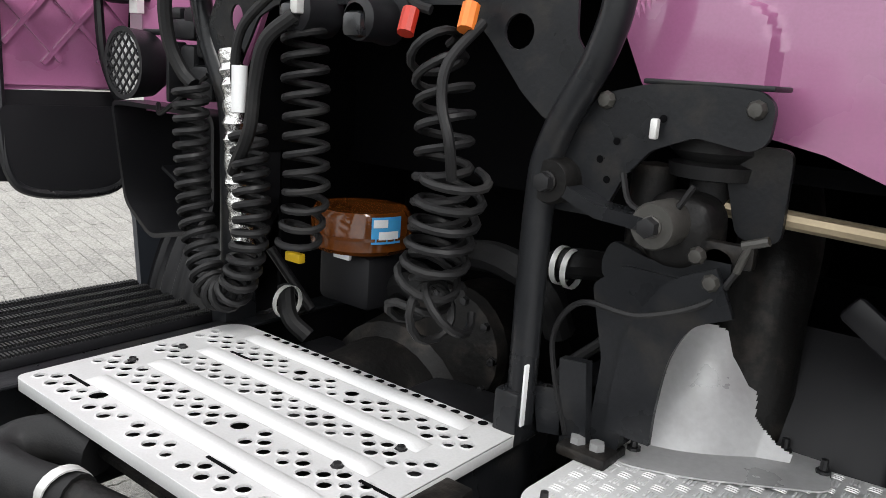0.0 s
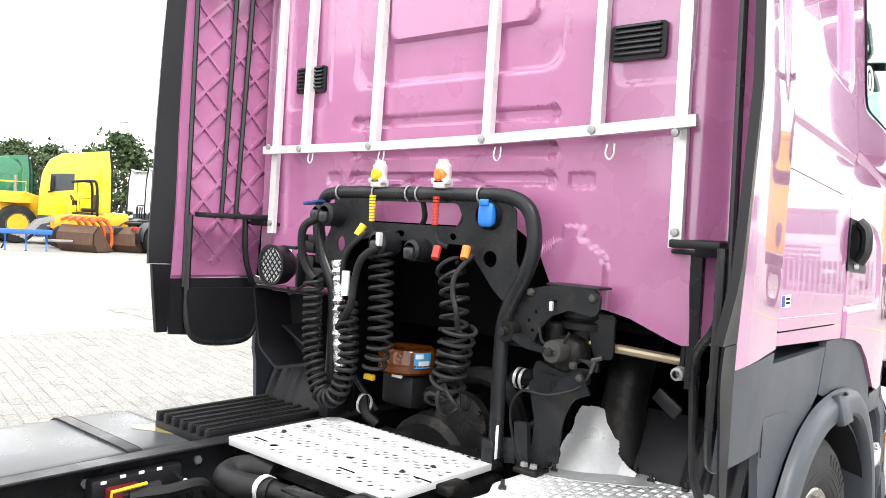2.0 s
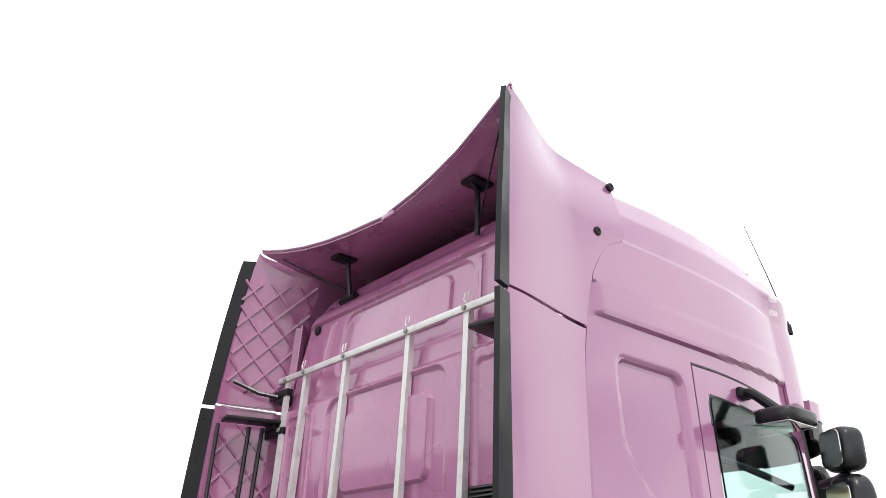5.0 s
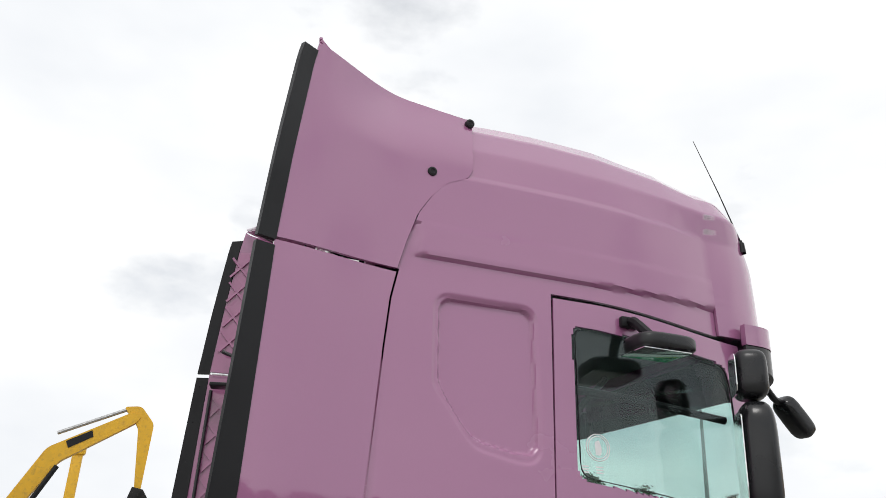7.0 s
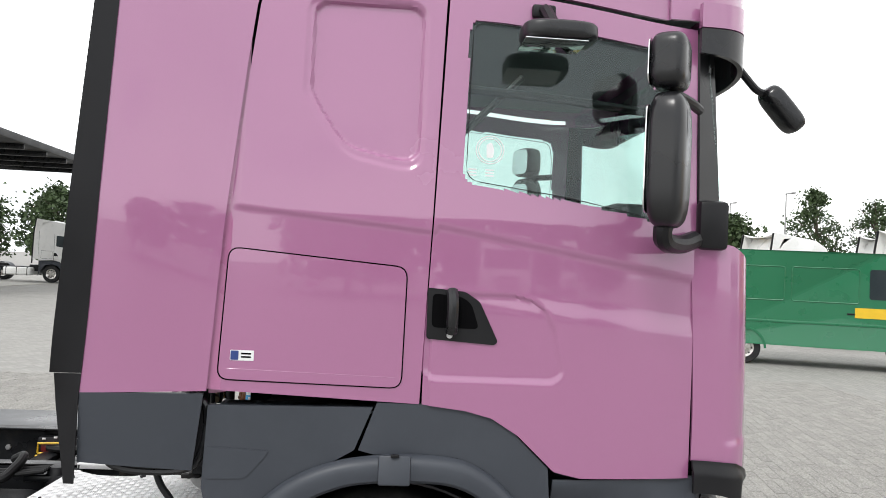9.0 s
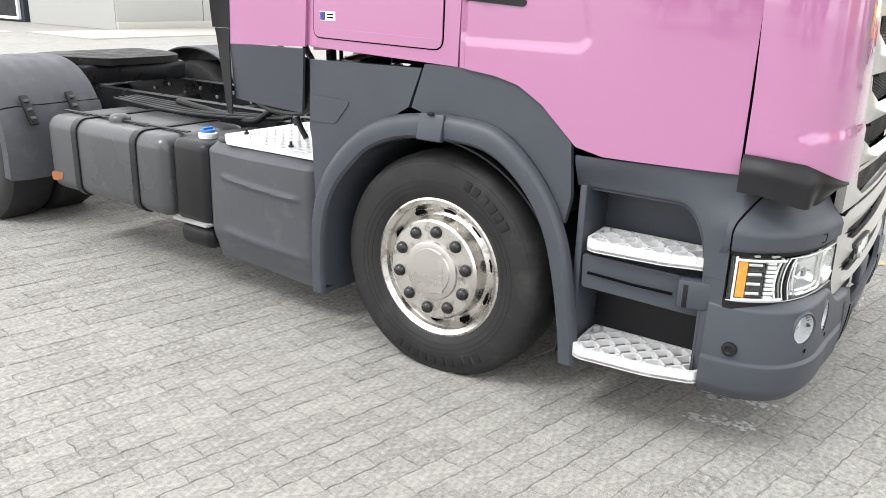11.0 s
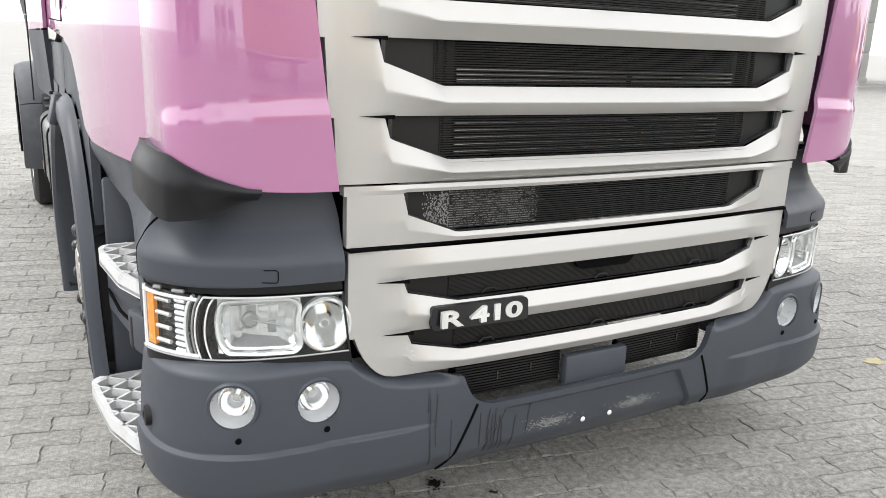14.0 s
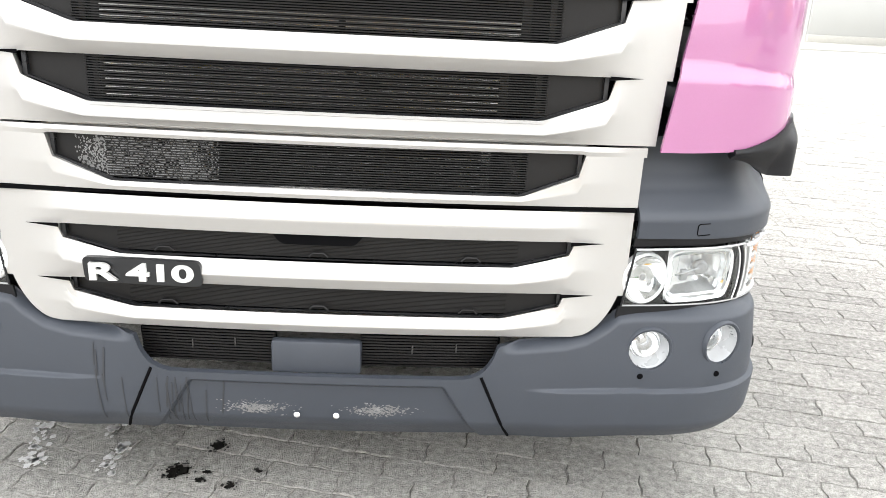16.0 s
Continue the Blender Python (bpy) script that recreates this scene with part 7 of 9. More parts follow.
for x, m1, m2 in ((-0.185, YELLOW, YELLOW), (0.128, ORANGE, RED)):
    part("coupling_base", box(x, -0.865, 1.782, 0.055, 0.05, 0.035, 0.008), ALU_BRIGHT, ga)
    part("coupling_head", lathe([(1.795, 0.018), (1.80, 0.028), (1.845, 0.028), (1.855, 0.02), (1.865, 0.02), (1.868, 0.0)], 18, (x, -0.865, 0), "z"), ALU_BRIGHT, ga)
    part("coupling_cap", lathe([(-0.030, 0.0), (-0.030, 0.016), (-0.022, 0.024), (0.0, 0.026)], 18, (x, -0.868, 1.812), "y"), m1, ga, "yellow coupling cap" if m1 is YELLOW else "orange coupling cap")
    part("coupling_wings", box(x, -0.875, 1.79, 0.075, 0.03, 0.022, 0.006), ALU_BRIGHT, ga)
    sl = bmesh.new()
    for k in range(9):
        lathe([(1.735 - 0.011 * k, 0.0), (1.735 - 0.011 * k, 0.0125 - 0.0002 * k), (1.726 - 0.011 * k, 0.0125 - 0.0002 * k), (1.726 - 0.011 * k, 0.0)], 10, (x + 0.004, -0.90, 0), "z", bm=sl)
    part("hose_sleeve", sl, m2, ga, kind="stuff")
    part("feed_hose", tube(curve_points([(x + 0.004, -0.90, 1.64), (x + 0.008, -0.895, 1.60), (x + 0.02, -0.89, 1.575), (x + 0.05, -0.88, 1.565)], 5), 0.009, 8), RUBBER, ga)
part("blue_socket", rounded_body(0.345, -0.885, 1.680, 0.062, 0.04, 0.082, 0.6), BLUE, ga, "blue socket cover")
part("blue_flap", box(0.345, -0.905, 1.720, 0.036, 0.012, 0.022, 0.004), BLUE, ga)
part("socket_ring", lathe([(-0.02, 0.046), (-0.005, 0.05), (0.03, 0.048)], 20, (0.345, -0.87, 1.680), "y"), BLACK, ga)
part("blue_lid", box(-0.52, -0.89, 1.70, 0.09, 0.05, 0.012, 0.004, rot=(0, -8, 0)), LABEL_B, ga)
for x, z, n in ((-0.40, 1.655, 0.045), (-0.45, 1.66, 0.03), (-0.11, 1.56, 0.045), (0.06, 1.545, 0.038)):
    part("power_socket", lathe([(-0.07, n * 0.7), (-0.06, n), (-0.02, n), (0.0, n * 1.1), (0.02, n * 1.1)], 16, (x, -0.875, z), "y"), BLACK, ga)
    part("socket_body", box(x, -0.93, z - 0.01, 0.05, 0.05, 0.045, 0.012), BLACK_SATIN, ga)
part("chrome_clip", box(-0.085, -0.95, 1.575, 0.02, 0.02, 0.05, 0.004), ALU_BRIGHT, ga)
for pts, r in (([(-0.47, -0.93, 1.645), (-0.535, -0.96, 1.60), (-0.55, -0.95, 1.50), (-0.53, -0.93, 1.43), (-0.50, -0.92, 1.40)], 0.016), ([(-0.13, -0.95, 1.55), (-0.19, -0.97, 1.50), (-0.22, -0.97, 1.42), (-0.235, -0.97, 1.33), (-0.30, -0.95, 1.26), (-0.34, -0.93, 1.23)], 0.014), ([(-0.22, -0.92, 1.60), (-0.29, -0.95, 1.52), (-0.31, -0.95, 1.42), (-0.29, -0.94, 1.36)], 0.010), ([(0.285, -0.90, 1.545), (0.268, -0.96, 1.48), (0.272, -0.975, 1.42), (0.300, -0.985, 1.36), (0.298, -0.97, 1.30)], 0.009), ([(-0.02, -0.845, 1.725), (0.0, -0.83, 1.66), (-0.06, -0.82, 1.62), (-0.10, -0.82, 1.62)], 0.010), ([(0.20, -0.845, 1.72), (0.18, -0.83, 1.66), (0.15, -0.83, 1.62)], 0.010)):
    part("supply_hose", tube(curve_points([(p[0] + (0.04 if p[0] < 0 else 0.02), p[1], p[2]) for p in pts], 6), r, 10), RUBBER, ga)
for x, z, mt in ((-0.215, 1.605, YELLOW), (0.283, 1.553, ORANGE), (0.155, 1.545, RED)):
    part("hose_nipple", tube([(x, -0.905, z + 0.018), (x - 0.012 * (1 if x < 0 else -0.6), -0.925, z - 0.022)], 0.015, 10), mt, ga)
part("white_tag", lathe([(-0.045, 0.0155), (0.045, 0.0155)], 12, (-0.228, -0.97, 1.405), "z"), LABEL_W, ga)
part("foil_wrap", tube(curve_points([(-0.355, -0.90, 1.48), (-0.335, -0.90, 1.36), (-0.328, -0.90, 1.22), (-0.318, -0.89, 1.06)], 8), [0.026 + 0.004 * math.sin(2.7 * k) for k in range(25)], 12), SILVER_WRAP, ga, "crinkled silver foil sleeve")


def coil(path, R, pitch, r, n=14):
    P = curve_points(path, 14)
    L = [0.0]
    for a, b in zip(P, P[1:]):
        L.append(L[-1] + (b - a).length)
    turns = L[-1] / pitch
    out = []
    total = int(turns * n)
    side = Vector((0, 1, 0))
    for i in range(total + 1):
        d = L[-1] * i / total
        k = max(j for j in range(len(L)) if L[j] <= d + 1e-9)
        k = min(k, len(P) - 2)
        t = (d - L[k]) / (L[k + 1] - L[k])
        p = P[k].lerp(P[k + 1], t)
        tan = (P[min(k + 2, len(P) - 1)] - P[max(k - 1, 0)]).normalized()
        s = (side - tan * side.dot(tan)).normalized()
        u = tan.cross(s)
        w = 2 * math.pi * i / n
        wob = 1 + 0.06 * noise.noise(Vector((d * 14, R * 50, 0)))
        out.append(p + (s * math.cos(w) + u * math.sin(w)) * R * wob)
    return tube(out, r, 7)


for path, R_, pitch, r in (
        ([(-0.50, -0.93, 1.40), (-0.495, -0.93, 1.20), (-0.45, -0.94, 1.05), (-0.385, -0.95, 0.965), (-0.31, -0.95, 0.985), (-0.275, -0.94, 1.10), (-0.285, -0.93, 1.22), (-0.30, -0.93, 1.33)], 0.033, 0.029, 0.0085),
        ([(-0.165, -0.90, 1.53), (-0.155, -0.90, 1.35), (-0.15, -0.90, 1.20), (-0.17, -0.90, 1.10)], 0.041, 0.037, 0.0075),
        ([(0.185, -0.91, 1.515), (0.225, -0.92, 1.45), (0.245, -0.93, 1.34), (0.242, -0.93, 1.21), (0.25, -0.93, 1.10)], 0.044, 0.042, 0.0075),
        ([(0.292, -0.95, 1.31), (0.270, -0.95, 1.22), (0.252, -0.95, 1.14), (0.222, -0.95, 1.085), (0.262, -0.95, 1.07), (0.295, -0.94, 1.09)], 0.052, 0.036, 0.0075)):
    part("coiled_hose", coil([(p[0] + (0.045 if p[0] < 0 else 0.022), p[1], p[2]) for p in path], R_, pitch, r), RUBBER, ga, "black coiled supply hose")

# round work lamp with a wire guard
wl_c = Vector((-0.735, -0.895, 1.433))
lamp = part("work_lamp", lathe([(0.07, 0.0), (0.07, 0.05), (0.03, 0.078), (-0.03, 0.084), (-0.036, 0.086), (-0.036, 0.074), (-0.026, 0.072)], 32, wl_c, "y"), BLACK, truck, "round black work lamp with a wire guard")
part("lamp_glass", lathe([(-0.030, 0.0), (-0.026, 0.072)], 28, wl_c, "y"), REFLECTOR, lamp)
gd = bmesh.new()
for sg in (1, -1):
    for k in range(-5, 6):
        c = k * 0.021
        pts = []
        for j in range(-12, 13):
            a = j * 0.0085
            x, z = (a + c * sg * 0 + c) / 1.414, (a - c) / 1.414 * sg
            if math.hypot(x, z) < 0.074:
                pts.append(wl_c + Vector((x, -0.036, z)))
        if len(pts) > 1:
            tube([pts[0], pts[-1]], 0, bm=gd, flat=(0.004, 0.004))
part("wire_guard", gd, BLACK, lamp, kind="stuff")
part("lamp_yoke", box(-0.70, -0.86, 1.51, 0.10, 0.02, 0.014, 0.004), BLACK, lamp)
part("lamp_yoke", box(-0.62, -0.86, 1.42, 0.014, 0.05, 0.14, 0.004), BLACK, lamp)
for x, z, w, h in ((-0.60, 1.52, 0.10, 0.05), (-0.56, 1.55, 0.07, 0.04), (-0.58, 1.45, 0.06, 0.07), (-0.54, 1.40, 0.12, 0.08), (-0.63, 1.555, 0.05, 0.03), (-0.52, 1.50, 0.05, 0.09)):
    part("valve_block", box(x, -0.83, z, w, 0.06, h, 0.012), BLACK, lamp)
part("lamp_cable", tube(curve_points([(-0.70, -0.86, 1.34), (-0.66, -0.88, 1.32), (-0.58, -0.88, 1.36), (-0.48, -0.87, 1.42)], 6), 0.006, 6), RUBBER, lamp)
part("small_sticker", slab([rounded(-0.86, 1.43, -0.835, 1.51, 0.003)], lambda a, b, d: Vector((a, -0.742 - d, b)), 0.001), LABEL_W, truck)

# black scoop and ribbed guard on the far side
SC = [(-0.98, 1.325), (-0.52, 1.325), (-0.52, 1.10), (-0.60, 1.03), (-0.80, 0.985), (-0.92, 1.06)]
scoop = part("lower_scoop", tube([(x, -0.73, z) for x, z in soften(SC, 0.03)], 0, closed=True, flat=(0.012, 0.20)), BLACK, truck)
part("scoop_back", slab([soften(SC, 0.03)], lambda a, b, d: Vector((a, -0.64 + d, b)), 0.01), BLACK, scoop)
part("scoop_fin", box(-0.70, -0.70, 1.09, 0.34, 0.12, 0.012, 0.003, rot=(0, 24, 0)), BLACK, scoop)

# cab suspension bracket by the near side of the opening
arch = [(0.425, 1.26), (0.435, 1.34), (0.458, 1.41), (0.50, 1.45), (0.57, 1.468), (0.66, 1.471), (0.735, 1.468), (0.755, 1.45), (0.752, 1.40), (0.73, 1.385), (0.65, 1.398), (0.585, 1.372), (0.545, 1.325), (0.515, 1.26)]
br = part("suspension_bracket", slab([soften(arch, 0.012)], lambda a, b, d: Vector((a, -0.84 + d, b)), 0.012), STEEL_BLACK, truck, "black steel cab suspension bracket")
part("bracket_flange", box(0.655, -0.80, 1.472, 0.19, 0.08, 0.008, 0.003), STEEL_BLACK, br)
part("bracket_back", slab([soften([(0.66, 1.39), (0.765, 1.39), (0.765, 1.25), (0.70, 1.25)], 0.02)], lambda a, b, d: Vector((a, -0.76 + d, b)), 0.012), STEEL_BLACK, br)
low = [(0.53, 1.225), (0.60, 1.205), (0.66, 1.21), (0.69, 1.245), (0.72, 1.235), (0.722, 1.18), (0.64, 1.165), (0.52, 1.16), (0.515, 1.19)]
part("bracket_lower", slab([soften(low, 0.015)], lambda a, b, d: Vector((a, -0.82 + d, b)), 0.014), STEEL_BLACK, br)
part("bracket_leg", slab([soften([(0.51, 1.15), (0.56, 1.19), (0.71, 1.185), (0.70, 1.168), (0.632, 1.12), (0.602, 1.05), (0.592, 0.97), (0.585, 0.88), (0.53, 0.88), (0.54, 1.03)], 0.012)], lambda a, b, d: Vector((a, -0.83 + d, b)), 0.05), STEEL_BLACK, br)
part("bracket_curve", tube(curve_points([(0.725, -0.84, 1.185), (0.66, -0.84, 1.15), (0.622, -0.84, 1.08), (0.608, -0.84, 0.99), (0.605, -0.84, 0.92)], 6), 0, flat=(0.010, 0.075)), STEEL_BLACK, br)
BUSH = material("worn_bush", (0.06, 0.058, 0.052), 0.5, 0.3, 120, 8, 0.2, 0.001)
arm = tube([(0.44, -0.855, 1.309), (0.53, -0.86, 1.275), (0.62, -0.86, 1.268)], 0, flat=(0.05, 0.02))
part("link_arm", arm, STEEL_BLACK, br)
for x, z, r in ((0.44, 1.309, 0.037), (0.62, 1.268, 0.036)):
    part("bush", lathe([(0.05, r), (-0.02, r), (-0.028, r * 0.9), (-0.028, r * 0.45), (-0.032, r * 0.45), (-0.036, r * 0.3), (-0.036, 0.0)], 24, (x, -0.855, z), "y"), GRIME if x < 0.5 else BUSH, br)
    part("bush_bolt", lathe([(-0.03, 0.016), (-0.048, 0.015), (-0.05, 0.0)], 6, (x, -0.855, z), "y"), NUT, br)
for x, z in ((0.506, 1.44), (0.731, 1.443), (0.677, 1.231), (0.703, 1.196)):
    part("bracket_bolt", lathe([(0.0, 0.014), (-0.006, 0.014), (-0.012, 0.010), (-0.014, 0.0)], 8, (x, -0.84, z), "y"), BUSH, br)
for x, z in ((0.53, 1.38), (0.505, 1.35), (0.60, 1.42), (0.52, 1.32)):
    part("bracket_hole", lathe([(-0.001, 0.0), (-0.001, 0.006)], 10, (x, -0.841, z), "y"), GAP, br)
part("hose_clip", box(0.594, -0.855, 1.405, 0.012, 0.012, 0.03, 0.003), ALU_BRIGHT, br)
bl = bmesh.new()
lathe([(1.26, 0.03), (1.33, 0.032), (1.335, 0.065), (1.355, 0.068), (1.36, 0.05), (1.375, 0.068), (1.395, 0.065), (1.40, 0.0)], 24, (0.645, -0.74, 0), "z", bm=bl)
part("air_bellows", bl, RUBBER, br)
part("damper", lathe([(1.20, 0.035), (1.345, 0.035), (1.35, 0.0)], 16, (0.56, -0.76, 0), "z"), GRIME, br)
part("hub_casting", rounded_body(0.63, -0.78, 1.25, 0.12, 0.10, 0.13, 0.8), GRIME, br)
part("valve", tube([(0.735, -0.83, 1.255), (0.755, -0.83, 1.262), (0.77, -0.83, 1.268)], 0.007, 8), BUSH, br)
part("valve_stem", tube([(0.745, -0.83, 1.255), (0.738, -0.83, 1.235), (0.732, -0.83, 1.215)], 0.006, 8), BUSH, br)
part("valve_arm", box(0.70, -0.81, 1.235, 0.10, 0.02, 0.035, 0.006), GRIME, br)
for pts in ([(0.732, -0.83, 1.215), (0.70, -0.845, 1.165), (0.62, -0.89, 1.135), (0.52, -0.88, 1.13), (0.46, -0.85, 1.06), (0.47, -0.85, 0.98), (0.50, -0.85, 0.89)], [(0.55, -0.85, 1.335), (0.575, -0.86, 1.29), (0.63, -0.85, 1.285), (0.66, -0.845, 1.33)]):
    part("thin_hose", tube(curve_points(pts, 6), 0.005, 6), RUBBER, br)
for x0, z0, x1, z1 in ((0.455, 0.96, 0.47, 0.88), (0.50, 1.02, 0.515, 0.87)):
    part("foot_bracket", tube([(x0, -0.84, z0), (x1, -0.84, z1)], 0, flat=(0.05, 0.02)), STEEL_BLACK, br)
part("foot_block", box(0.545, -0.84, 0.875, 0.09, 0.08, 0.02, 0.006), GRIME, br)
for x in (0.525, 0.56):
    part("foot_bolt", lathe([(0.0, 0.014), (0.012, 0.013), (0.014, 0.0)], 6, (x, -0.85, 0.885), "z"), SHIELD, br)

# between the rails behind the walkway
el = part("elbow_hose", tube(curve_points([(-0.11, -1.335, 0.80), (-0.19, -1.36, 0.805), (-0.235, -1.41, 0.797), (-0.215, -1.458, 0.785), (-0.13, -1.455, 0.782), (-0.02, -1.42, 0.782)], 8), 0.042, 14), RUBBER, truck, "thick black rubber elbow hose")
part("elbow_clamp", tube([(-0.045, -1.428 + 0.045 * math.cos(k * math.pi / 10), 0.784 + 0.045 * math.sin(k * math.pi / 10)) for k in range(20)], 0, closed=True, flat=(0.022, 0.003)), ALU_BRIGHT, el)
part("metal_pipe", rod((-0.03, -1.423, 0.783), (0.20, -1.37, 0.77), 0.035, 14), GRIME, el)
part("pipe_bracket", box(0.17, -1.46, 0.835, 0.14, 0.05, 0.008, 0.002), STEEL_BLACK, el)
part("pipe_claw", box(0.20, -1.50, 0.79, 0.05, 0.05, 0.09, 0.012, rot=(0, 20, 10)), SHIELD, el)
for x, y in ((0.25, -1.47), (0.29, -1.455), (0.32, -1.43)):
    part("pipe_clip", lathe([(-0.008, 0.03), (-0.008, 0.034), (0.008, 0.034), (0.008, 0.03)], 16, (x, y, 0.745)), ALU_BRIGHT, el)
DARK_RED = material("dark_red_plug", (0.16, 0.012, 0.012), 0.4, 0, 200, 9, 0.08, 0.0)
ec = part("connector_box", box(-0.35, -1.695, 0.715, 0.05, 0.30, 0.22, 0.012), BLACK, truck, "black connector panel with coloured plugs")
for y, z, m2 in ((-1.755, 0.778, DARK_RED), (-1.765, 0.712, BLACK)):
    part("plug", box(-0.30, y, z, 0.06, 0.10, 0.044, 0.008), m2, ec)
    part("plug_body", rod((-0.285, y - 0.02, z), (-0.275, y + 0.10, z + 0.006), 0.021, 12), BLACK, ec)
    part("plug_lever", tube([(-0.265, y - 0.06, z - 0.026), (-0.262, y - 0.06, z + 0.026), (-0.262, y + 0.05, z + 0.03)], 0.006, 6), YELLOW, ec)
    part("plug_lever", tube([(-0.265, y - 0.06, z - 0.026), (-0.262, y + 0.03, z - 0.028)], 0.006, 6), YELLOW, ec)
    part("plug_cable", tube(curve_points([(-0.27, y + 0.0, z), (-0.23, y + 0.10, z + 0.004), (-0.21, y + 0.20, z + 0.01), (-0.24, y + 0.26, z - 0.05)], 6), 0.020, 8), RUBBER, ec)
for k in range(8):
    part("loom_wire", tube(curve_points([(-0.29, -1.60 + 0.006 * k, 0.815 - 0.006 * k), (-0.275, -1.565 + 0.004 * k, 0.76), (-0.27, -1.57, 0.69 - 0.006 * k), (-0.27, -1.68, 0.625)], 6), 0.006, 6), RUBBER, ec)
for y, z in ((-1.575, 0.79), (-1.565, 0.72), (-1.60, 0.66), (-1.65, 0.635)):
    part("loom_tie", box(-0.262, y, z, 0.008, 0.012, 0.010, 0.002), LABEL_W, ec)
for y, z in ((-1.81, 0.815), (-1.75, 0.823), (-1.69, 0.823), (-1.63, 0.823), (-1.825, 0.72)):
    part("panel_clip", box(-0.323, y, z, 0.006, 0.018, 0.010, 0.002), LABEL_W, ec)
for x, y, z, m2 in ((0.20, -1.62, 0.70, YELLOW), (0.25, -1.66, 0.69, ALU_BRIGHT), (0.29, -1.60, 0.70, YELLOW), (0.16, -1.68, 0.68, BLACK), (0.31, -1.70, 0.68, BLACK)):
    part("valve_port", rod((x, y, z), (x + 0.05, y + 0.03, z + 0.01), 0.017, 10), m2, el)
part("valve_body", box(0.25, -1.64, 0.65, 0.20, 0.16, 0.08, 0.02), GRIME, el)
for k in range(6):
    part("air_line", tube(curve_points([(0.34 - 0.03 * k, -1.45 - 0.02 * k, 0.72), (0.30 - 0.04 * k, -1.7, 0.69), (0.28 - 0.05 * k, -2.1, 0.70), (0.30 - 0.05 * k, -2.8, 0.72)], 6), 0.008, 6), RUBBER, el)
# fittings on the near rail
part("rail_bracket", box(0.44, -1.12, 0.855, 0.08, 0.10, 0.03, 0.006), GRIME, truck)
part("rail_bracket", box(0.47, -1.45, 0.84, 0.16, 0.20, 0.03, 0.01), STEEL_BLACK, truck)
part("rail_mount", lathe([(0.80, 0.05), (0.84, 0.055), (0.87, 0.04), (0.885, 0.035), (0.89, 0.0)], 18, (0.50, -1.42, 0), "z"), BLACK, truck)
part("rail_hose", tube(curve_points([(0.46, -1.62, 0.90), (0.52, -1.56, 0.93), (0.60, -1.56, 0.90), (0.66, -1.62, 0.86), (0.62, -1.9, 0.86), (0.55, -2.4, 0.88)], 8), 0.02, 10), RUBBER, truck)
for k in range(5):
    part("rail_hose", tube(curve_points([(0.50 + 0.02 * k, -1.45, 0.88), (0.56 + 0.03 * k, -1.75, 0.865 + 0.01 * (k % 2)), (0.52 + 0.05 * k, -2.2, 0.855), (0.50 + 0.04 * k, -2.9, 0.86)], 8), 0.010, 8), RUBBER, truck)


# ---- other vehicles in the yard ----
def loft_side(profile, width, bevel):
    """A body from its side outline (y, z), with rounded edges."""
    b = slab([profile], lambda a, c, d: Vector((-width / 2 + d, a, c)), width)
    bmesh.ops.dissolve_limit(b, angle_limit=0.02, verts=b.verts[:], edges=b.edges[:])
    if bevel:
        bmesh.ops.bevel(b, geom=[e for e in b.edges if abs(e.verts[0].co.x - e.verts[1].co.x) < 1e-4], offset=bevel, segments=2, profile=0.5, affect="EDGES", clamp_overlap=True)
    return b


FARGLASS = material("far_window_glass", (0.03, 0.04, 0.045), 0.08, 0.0, 30, 2, 0.1, 0.0)
TAIL_RED = material("tail_lamp_red", (0.5, 0.02, 0.02), 0.3, 0, 100, 9, 0.1, 0.0)
YPAINT = material("yellow_truck_paint", (0.80, 0.58, 0.02), 0.3, 0, 200, 2, 0.05, 0.0, coat=0.6)
GPAINT = material("green_paint", (0.006, 0.15, 0.062), 0.35, 0, 200, 2, 0.06, 0.0, coat=0.5)
RPAINT = material("red_paint", (0.40, 0.02, 0.02), 0.35, 0, 200, 2, 0.06, 0.0, coat=0.5)
MACHINE = material("machine_yellow", (0.75, 0.42, 0.02), 0.5, 0, 60, 3, 0.12, 0.0, spots=(0.35, 0.2, 0.05), spot_scale=5, spot_amount=0.5)
RUSTY = material("rusty_steel", (0.10, 0.055, 0.035), 0.75, 0.2, 40, 4, 0.3, 0.002, spots=(0.16, 0.09, 0.05), spot_scale=6, spot_amount=0.6)
ORANGE_STEEL = material("orange_painted_steel", (0.70, 0.14, 0.03), 0.5, 0, 60, 4, 0.15, 0.0, spots=(0.2, 0.1, 0.06), spot_scale=8, spot_amount=0.5)
BLUE_STEEL = material("blue_painted_steel", (0.03, 0.13, 0.42), 0.5, 0, 60, 4, 0.15, 0.0)


def far_wheel(t, x, y, r=0.5, w=0.30, sx=1, owner=None):
    tyre = part("wheel", lathe([(-w / 2, r * 0.6), (-w / 2, r * 0.93), (-w * 0.35, r), (w * 0.35, r), (w / 2, r * 0.93), (w / 2, r * 0.6)], 28, (x, y, r)), TYRE, t)
    part("rim", lathe([(-w * 0.4, r * 0.0), (-w * 0.42, r * 0.5), (-w * 0.45, r * 0.6), (w * 0.45, r * 0.6), (w * 0.42, r * 0.5), (w * 0.30, r * 0.42), (w * 0.34, r * 0.2), (w * 0.40, 0.0)], 24, (x, y, r)), RIM, tyre)
    for k in range(8):
        a = 2 * math.pi * k / 8
        part("rim_hole", lathe([(0, 0.0), (0.002, r * 0.065)], 10, (x + sx * w * 0.39, y + r * 0.47 * math.cos(a), r + r * 0.47 * math.sin(a))), GAP, tyre)
    return tyre


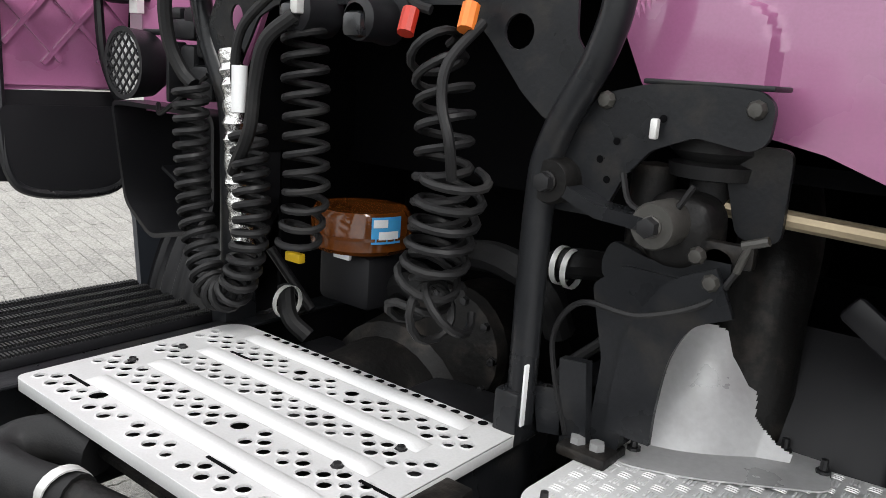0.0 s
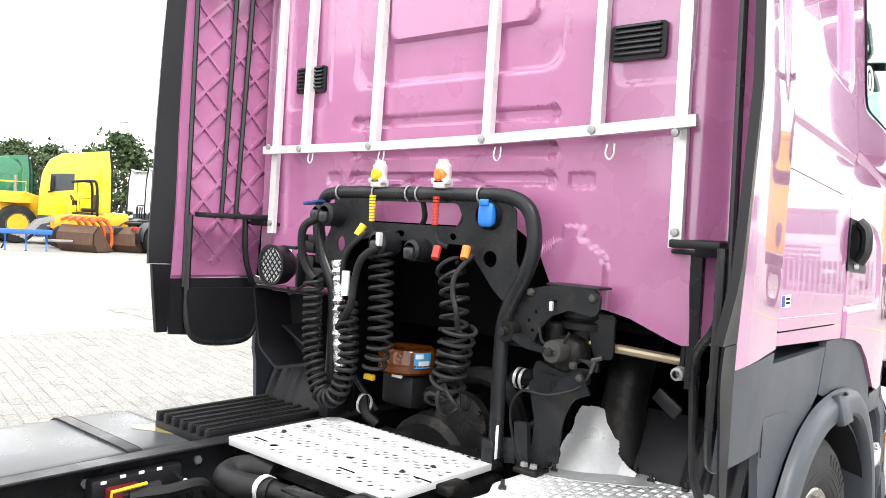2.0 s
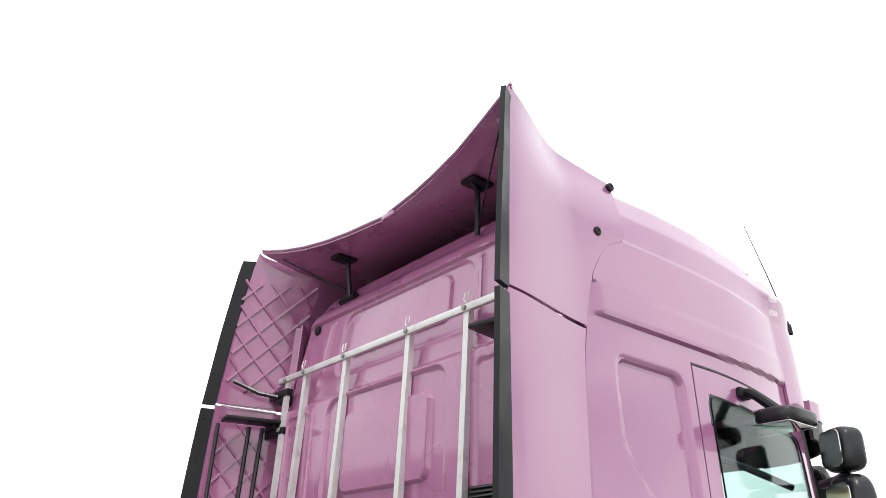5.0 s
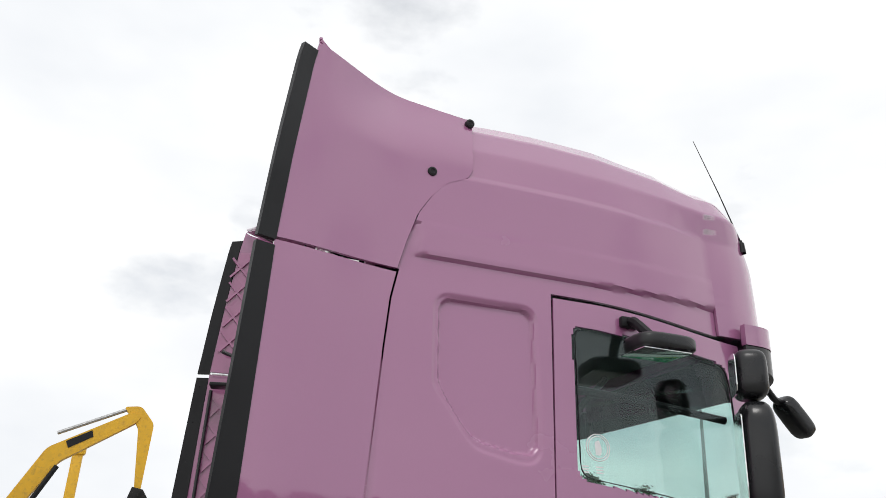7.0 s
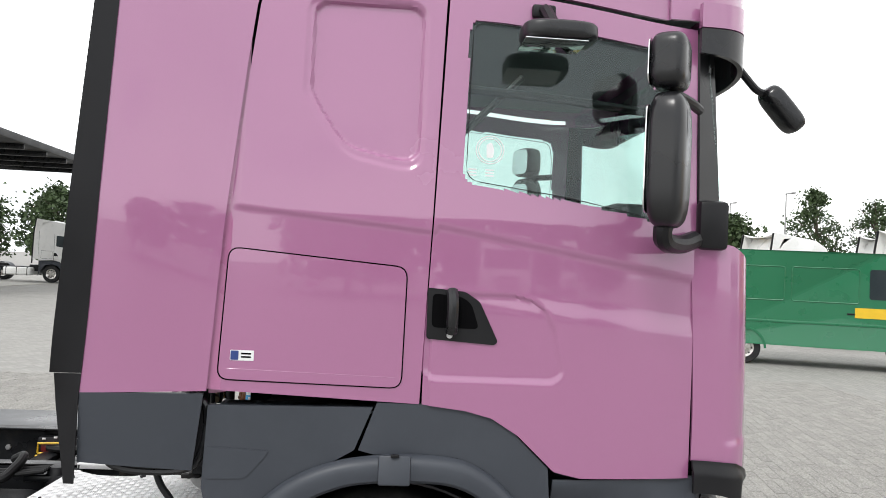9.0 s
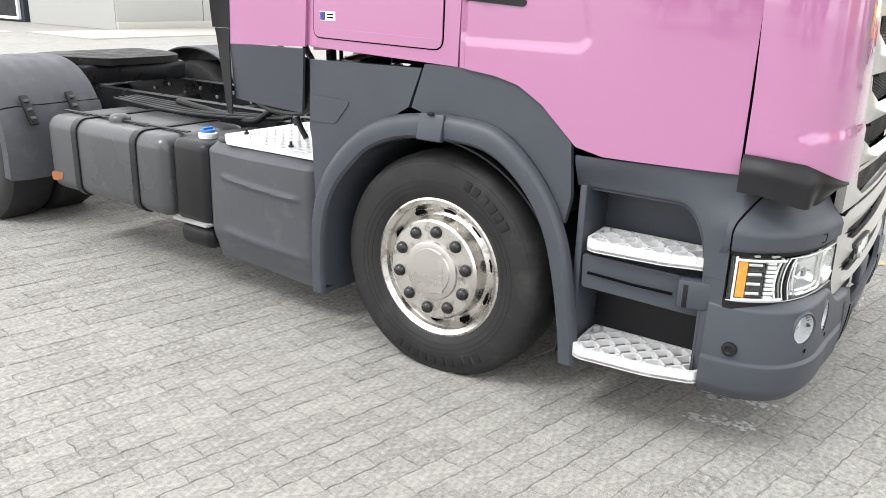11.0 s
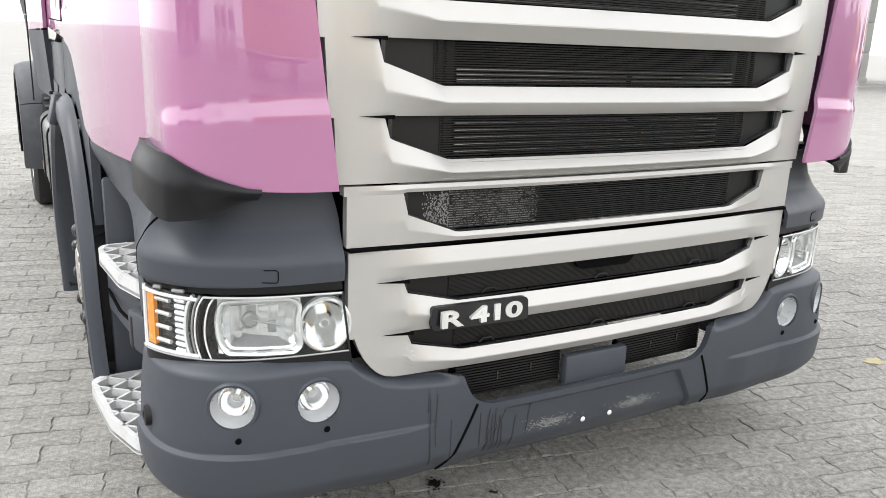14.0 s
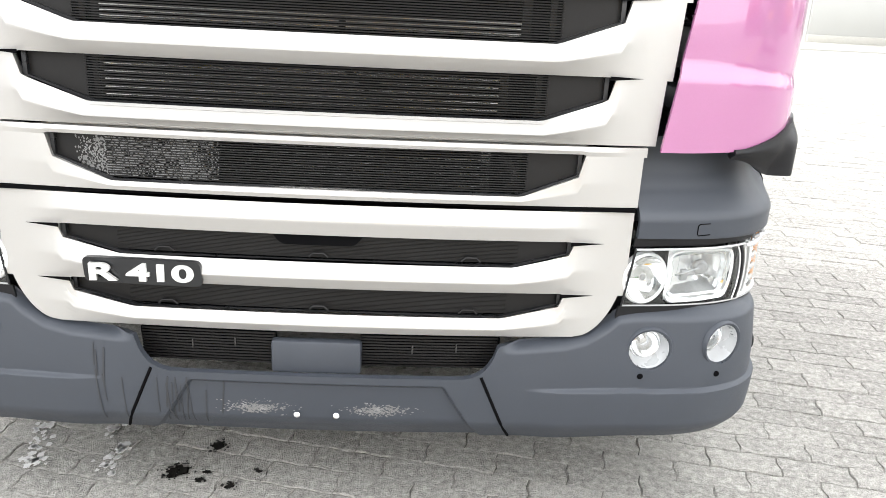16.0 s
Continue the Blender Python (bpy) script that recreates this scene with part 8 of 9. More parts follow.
def yard_truck(at, turn, paint, label, group="", side_trim=None, seed=0):
    t = thing("parked_truck", pose(at[0], at[1], 0, 0, 0, turn), label, "truck", group)
    trim = side_trim or paint
    cabp = [(-0.80, 1.25), (-0.80, 3.20), (-0.62, 3.55), (-0.1, 3.60), (0.7, 3.48), (1.10, 3.22), (1.28, 2.85), (1.33, 2.72), (1.42, 1.95), (1.44, 1.10), (0.62, 1.08), (0.45, 1.22), (0.10, 1.30)]
    cb = part("cab", loft_side(cabp, 2.40, 0.07), paint, t)
    part("lower_fairing", loft_side([(-0.72, 1.24), (0.05, 1.28), (0.44, 1.20), (0.62, 1.06), (1.43, 1.06), (1.40, 0.35), (0.66, 0.32), (0.60, 0.75), (0.35, 1.02), (0, 1.1), (-0.35, 1.02), (-0.62, 0.75), (-0.72, 0.5)], 2.42, 0.03), GREY, t)
    for s in (1, -1):
        part("side_window", slab([soften([(0.22, 2.13), (1.06, 2.02), (1.03, 2.70), (0.22, 2.76)], 0.05)], lambda a, b, d, s=s: Vector((s * (1.195 + d), a, b)), 0.012), FARGLASS, t)
        part("door_seam", slab([[(0.10, 1.30), (0.115, 1.30), (0.115, 2.85), (0.10, 2.85)]], lambda a, b, d, s=s: Vector((s * (1.197 + d), a, b)), 0.006), GAP, t)
        part("locker_seam", tube([Vector((s * 1.203, a, b)) for a, b in soften([(-0.62, 1.40), (0.02, 1.39), (0.02, 1.83), (-0.61, 1.86)], 0.03)], 0.006, 4, closed=True), GAP, t)
        part("sleeper_panel", tube([Vector((s * 1.203, a, b)) for a, b in soften([(-0.36, 2.35), (0.05, 2.2), (0.05, 2.79), (-0.36, 2.79)], 0.06)], 0.008, 4, closed=True), paint, t)
        part("door_handle", slab([soften([(0.11, 1.74), (0.25, 1.73), (0.37, 1.55), (0.11, 1.56)], 0.02)], lambda a, b, d, s=s: Vector((s * (1.197 + d), a, b)), 0.008), BLACK, t)
        part("side_deflector", slab([[(-0.80, 1.35), (-1.10, 1.35), (-1.06, 3.0), (-0.96, 3.72), (-0.25, 3.58), (-0.62, 3.3), (-0.80, 3.0)]], lambda a, b, d, s=s: Vector((s * (1.17 + d), a, b)), 0.03), paint, t)
        part("deflector_edge", tube([(s * 1.19, -1.13, 1.1), (s * 1.19, -1.09, 3.0), (s * 1.18, -0.99, 3.70)], 0, flat=(0.03, 0.07)), BLACK, t)
        part("mirror", rounded_body(s * 1.36, 0.95, 2.35, 0.20, 0.16, 0.62), BLACK, t)
        part("mirror_arm", tube([(s * 1.2, 1.1, 2.0), (s * 1.34, 0.95, 2.05)], 0.03, 8), BLACK, t)
        part("step_tread", box(s * 1.12, 0.88, 0.72, 0.2, 0.44, 0.05, 0.01), SHIELD, t)
        part("headlamp", box(s * 0.95, 1.40, 0.72, 0.42, 0.10, 0.18, 0.04), REFLECTOR, t)
        far_wheel(t, s * 1.03, 0.0, sx=s)
        far_wheel(t, s * 1.02, -3.7, w=0.55, sx=s)
        part("mudguard", grid(lambda u, v, s=s: Vector((s * lerp(0.66, 1.24, v), -3.7 + 0.60 * math.cos(radians(lerp(-8, 188, u))), 0.50 + 0.60 * math.sin(radians(lerp(-8, 188, u))))), 24, 3, 0.02), GREY, t)
        part("frame_rail", box(s * 0.39, -2.2, 0.74, 0.08, 5.4, 0.25, 0.01), STEEL_BLACK, t)
        part("tail_lamp", box(s * 0.95, -4.45, 0.86, 0.40, 0.07, 0.12, 0.02), TAIL_RED, t)
        part("mud_flap", box(s * 0.95, -4.42, 0.50, 0.52, 0.02, 0.40, 0.004), BLACK, t)
        part("fuel_tank", box(s * 0.86, -2.0, 0.60, 0.58, 1.6, 0.46, 0.09, 4), trim, t)
        for y in (-2.6, -2.0, -1.4):
            part("tank_strap", box(s * 0.86, y, 0.60, 0.60, 0.05, 0.48, 0.09, 3), BLACK, t)
    part("roof_spoiler", grid(lambda u, v: Vector((lerp(-1.16, 1.16, u), lerp(-0.1, -0.96, v), lerp(3.60, 3.58 + 0.14 * abs(2 * u - 1) ** 3, v))), 16, 4, 0.03), paint, t)
    part("windscreen", slab([soften([(-1.08, 1.98), (1.08, 1.98), (1.04, 2.70), (-1.04, 2.70)], 0.06)], lambda a, b, d: Vector((a, 1.425 - 0.11 * (b - 1.95) + d, b)), 0.014), FARGLASS, t)
    part("sun_visor", box(0, 1.40, 2.78, 2.2, 0.16, 0.16, 0.04), BLACK, t)
    part("bumper", box(0, 1.38, 0.48, 2.44, 0.20, 0.36, 0.06), GREY, t)
    for z in (0.82, 1.0, 1.18, 1.36, 1.54):
        part("grille_slot", box(0, 1.445, z, 1.3, 0.03, 0.10, 0.02), MESH, t)
    part("rear_panel", box(0, -0.81, 2.2, 1.9, 0.02, 1.2, 0.004), paint, t)
    for z in (1.7, 2.05, 2.4, 2.75, 3.05):
        part("wall_swage", box(0, -0.825, z, 1.5, 0.012, 0.03, 0.005), paint, t)
    part("supply_gantry", tube(curve_points([(-0.4, -0.95, 0.9), (-0.45, -0.95, 1.6), (0, -0.95, 1.72), (0.45, -0.95, 1.6), (0.4, -0.95, 0.9)], 6), 0.03, 8), STEEL_BLACK, t)
    for x in (-0.25, 0.0, 0.22):
        part("hose", tube(curve_points([(x, -1.0, 1.6), (x + 0.05, -1.05, 1.25), (x - 0.03, -1.02, 1.0)], 5), 0.035, 8), RUBBER, t)
    part("fifth_wheel", box(0, -3.75, 1.0, 0.9, 0.7, 0.10, 0.03), GRIME, t)
    part("battery_box", box(0, -1.3, 0.9, 0.9, 0.6, 0.2, 0.04), BLACK, t)
    part("plate_bar", box(-0.15, -4.50, 0.66, 0.40, 0.02, 0.10, 0.004), YELLOW, t)
    return t


ROW = [(-22.6, 18.6), (-25.2, 15.4), (-30.2, 18.6), (-36.0, 19.5), (-39.2, 20.2), (-22.4, 23.9), (-19.8, 24.0)]
first = yard_truck((-19.4, 17.2), 0, WHITE, "white tractor truck parked in a row of others", "white trucks in a row")
for px, py in ROW:
    copy_thing(first, pose(px, py, 0, 0, 0, 0.6))
# the opposite side of the yard, mirrored in the paintwork
for k, (px, py, tn) in enumerate(((36.4, 6.0, 92), (37.8, 13.4, 95), (9.0, 27.5, 180), (12.4, 26.4, 178), (16.0, 25.6, 181))):
    copy_thing(first, pose(px, py, 0, 0, 0, tn))
yard_truck((-17.0, 24.4), 0, RPAINT, "dark red tractor truck at the end of the row")
yard_truck((-29.6, 11.5), 155, YPAINT, "bright yellow tractor truck with a black grille", side_trim=YPAINT)
yard_truck((-37.5, 11.6), 155, GPAINT, "green tractor truck parked beside a yellow one", side_trim=GPAINT)

for px, py in ((-45.2, -19.0), (-44.5, -12.6)):
    copy_thing(first, pose(px, py, 0, 0, 0, -2))

# green van, its side towards the truck
van = thing("delivery_van", pose(-13.4, 10.2, 0, 0, 0, -21.7), "green delivery van with silver bumpers and a yellow stripe", "van")
part("body", loft_side([(-2.75, 0.45), (-2.75, 2.30), (-2.60, 2.52), (1.0, 2.55), (1.35, 2.45), (2.25, 1.62), (2.72, 1.15), (2.85, 0.9), (2.85, 0.45)], 1.95, 0.08), GPAINT, van)
for s in (1, -1):
    for y in (-1.75, 1.85):
        far_wheel(van, s * 0.86, y, 0.35, 0.22, s)
        part("wheel_arch", tube([(s * 0.985, y + 0.44 * math.cos(radians(a)), 0.36 + 0.44 * math.sin(radians(a))) for a in range(0, 181, 15)], 0, flat=(0.02, 0.05)), GPAINT, van)
    part("front_window", slab([soften([(0.75, 1.55), (1.95, 1.55), (1.45, 2.2), (0.75, 2.2)], 0.06)], lambda a, b, d, s=s: Vector((s * (0.97 + d), a, b)), 0.012), FARGLASS, van)
    for y0, y1 in ((-2.45, -0.95), (-0.80, 0.55)):
        part("panel_swage", tube([Vector((s * 0.98, a, b)) for a, b in soften([(y0, 1.45), (y1, 1.45), (y1, 2.2), (y0, 2.2)], 0.06)], 0.012, 6, closed=True), GPAINT, van)
    part("rub_strip", box(s * 0.98, -0.3, 0.98, 0.015, 4.6, 0.06, 0.006), GPAINT, van)
    part("door_handle", box(s * 0.985, 0.40, 1.22, 0.02, 0.16, 0.035, 0.008), BLACK, van)
    part("tail_lamp", box(s * 0.93, -2.755, 1.15, 0.10, 0.03, 0.42, 0.02), TAIL_RED, van)
    part("rear_window", box(s * 0.45, -2.755, 1.85, 0.62, 0.02, 0.60, 0.02), FARGLASS, van)
    part("headlamp", box(s * 0.78, 2.76, 0.98, 0.28, 0.12, 0.16, 0.05), REFLECTOR, van)
part("rear_bumper", box(0, -2.80, 0.55, 1.96, 0.16, 0.20, 0.05), SHIELD, van)
part("front_bumper", box(0, 2.88, 0.58, 1.98, 0.18, 0.30, 0.06), SHIELD, van)
part("tow_hook", box(0, -2.95, 0.42, 0.08, 0.18, 0.10, 0.02), GRIME, van)
part("yellow_stripe", box(0.982, 1.1, 1.25, 0.006, 1.25, 0.22, 0.0), YELLOW, van)

# wheel loader with grapple and buckets
ld = thing("compact_loader", pose(-26.6, 10.4, 0, 0, 0, 165), "compact yellow loader with an open roll bar and black seat", "loader")
part("body", box(0, 0.3, 0.95, 1.0, 1.7, 0.55, 0.08), MACHINE, ld)
part("hood", box(0, -0.9, 1.05, 0.95, 0.9, 0.6, 0.12), MACHINE, ld)
for s in (1, -1):
    for y in (0.85, -0.75):
        far_wheel(ld, s * 0.62, y, 0.42, 0.32, s)
    part("roll_bar", tube(curve_points([(s * 0.45, -0.25, 1.2), (s * 0.45, -0.2, 2.3), (s * 0.40, 0.0, 2.45), (s * 0.40, 0.5, 2.40)], 5), 0.05, 8), BLACK, ld)
    part("lift_arm", tube([(s * 0.4, 0.6, 1.2), (s * 0.42, 1.6, 0.9), (s * 0.42, 2.1, 0.35)], 0, flat=(0.08, 0.16)), SHIELD, ld)
part("roll_bar_top", box(0, 0.0, 2.44, 0.85, 0.10, 0.08, 0.02), BLACK, ld)
part("seat", box(0, -0.05, 1.40, 0.5, 0.5, 0.14, 0.05), BLACK, ld)
part("seat_back", box(0, -0.28, 1.70, 0.48, 0.12, 0.55, 0.05), BLACK, ld)
part("dash_column", box(0, 0.62, 1.45, 0.35, 0.16, 0.5, 0.04), MACHINE, ld)
part("steering_wheel", tube([(0.18 * math.cos(a * 0.4488), 0.50 + 0.08 * math.sin(a * 0.4488), 1.75 + 0.16 * math.sin(a * 0.4488)) for a in range(14)], 0.02, 6, closed=True), BLACK, ld)


def bucket(name, at, turn, w, mat, label):
    b = thing(name, pose(at[0], at[1], 0, 0, 0, turn), label, "bucket", "")
    prof = [(0.55, 0.02), (-0.25, 0.0), (-0.50, 0.25), (-0.48, 0.65), (-0.25, 0.90), (-0.21, 0.87), (-0.43, 0.63), (-0.45, 0.28), (-0.22, 0.05), (0.55, 0.06)]
    part("shell", slab([prof], lambda a, c, d: Vector((-w / 2 + d, a, c)), w), mat, b)
    for s in (1, -1):
        part("side_plate", slab([[(0.55, 0.02), (-0.25, 0.0), (-0.50, 0.25), (-0.48, 0.65), (-0.25, 0.90)]], lambda a, c, d, s=s: Vector((s * w / 2 - d * s, a, c)), 0.03), mat, b)
    return b


b1 = bucket("loader_bucket", (-25.0, 11.0), 35, 1.5, RUSTY, "rusty brown steel loader bucket with a white label")
part("paper_label", box(0.76, -0.1, 0.5, 0.01, 0.30, 0.22, 0.0), LABEL_W, b1)
b2 = bucket("grapple_bucket", (-25.0, 9.6), 25, 1.5, RUSTY, "rusty steel bucket with an orange grapple")
for k in range(5):
    x = -0.6 + 0.3 * k
    part("grapple_tine", tube(curve_points([(x, -0.45, 1.05), (x, 0.05, 1.15), (x, 0.5, 0.85), (x, 0.62, 0.35), (x, 0.5, 0.1)], 5), 0, flat=(0.06, 0.10)), ORANGE_STEEL, b2)
part("grapple_bar", box(0, -0.1, 1.12, 1.4, 0.14, 0.12, 0.03), ORANGE_STEEL, b2)
part("grapple_bar", box(0, 0.25, 1.10, 1.35, 0.08, 0.08, 0.02), ORANGE_STEEL, b2)
im = thing("blue_implement", pose(-25.0, 7.7, 0, 0, 0, 70), "blue farm implement frame with a hanging hose", "implement")
part("frame", box(0, 0, 0.62, 1.5, 0.14, 0.16, 0.02), BLUE_STEEL, im)
for x in (-0.6, 0.0, 0.6):
    part("leg", tube([(x, 0, 0.62), (x, 0.25, 0.3), (x, 0.1, 0.0)], 0, flat=(0.06, 0.08)), BLUE_STEEL, im)
part("hose", tube(curve_points([(-0.5, 0.05, 0.7), (-0.55, 0.2, 0.4), (-0.7, 0.3, 0.05)], 5), 0.03, 8), RUBBER, im)
part("drawbar", box(0.95, 0.3, 0.35, 0.9, 0.08, 0.08, 0.01), SHIELD, im)

# large wheel loader
wl_ = thing("wheel_loader", pose(-31.0, 8.0, 0, 0, 0, 175) @ Matrix.Scale(0.9, 4), "large yellow wheel loader with a glazed cab", "loader")
part("rear_body", loft_side([(-2.6, 0.9), (-2.6, 2.0), (-1.9, 2.2), (-0.2, 2.15), (-0.2, 0.8)], 1.5, 0.08), MACHINE, wl_)
part("front_frame", box(0, 1.1, 1.2, 0.9, 1.6, 0.8, 0.06), MACHINE, wl_)
for s in (1, -1):
    for y in (1.3, -1.5):
        w = far_wheel(wl_, s * 1.0, y, 0.80, 0.55, s)
        part("wheel_disc", lathe([(0, 0.0), (s * 0.01, 0.42)], 24, (s * 1.27, y, 0.80)), MACHINE, wl_)
    part("mudguard", box(s * 1.0, -1.5, 1.72, 0.5, 1.2, 0.06, 0.02), MACHINE, wl_)
    part("cab_pillar", box(s * 0.65, 0.35, 2.55, 0.08, 0.08, 1.1, 0.01), MACHINE, wl_)
    part("cab_pillar", box(s * 0.65, -0.65, 2.55, 0.08, 0.08, 1.1, 0.01), MACHINE, wl_)
    part("hand_rail", tube([(s * 0.8, -0.8, 2.0), (s * 0.8, -0.8, 2.6), (s * 0.8, -1.9, 2.6), (s * 0.8, -1.9, 2.1)], 0.025, 6), YELLOW, wl_)
part("cab_glass", box(0, -0.15, 2.55, 1.26, 1.0, 1.0, 0.03), FARGLASS, wl_)
part("cab_roof", box(0, -0.15, 3.12, 1.5, 1.3, 0.12, 0.04), MACHINE, wl_)
part("stack", rod((0.3, -1.8, 2.1), (0.3, -1.8, 2.9), 0.07, 10), SHIELD, wl_)
part("red_tank", rounded_body(1.2, 2.6, 0.85, 1.0, 1.0, 1.1), RPAINT, wl_)
for k in range(2):
    for j in range(4):
        part("side_mark", box(0.76, -0.7 - 0.25 * j, 1.75 - 0.35 * k, 0.01, 0.14, 0.2, 0), GAP, wl_)

# excavator in the distance
ex = thing("excavator", pose(-38.0, -6.9, 0, 0, 0, 0), "yellow tracked excavator with its boom raised", "excavator")
for s in (1, -1):
    part("track", slab([soften([(-2.2, 0.0), (2.2, 0.0), (2.5, 0.45), (2.2, 0.95), (-2.2, 0.95), (-2.5, 0.45)], 0.25)], lambda a, b, d, s=s: Vector((s * 1.2 - 0.3 + d, a, b)), 0.6), GRIME, ex)
part("house", box(-0.2, -0.8, 2.2, 2.7, 3.4, 1.3, 0.1), MACHINE, ex)
part("counterweight", box(-0.2, -2.6, 2.2, 2.6, 0.5, 1.15, 0.15), MACHINE, ex)
part("cab", box(0.95, 1.1, 2.5, 1.0, 1.6, 1.7, 0.12), BLACK, ex)
part("cab_window", box(1.46, 1.1, 2.8, 0.02, 1.2, 0.9, 0.05), FARGLASS, ex)
part("boom", slab([soften([(0.4, 1.9), (1.0, 1.8), (3.2, 5.6), (6.3, 7.7), (6.5, 8.1), (6.0, 8.15), (2.6, 6.2)], 0.25)], lambda a, b, d: Vector((-0.3 + d, a - 1.2, b)), 0.55), MACHINE, ex)
for y in (-0.9, 0.0):
    part("hand_rail", tube(curve_points([(1.1, y - 0.35, 2.85), (1.1, y - 0.35, 3.35), (1.1, y + 0.35, 3.35), (1.1, y + 0.35, 2.85)], 3), 0.03, 6), BLACK, ex)
part("dark_side_panel", slab([soften([(0.2, 1.65), (0.85, 1.65), (0.85, 2.6), (0.0, 2.6)], 0.05)], lambda a, b, d: Vector((1.152 + d, a, b)), 0.01), BLACK, ex)
part("side_vent", box(1.155, -1.5, 2.62, 0.01, 0.8, 0.08, 0.0), GAP, ex)
for y in (-1.9, -0.6):
    part("panel_seam", box(1.153, y, 2.2, 0.008, 0.02, 1.2, 0.0), GAP, ex)
part("stick", slab([soften([(5.6, 8.4), (6.4, 8.5), (7.1, 7.7), (7.0, 4.6), (6.7, 4.6), (6.4, 7.5)], 0.2)], lambda a, b, d: Vector((-0.25 + d, a - 1.2, b)), 0.45), MACHINE, ex)
part("stick_ram", rod((0.1, 1.7, 6.9), (0.1, 4.7, 8.35), 0.09, 8), SHIELD, ex)
part("boom_ram", rod((0.35, 0.2, 1.7), (0.35, 2.0, 5.4), 0.12, 8), BLACK, ex)
part("brand_patch", slab([[(3.5, 6.25), (4.5, 6.85), (4.4, 7.15), (3.35, 6.55)]], lambda a, b, d: Vector((0.26 + d, a - 1.2, b)), 0.02), BLACK, ex)
part("bucket", loft_side([(5.4, 4.7), (5.9, 4.6), (6.4, 3.9), (5.8, 3.3), (5.1, 3.6)], 1.2, 0.05), GRIME, ex)
ms = thing("piling_mast", (-60, -5.6, 0), "slender yellow machine mast in the distance", "machine")
part("mast", box(0, 0, 4.3, 0.6, 0.7, 8.6, 0.08), MACHINE, ms)
part("mast_head", box(0, 0, 8.6, 0.9, 1.0, 0.8, 0.15), MACHINE, ms)

# tipper body ahead of the parked truck
TIPPER = material("faded_orange_paint", (0.60, 0.34, 0.035), 0.45, 0, 60, 2, 0.10, 0.0, spots=(0.45, 0.28, 0.08), spot_scale=1.5, spot_amount=0.5)
tpv = thing("tipper_trailer", pose(-1.0, 19.0, 0, 0, 0, 84), "yellow tipper trailer with dark lettering on its side", "trailer")
part("body", loft_side([(-4.2, 1.3), (-4.4, 4.1), (4.4, 4.1), (4.2, 1.3)], 2.5, 0.05), TIPPER, tpv)
part("top_rail", box(0, 0, 4.12, 2.6, 8.9, 0.22, 0.04), TIPPER, tpv)
part("shadow_band", box(0, 0, 3.25, 2.56, 8.6, 0.30, 0.03), TIPPER, tpv)
for s in (1, -1):
    part("letter_panel", box(s * 1.27, 0.4, 2.75, 0.02, 4.2, 0.40, 0.01), TIPPER, tpv)
    for k in range(12):
        part("letter_bar", box(s * 1.285, 2.2 - 0.34 * k, 2.75, 0.01, 0.18, 0.26, 0.0), BLACK, tpv)
    for y in (-3.0, -1.7, -0.4):
        far_wheel(tpv, s * 1.0, y, sx=s)
    part("side_post", box(s * 1.28, 3.3, 2.7, 0.08, 0.16, 2.6, 0.02), TIPPER, tpv)
part("chassis", box(0, 0, 1.1, 1.0, 8.0, 0.3, 0.03), STEEL_BLACK, tpv)
part("front_leg", box(0, 3.2, 0.6, 1.4, 0.2, 1.2, 0.03), STEEL_BLACK, tpv)

# ---- buildings ----
CLAD = material("grey_cladding", (0.36, 0.36, 0.345), 0.55, 0.1, 40, 0.5, 0.06, 0.0)
DARKROOF = material("dark_canopy", (0.05, 0.052, 0.055), 0.7, 0, 20, 1, 0.15, 0.0)
CONC = material("concrete_apron", (0.38, 0.37, 0.34), 0.85, 0, 30, 0.6, 0.1, 0.0)
wh = thing("warehouse", (0, 0, 0), "large grey panel-clad warehouse with a dark canopy", "warehouse")
WX0, WX1, WY = -36.0, -12.0, -21.5
core = part("wall", box((WX0 + WX1) / 2, WY - 2.7, 4.2, WX1 - WX0, 5, 8.4, 0.0), CLAD, wh)
for i in range(7):
    for j in range(6):
        w = (WX1 - WX0) / 7
        part("wall_panel", box(WX0 + w * (i + 0.5), WY - 0.16, 0.75 + 1.38 * j, w - 0.03, 0.08, 1.35, 0.01), CLAD, core)
part("roof", box((WX0 + WX1) / 2, WY - 2.7, 8.5, WX1 - WX0 + 0.4, 5.6, 0.25, 0.03), DARKROOF, wh)
part("canopy", box(-34, WY + 2.0, 6.9, 22, 6.0, 0.35, 0.05), DARKROOF, wh)
for k in range(9):
    part("canopy_beam", box(-44 + 2.5 * k, WY + 2.0, 6.6, 0.15, 5.8, 0.25, 0.02), STEEL_BLACK, wh)
part("apron", slab([[(WX0 - 6, WY - 0.1), (WX1 + 3, WY - 0.1), (WX1 + 3, WY + 3.2), (WX0 - 6, WY + 3.2)]], lambda a, b, d: Vector((a, b, -0.006 + d)), 0.03), CONC, wh)
part("wall_base", box((WX0 + WX1) / 2, WY - 0.12, 0.12, WX1 - WX0, 0.14, 0.25, 0.02), CONC, wh)

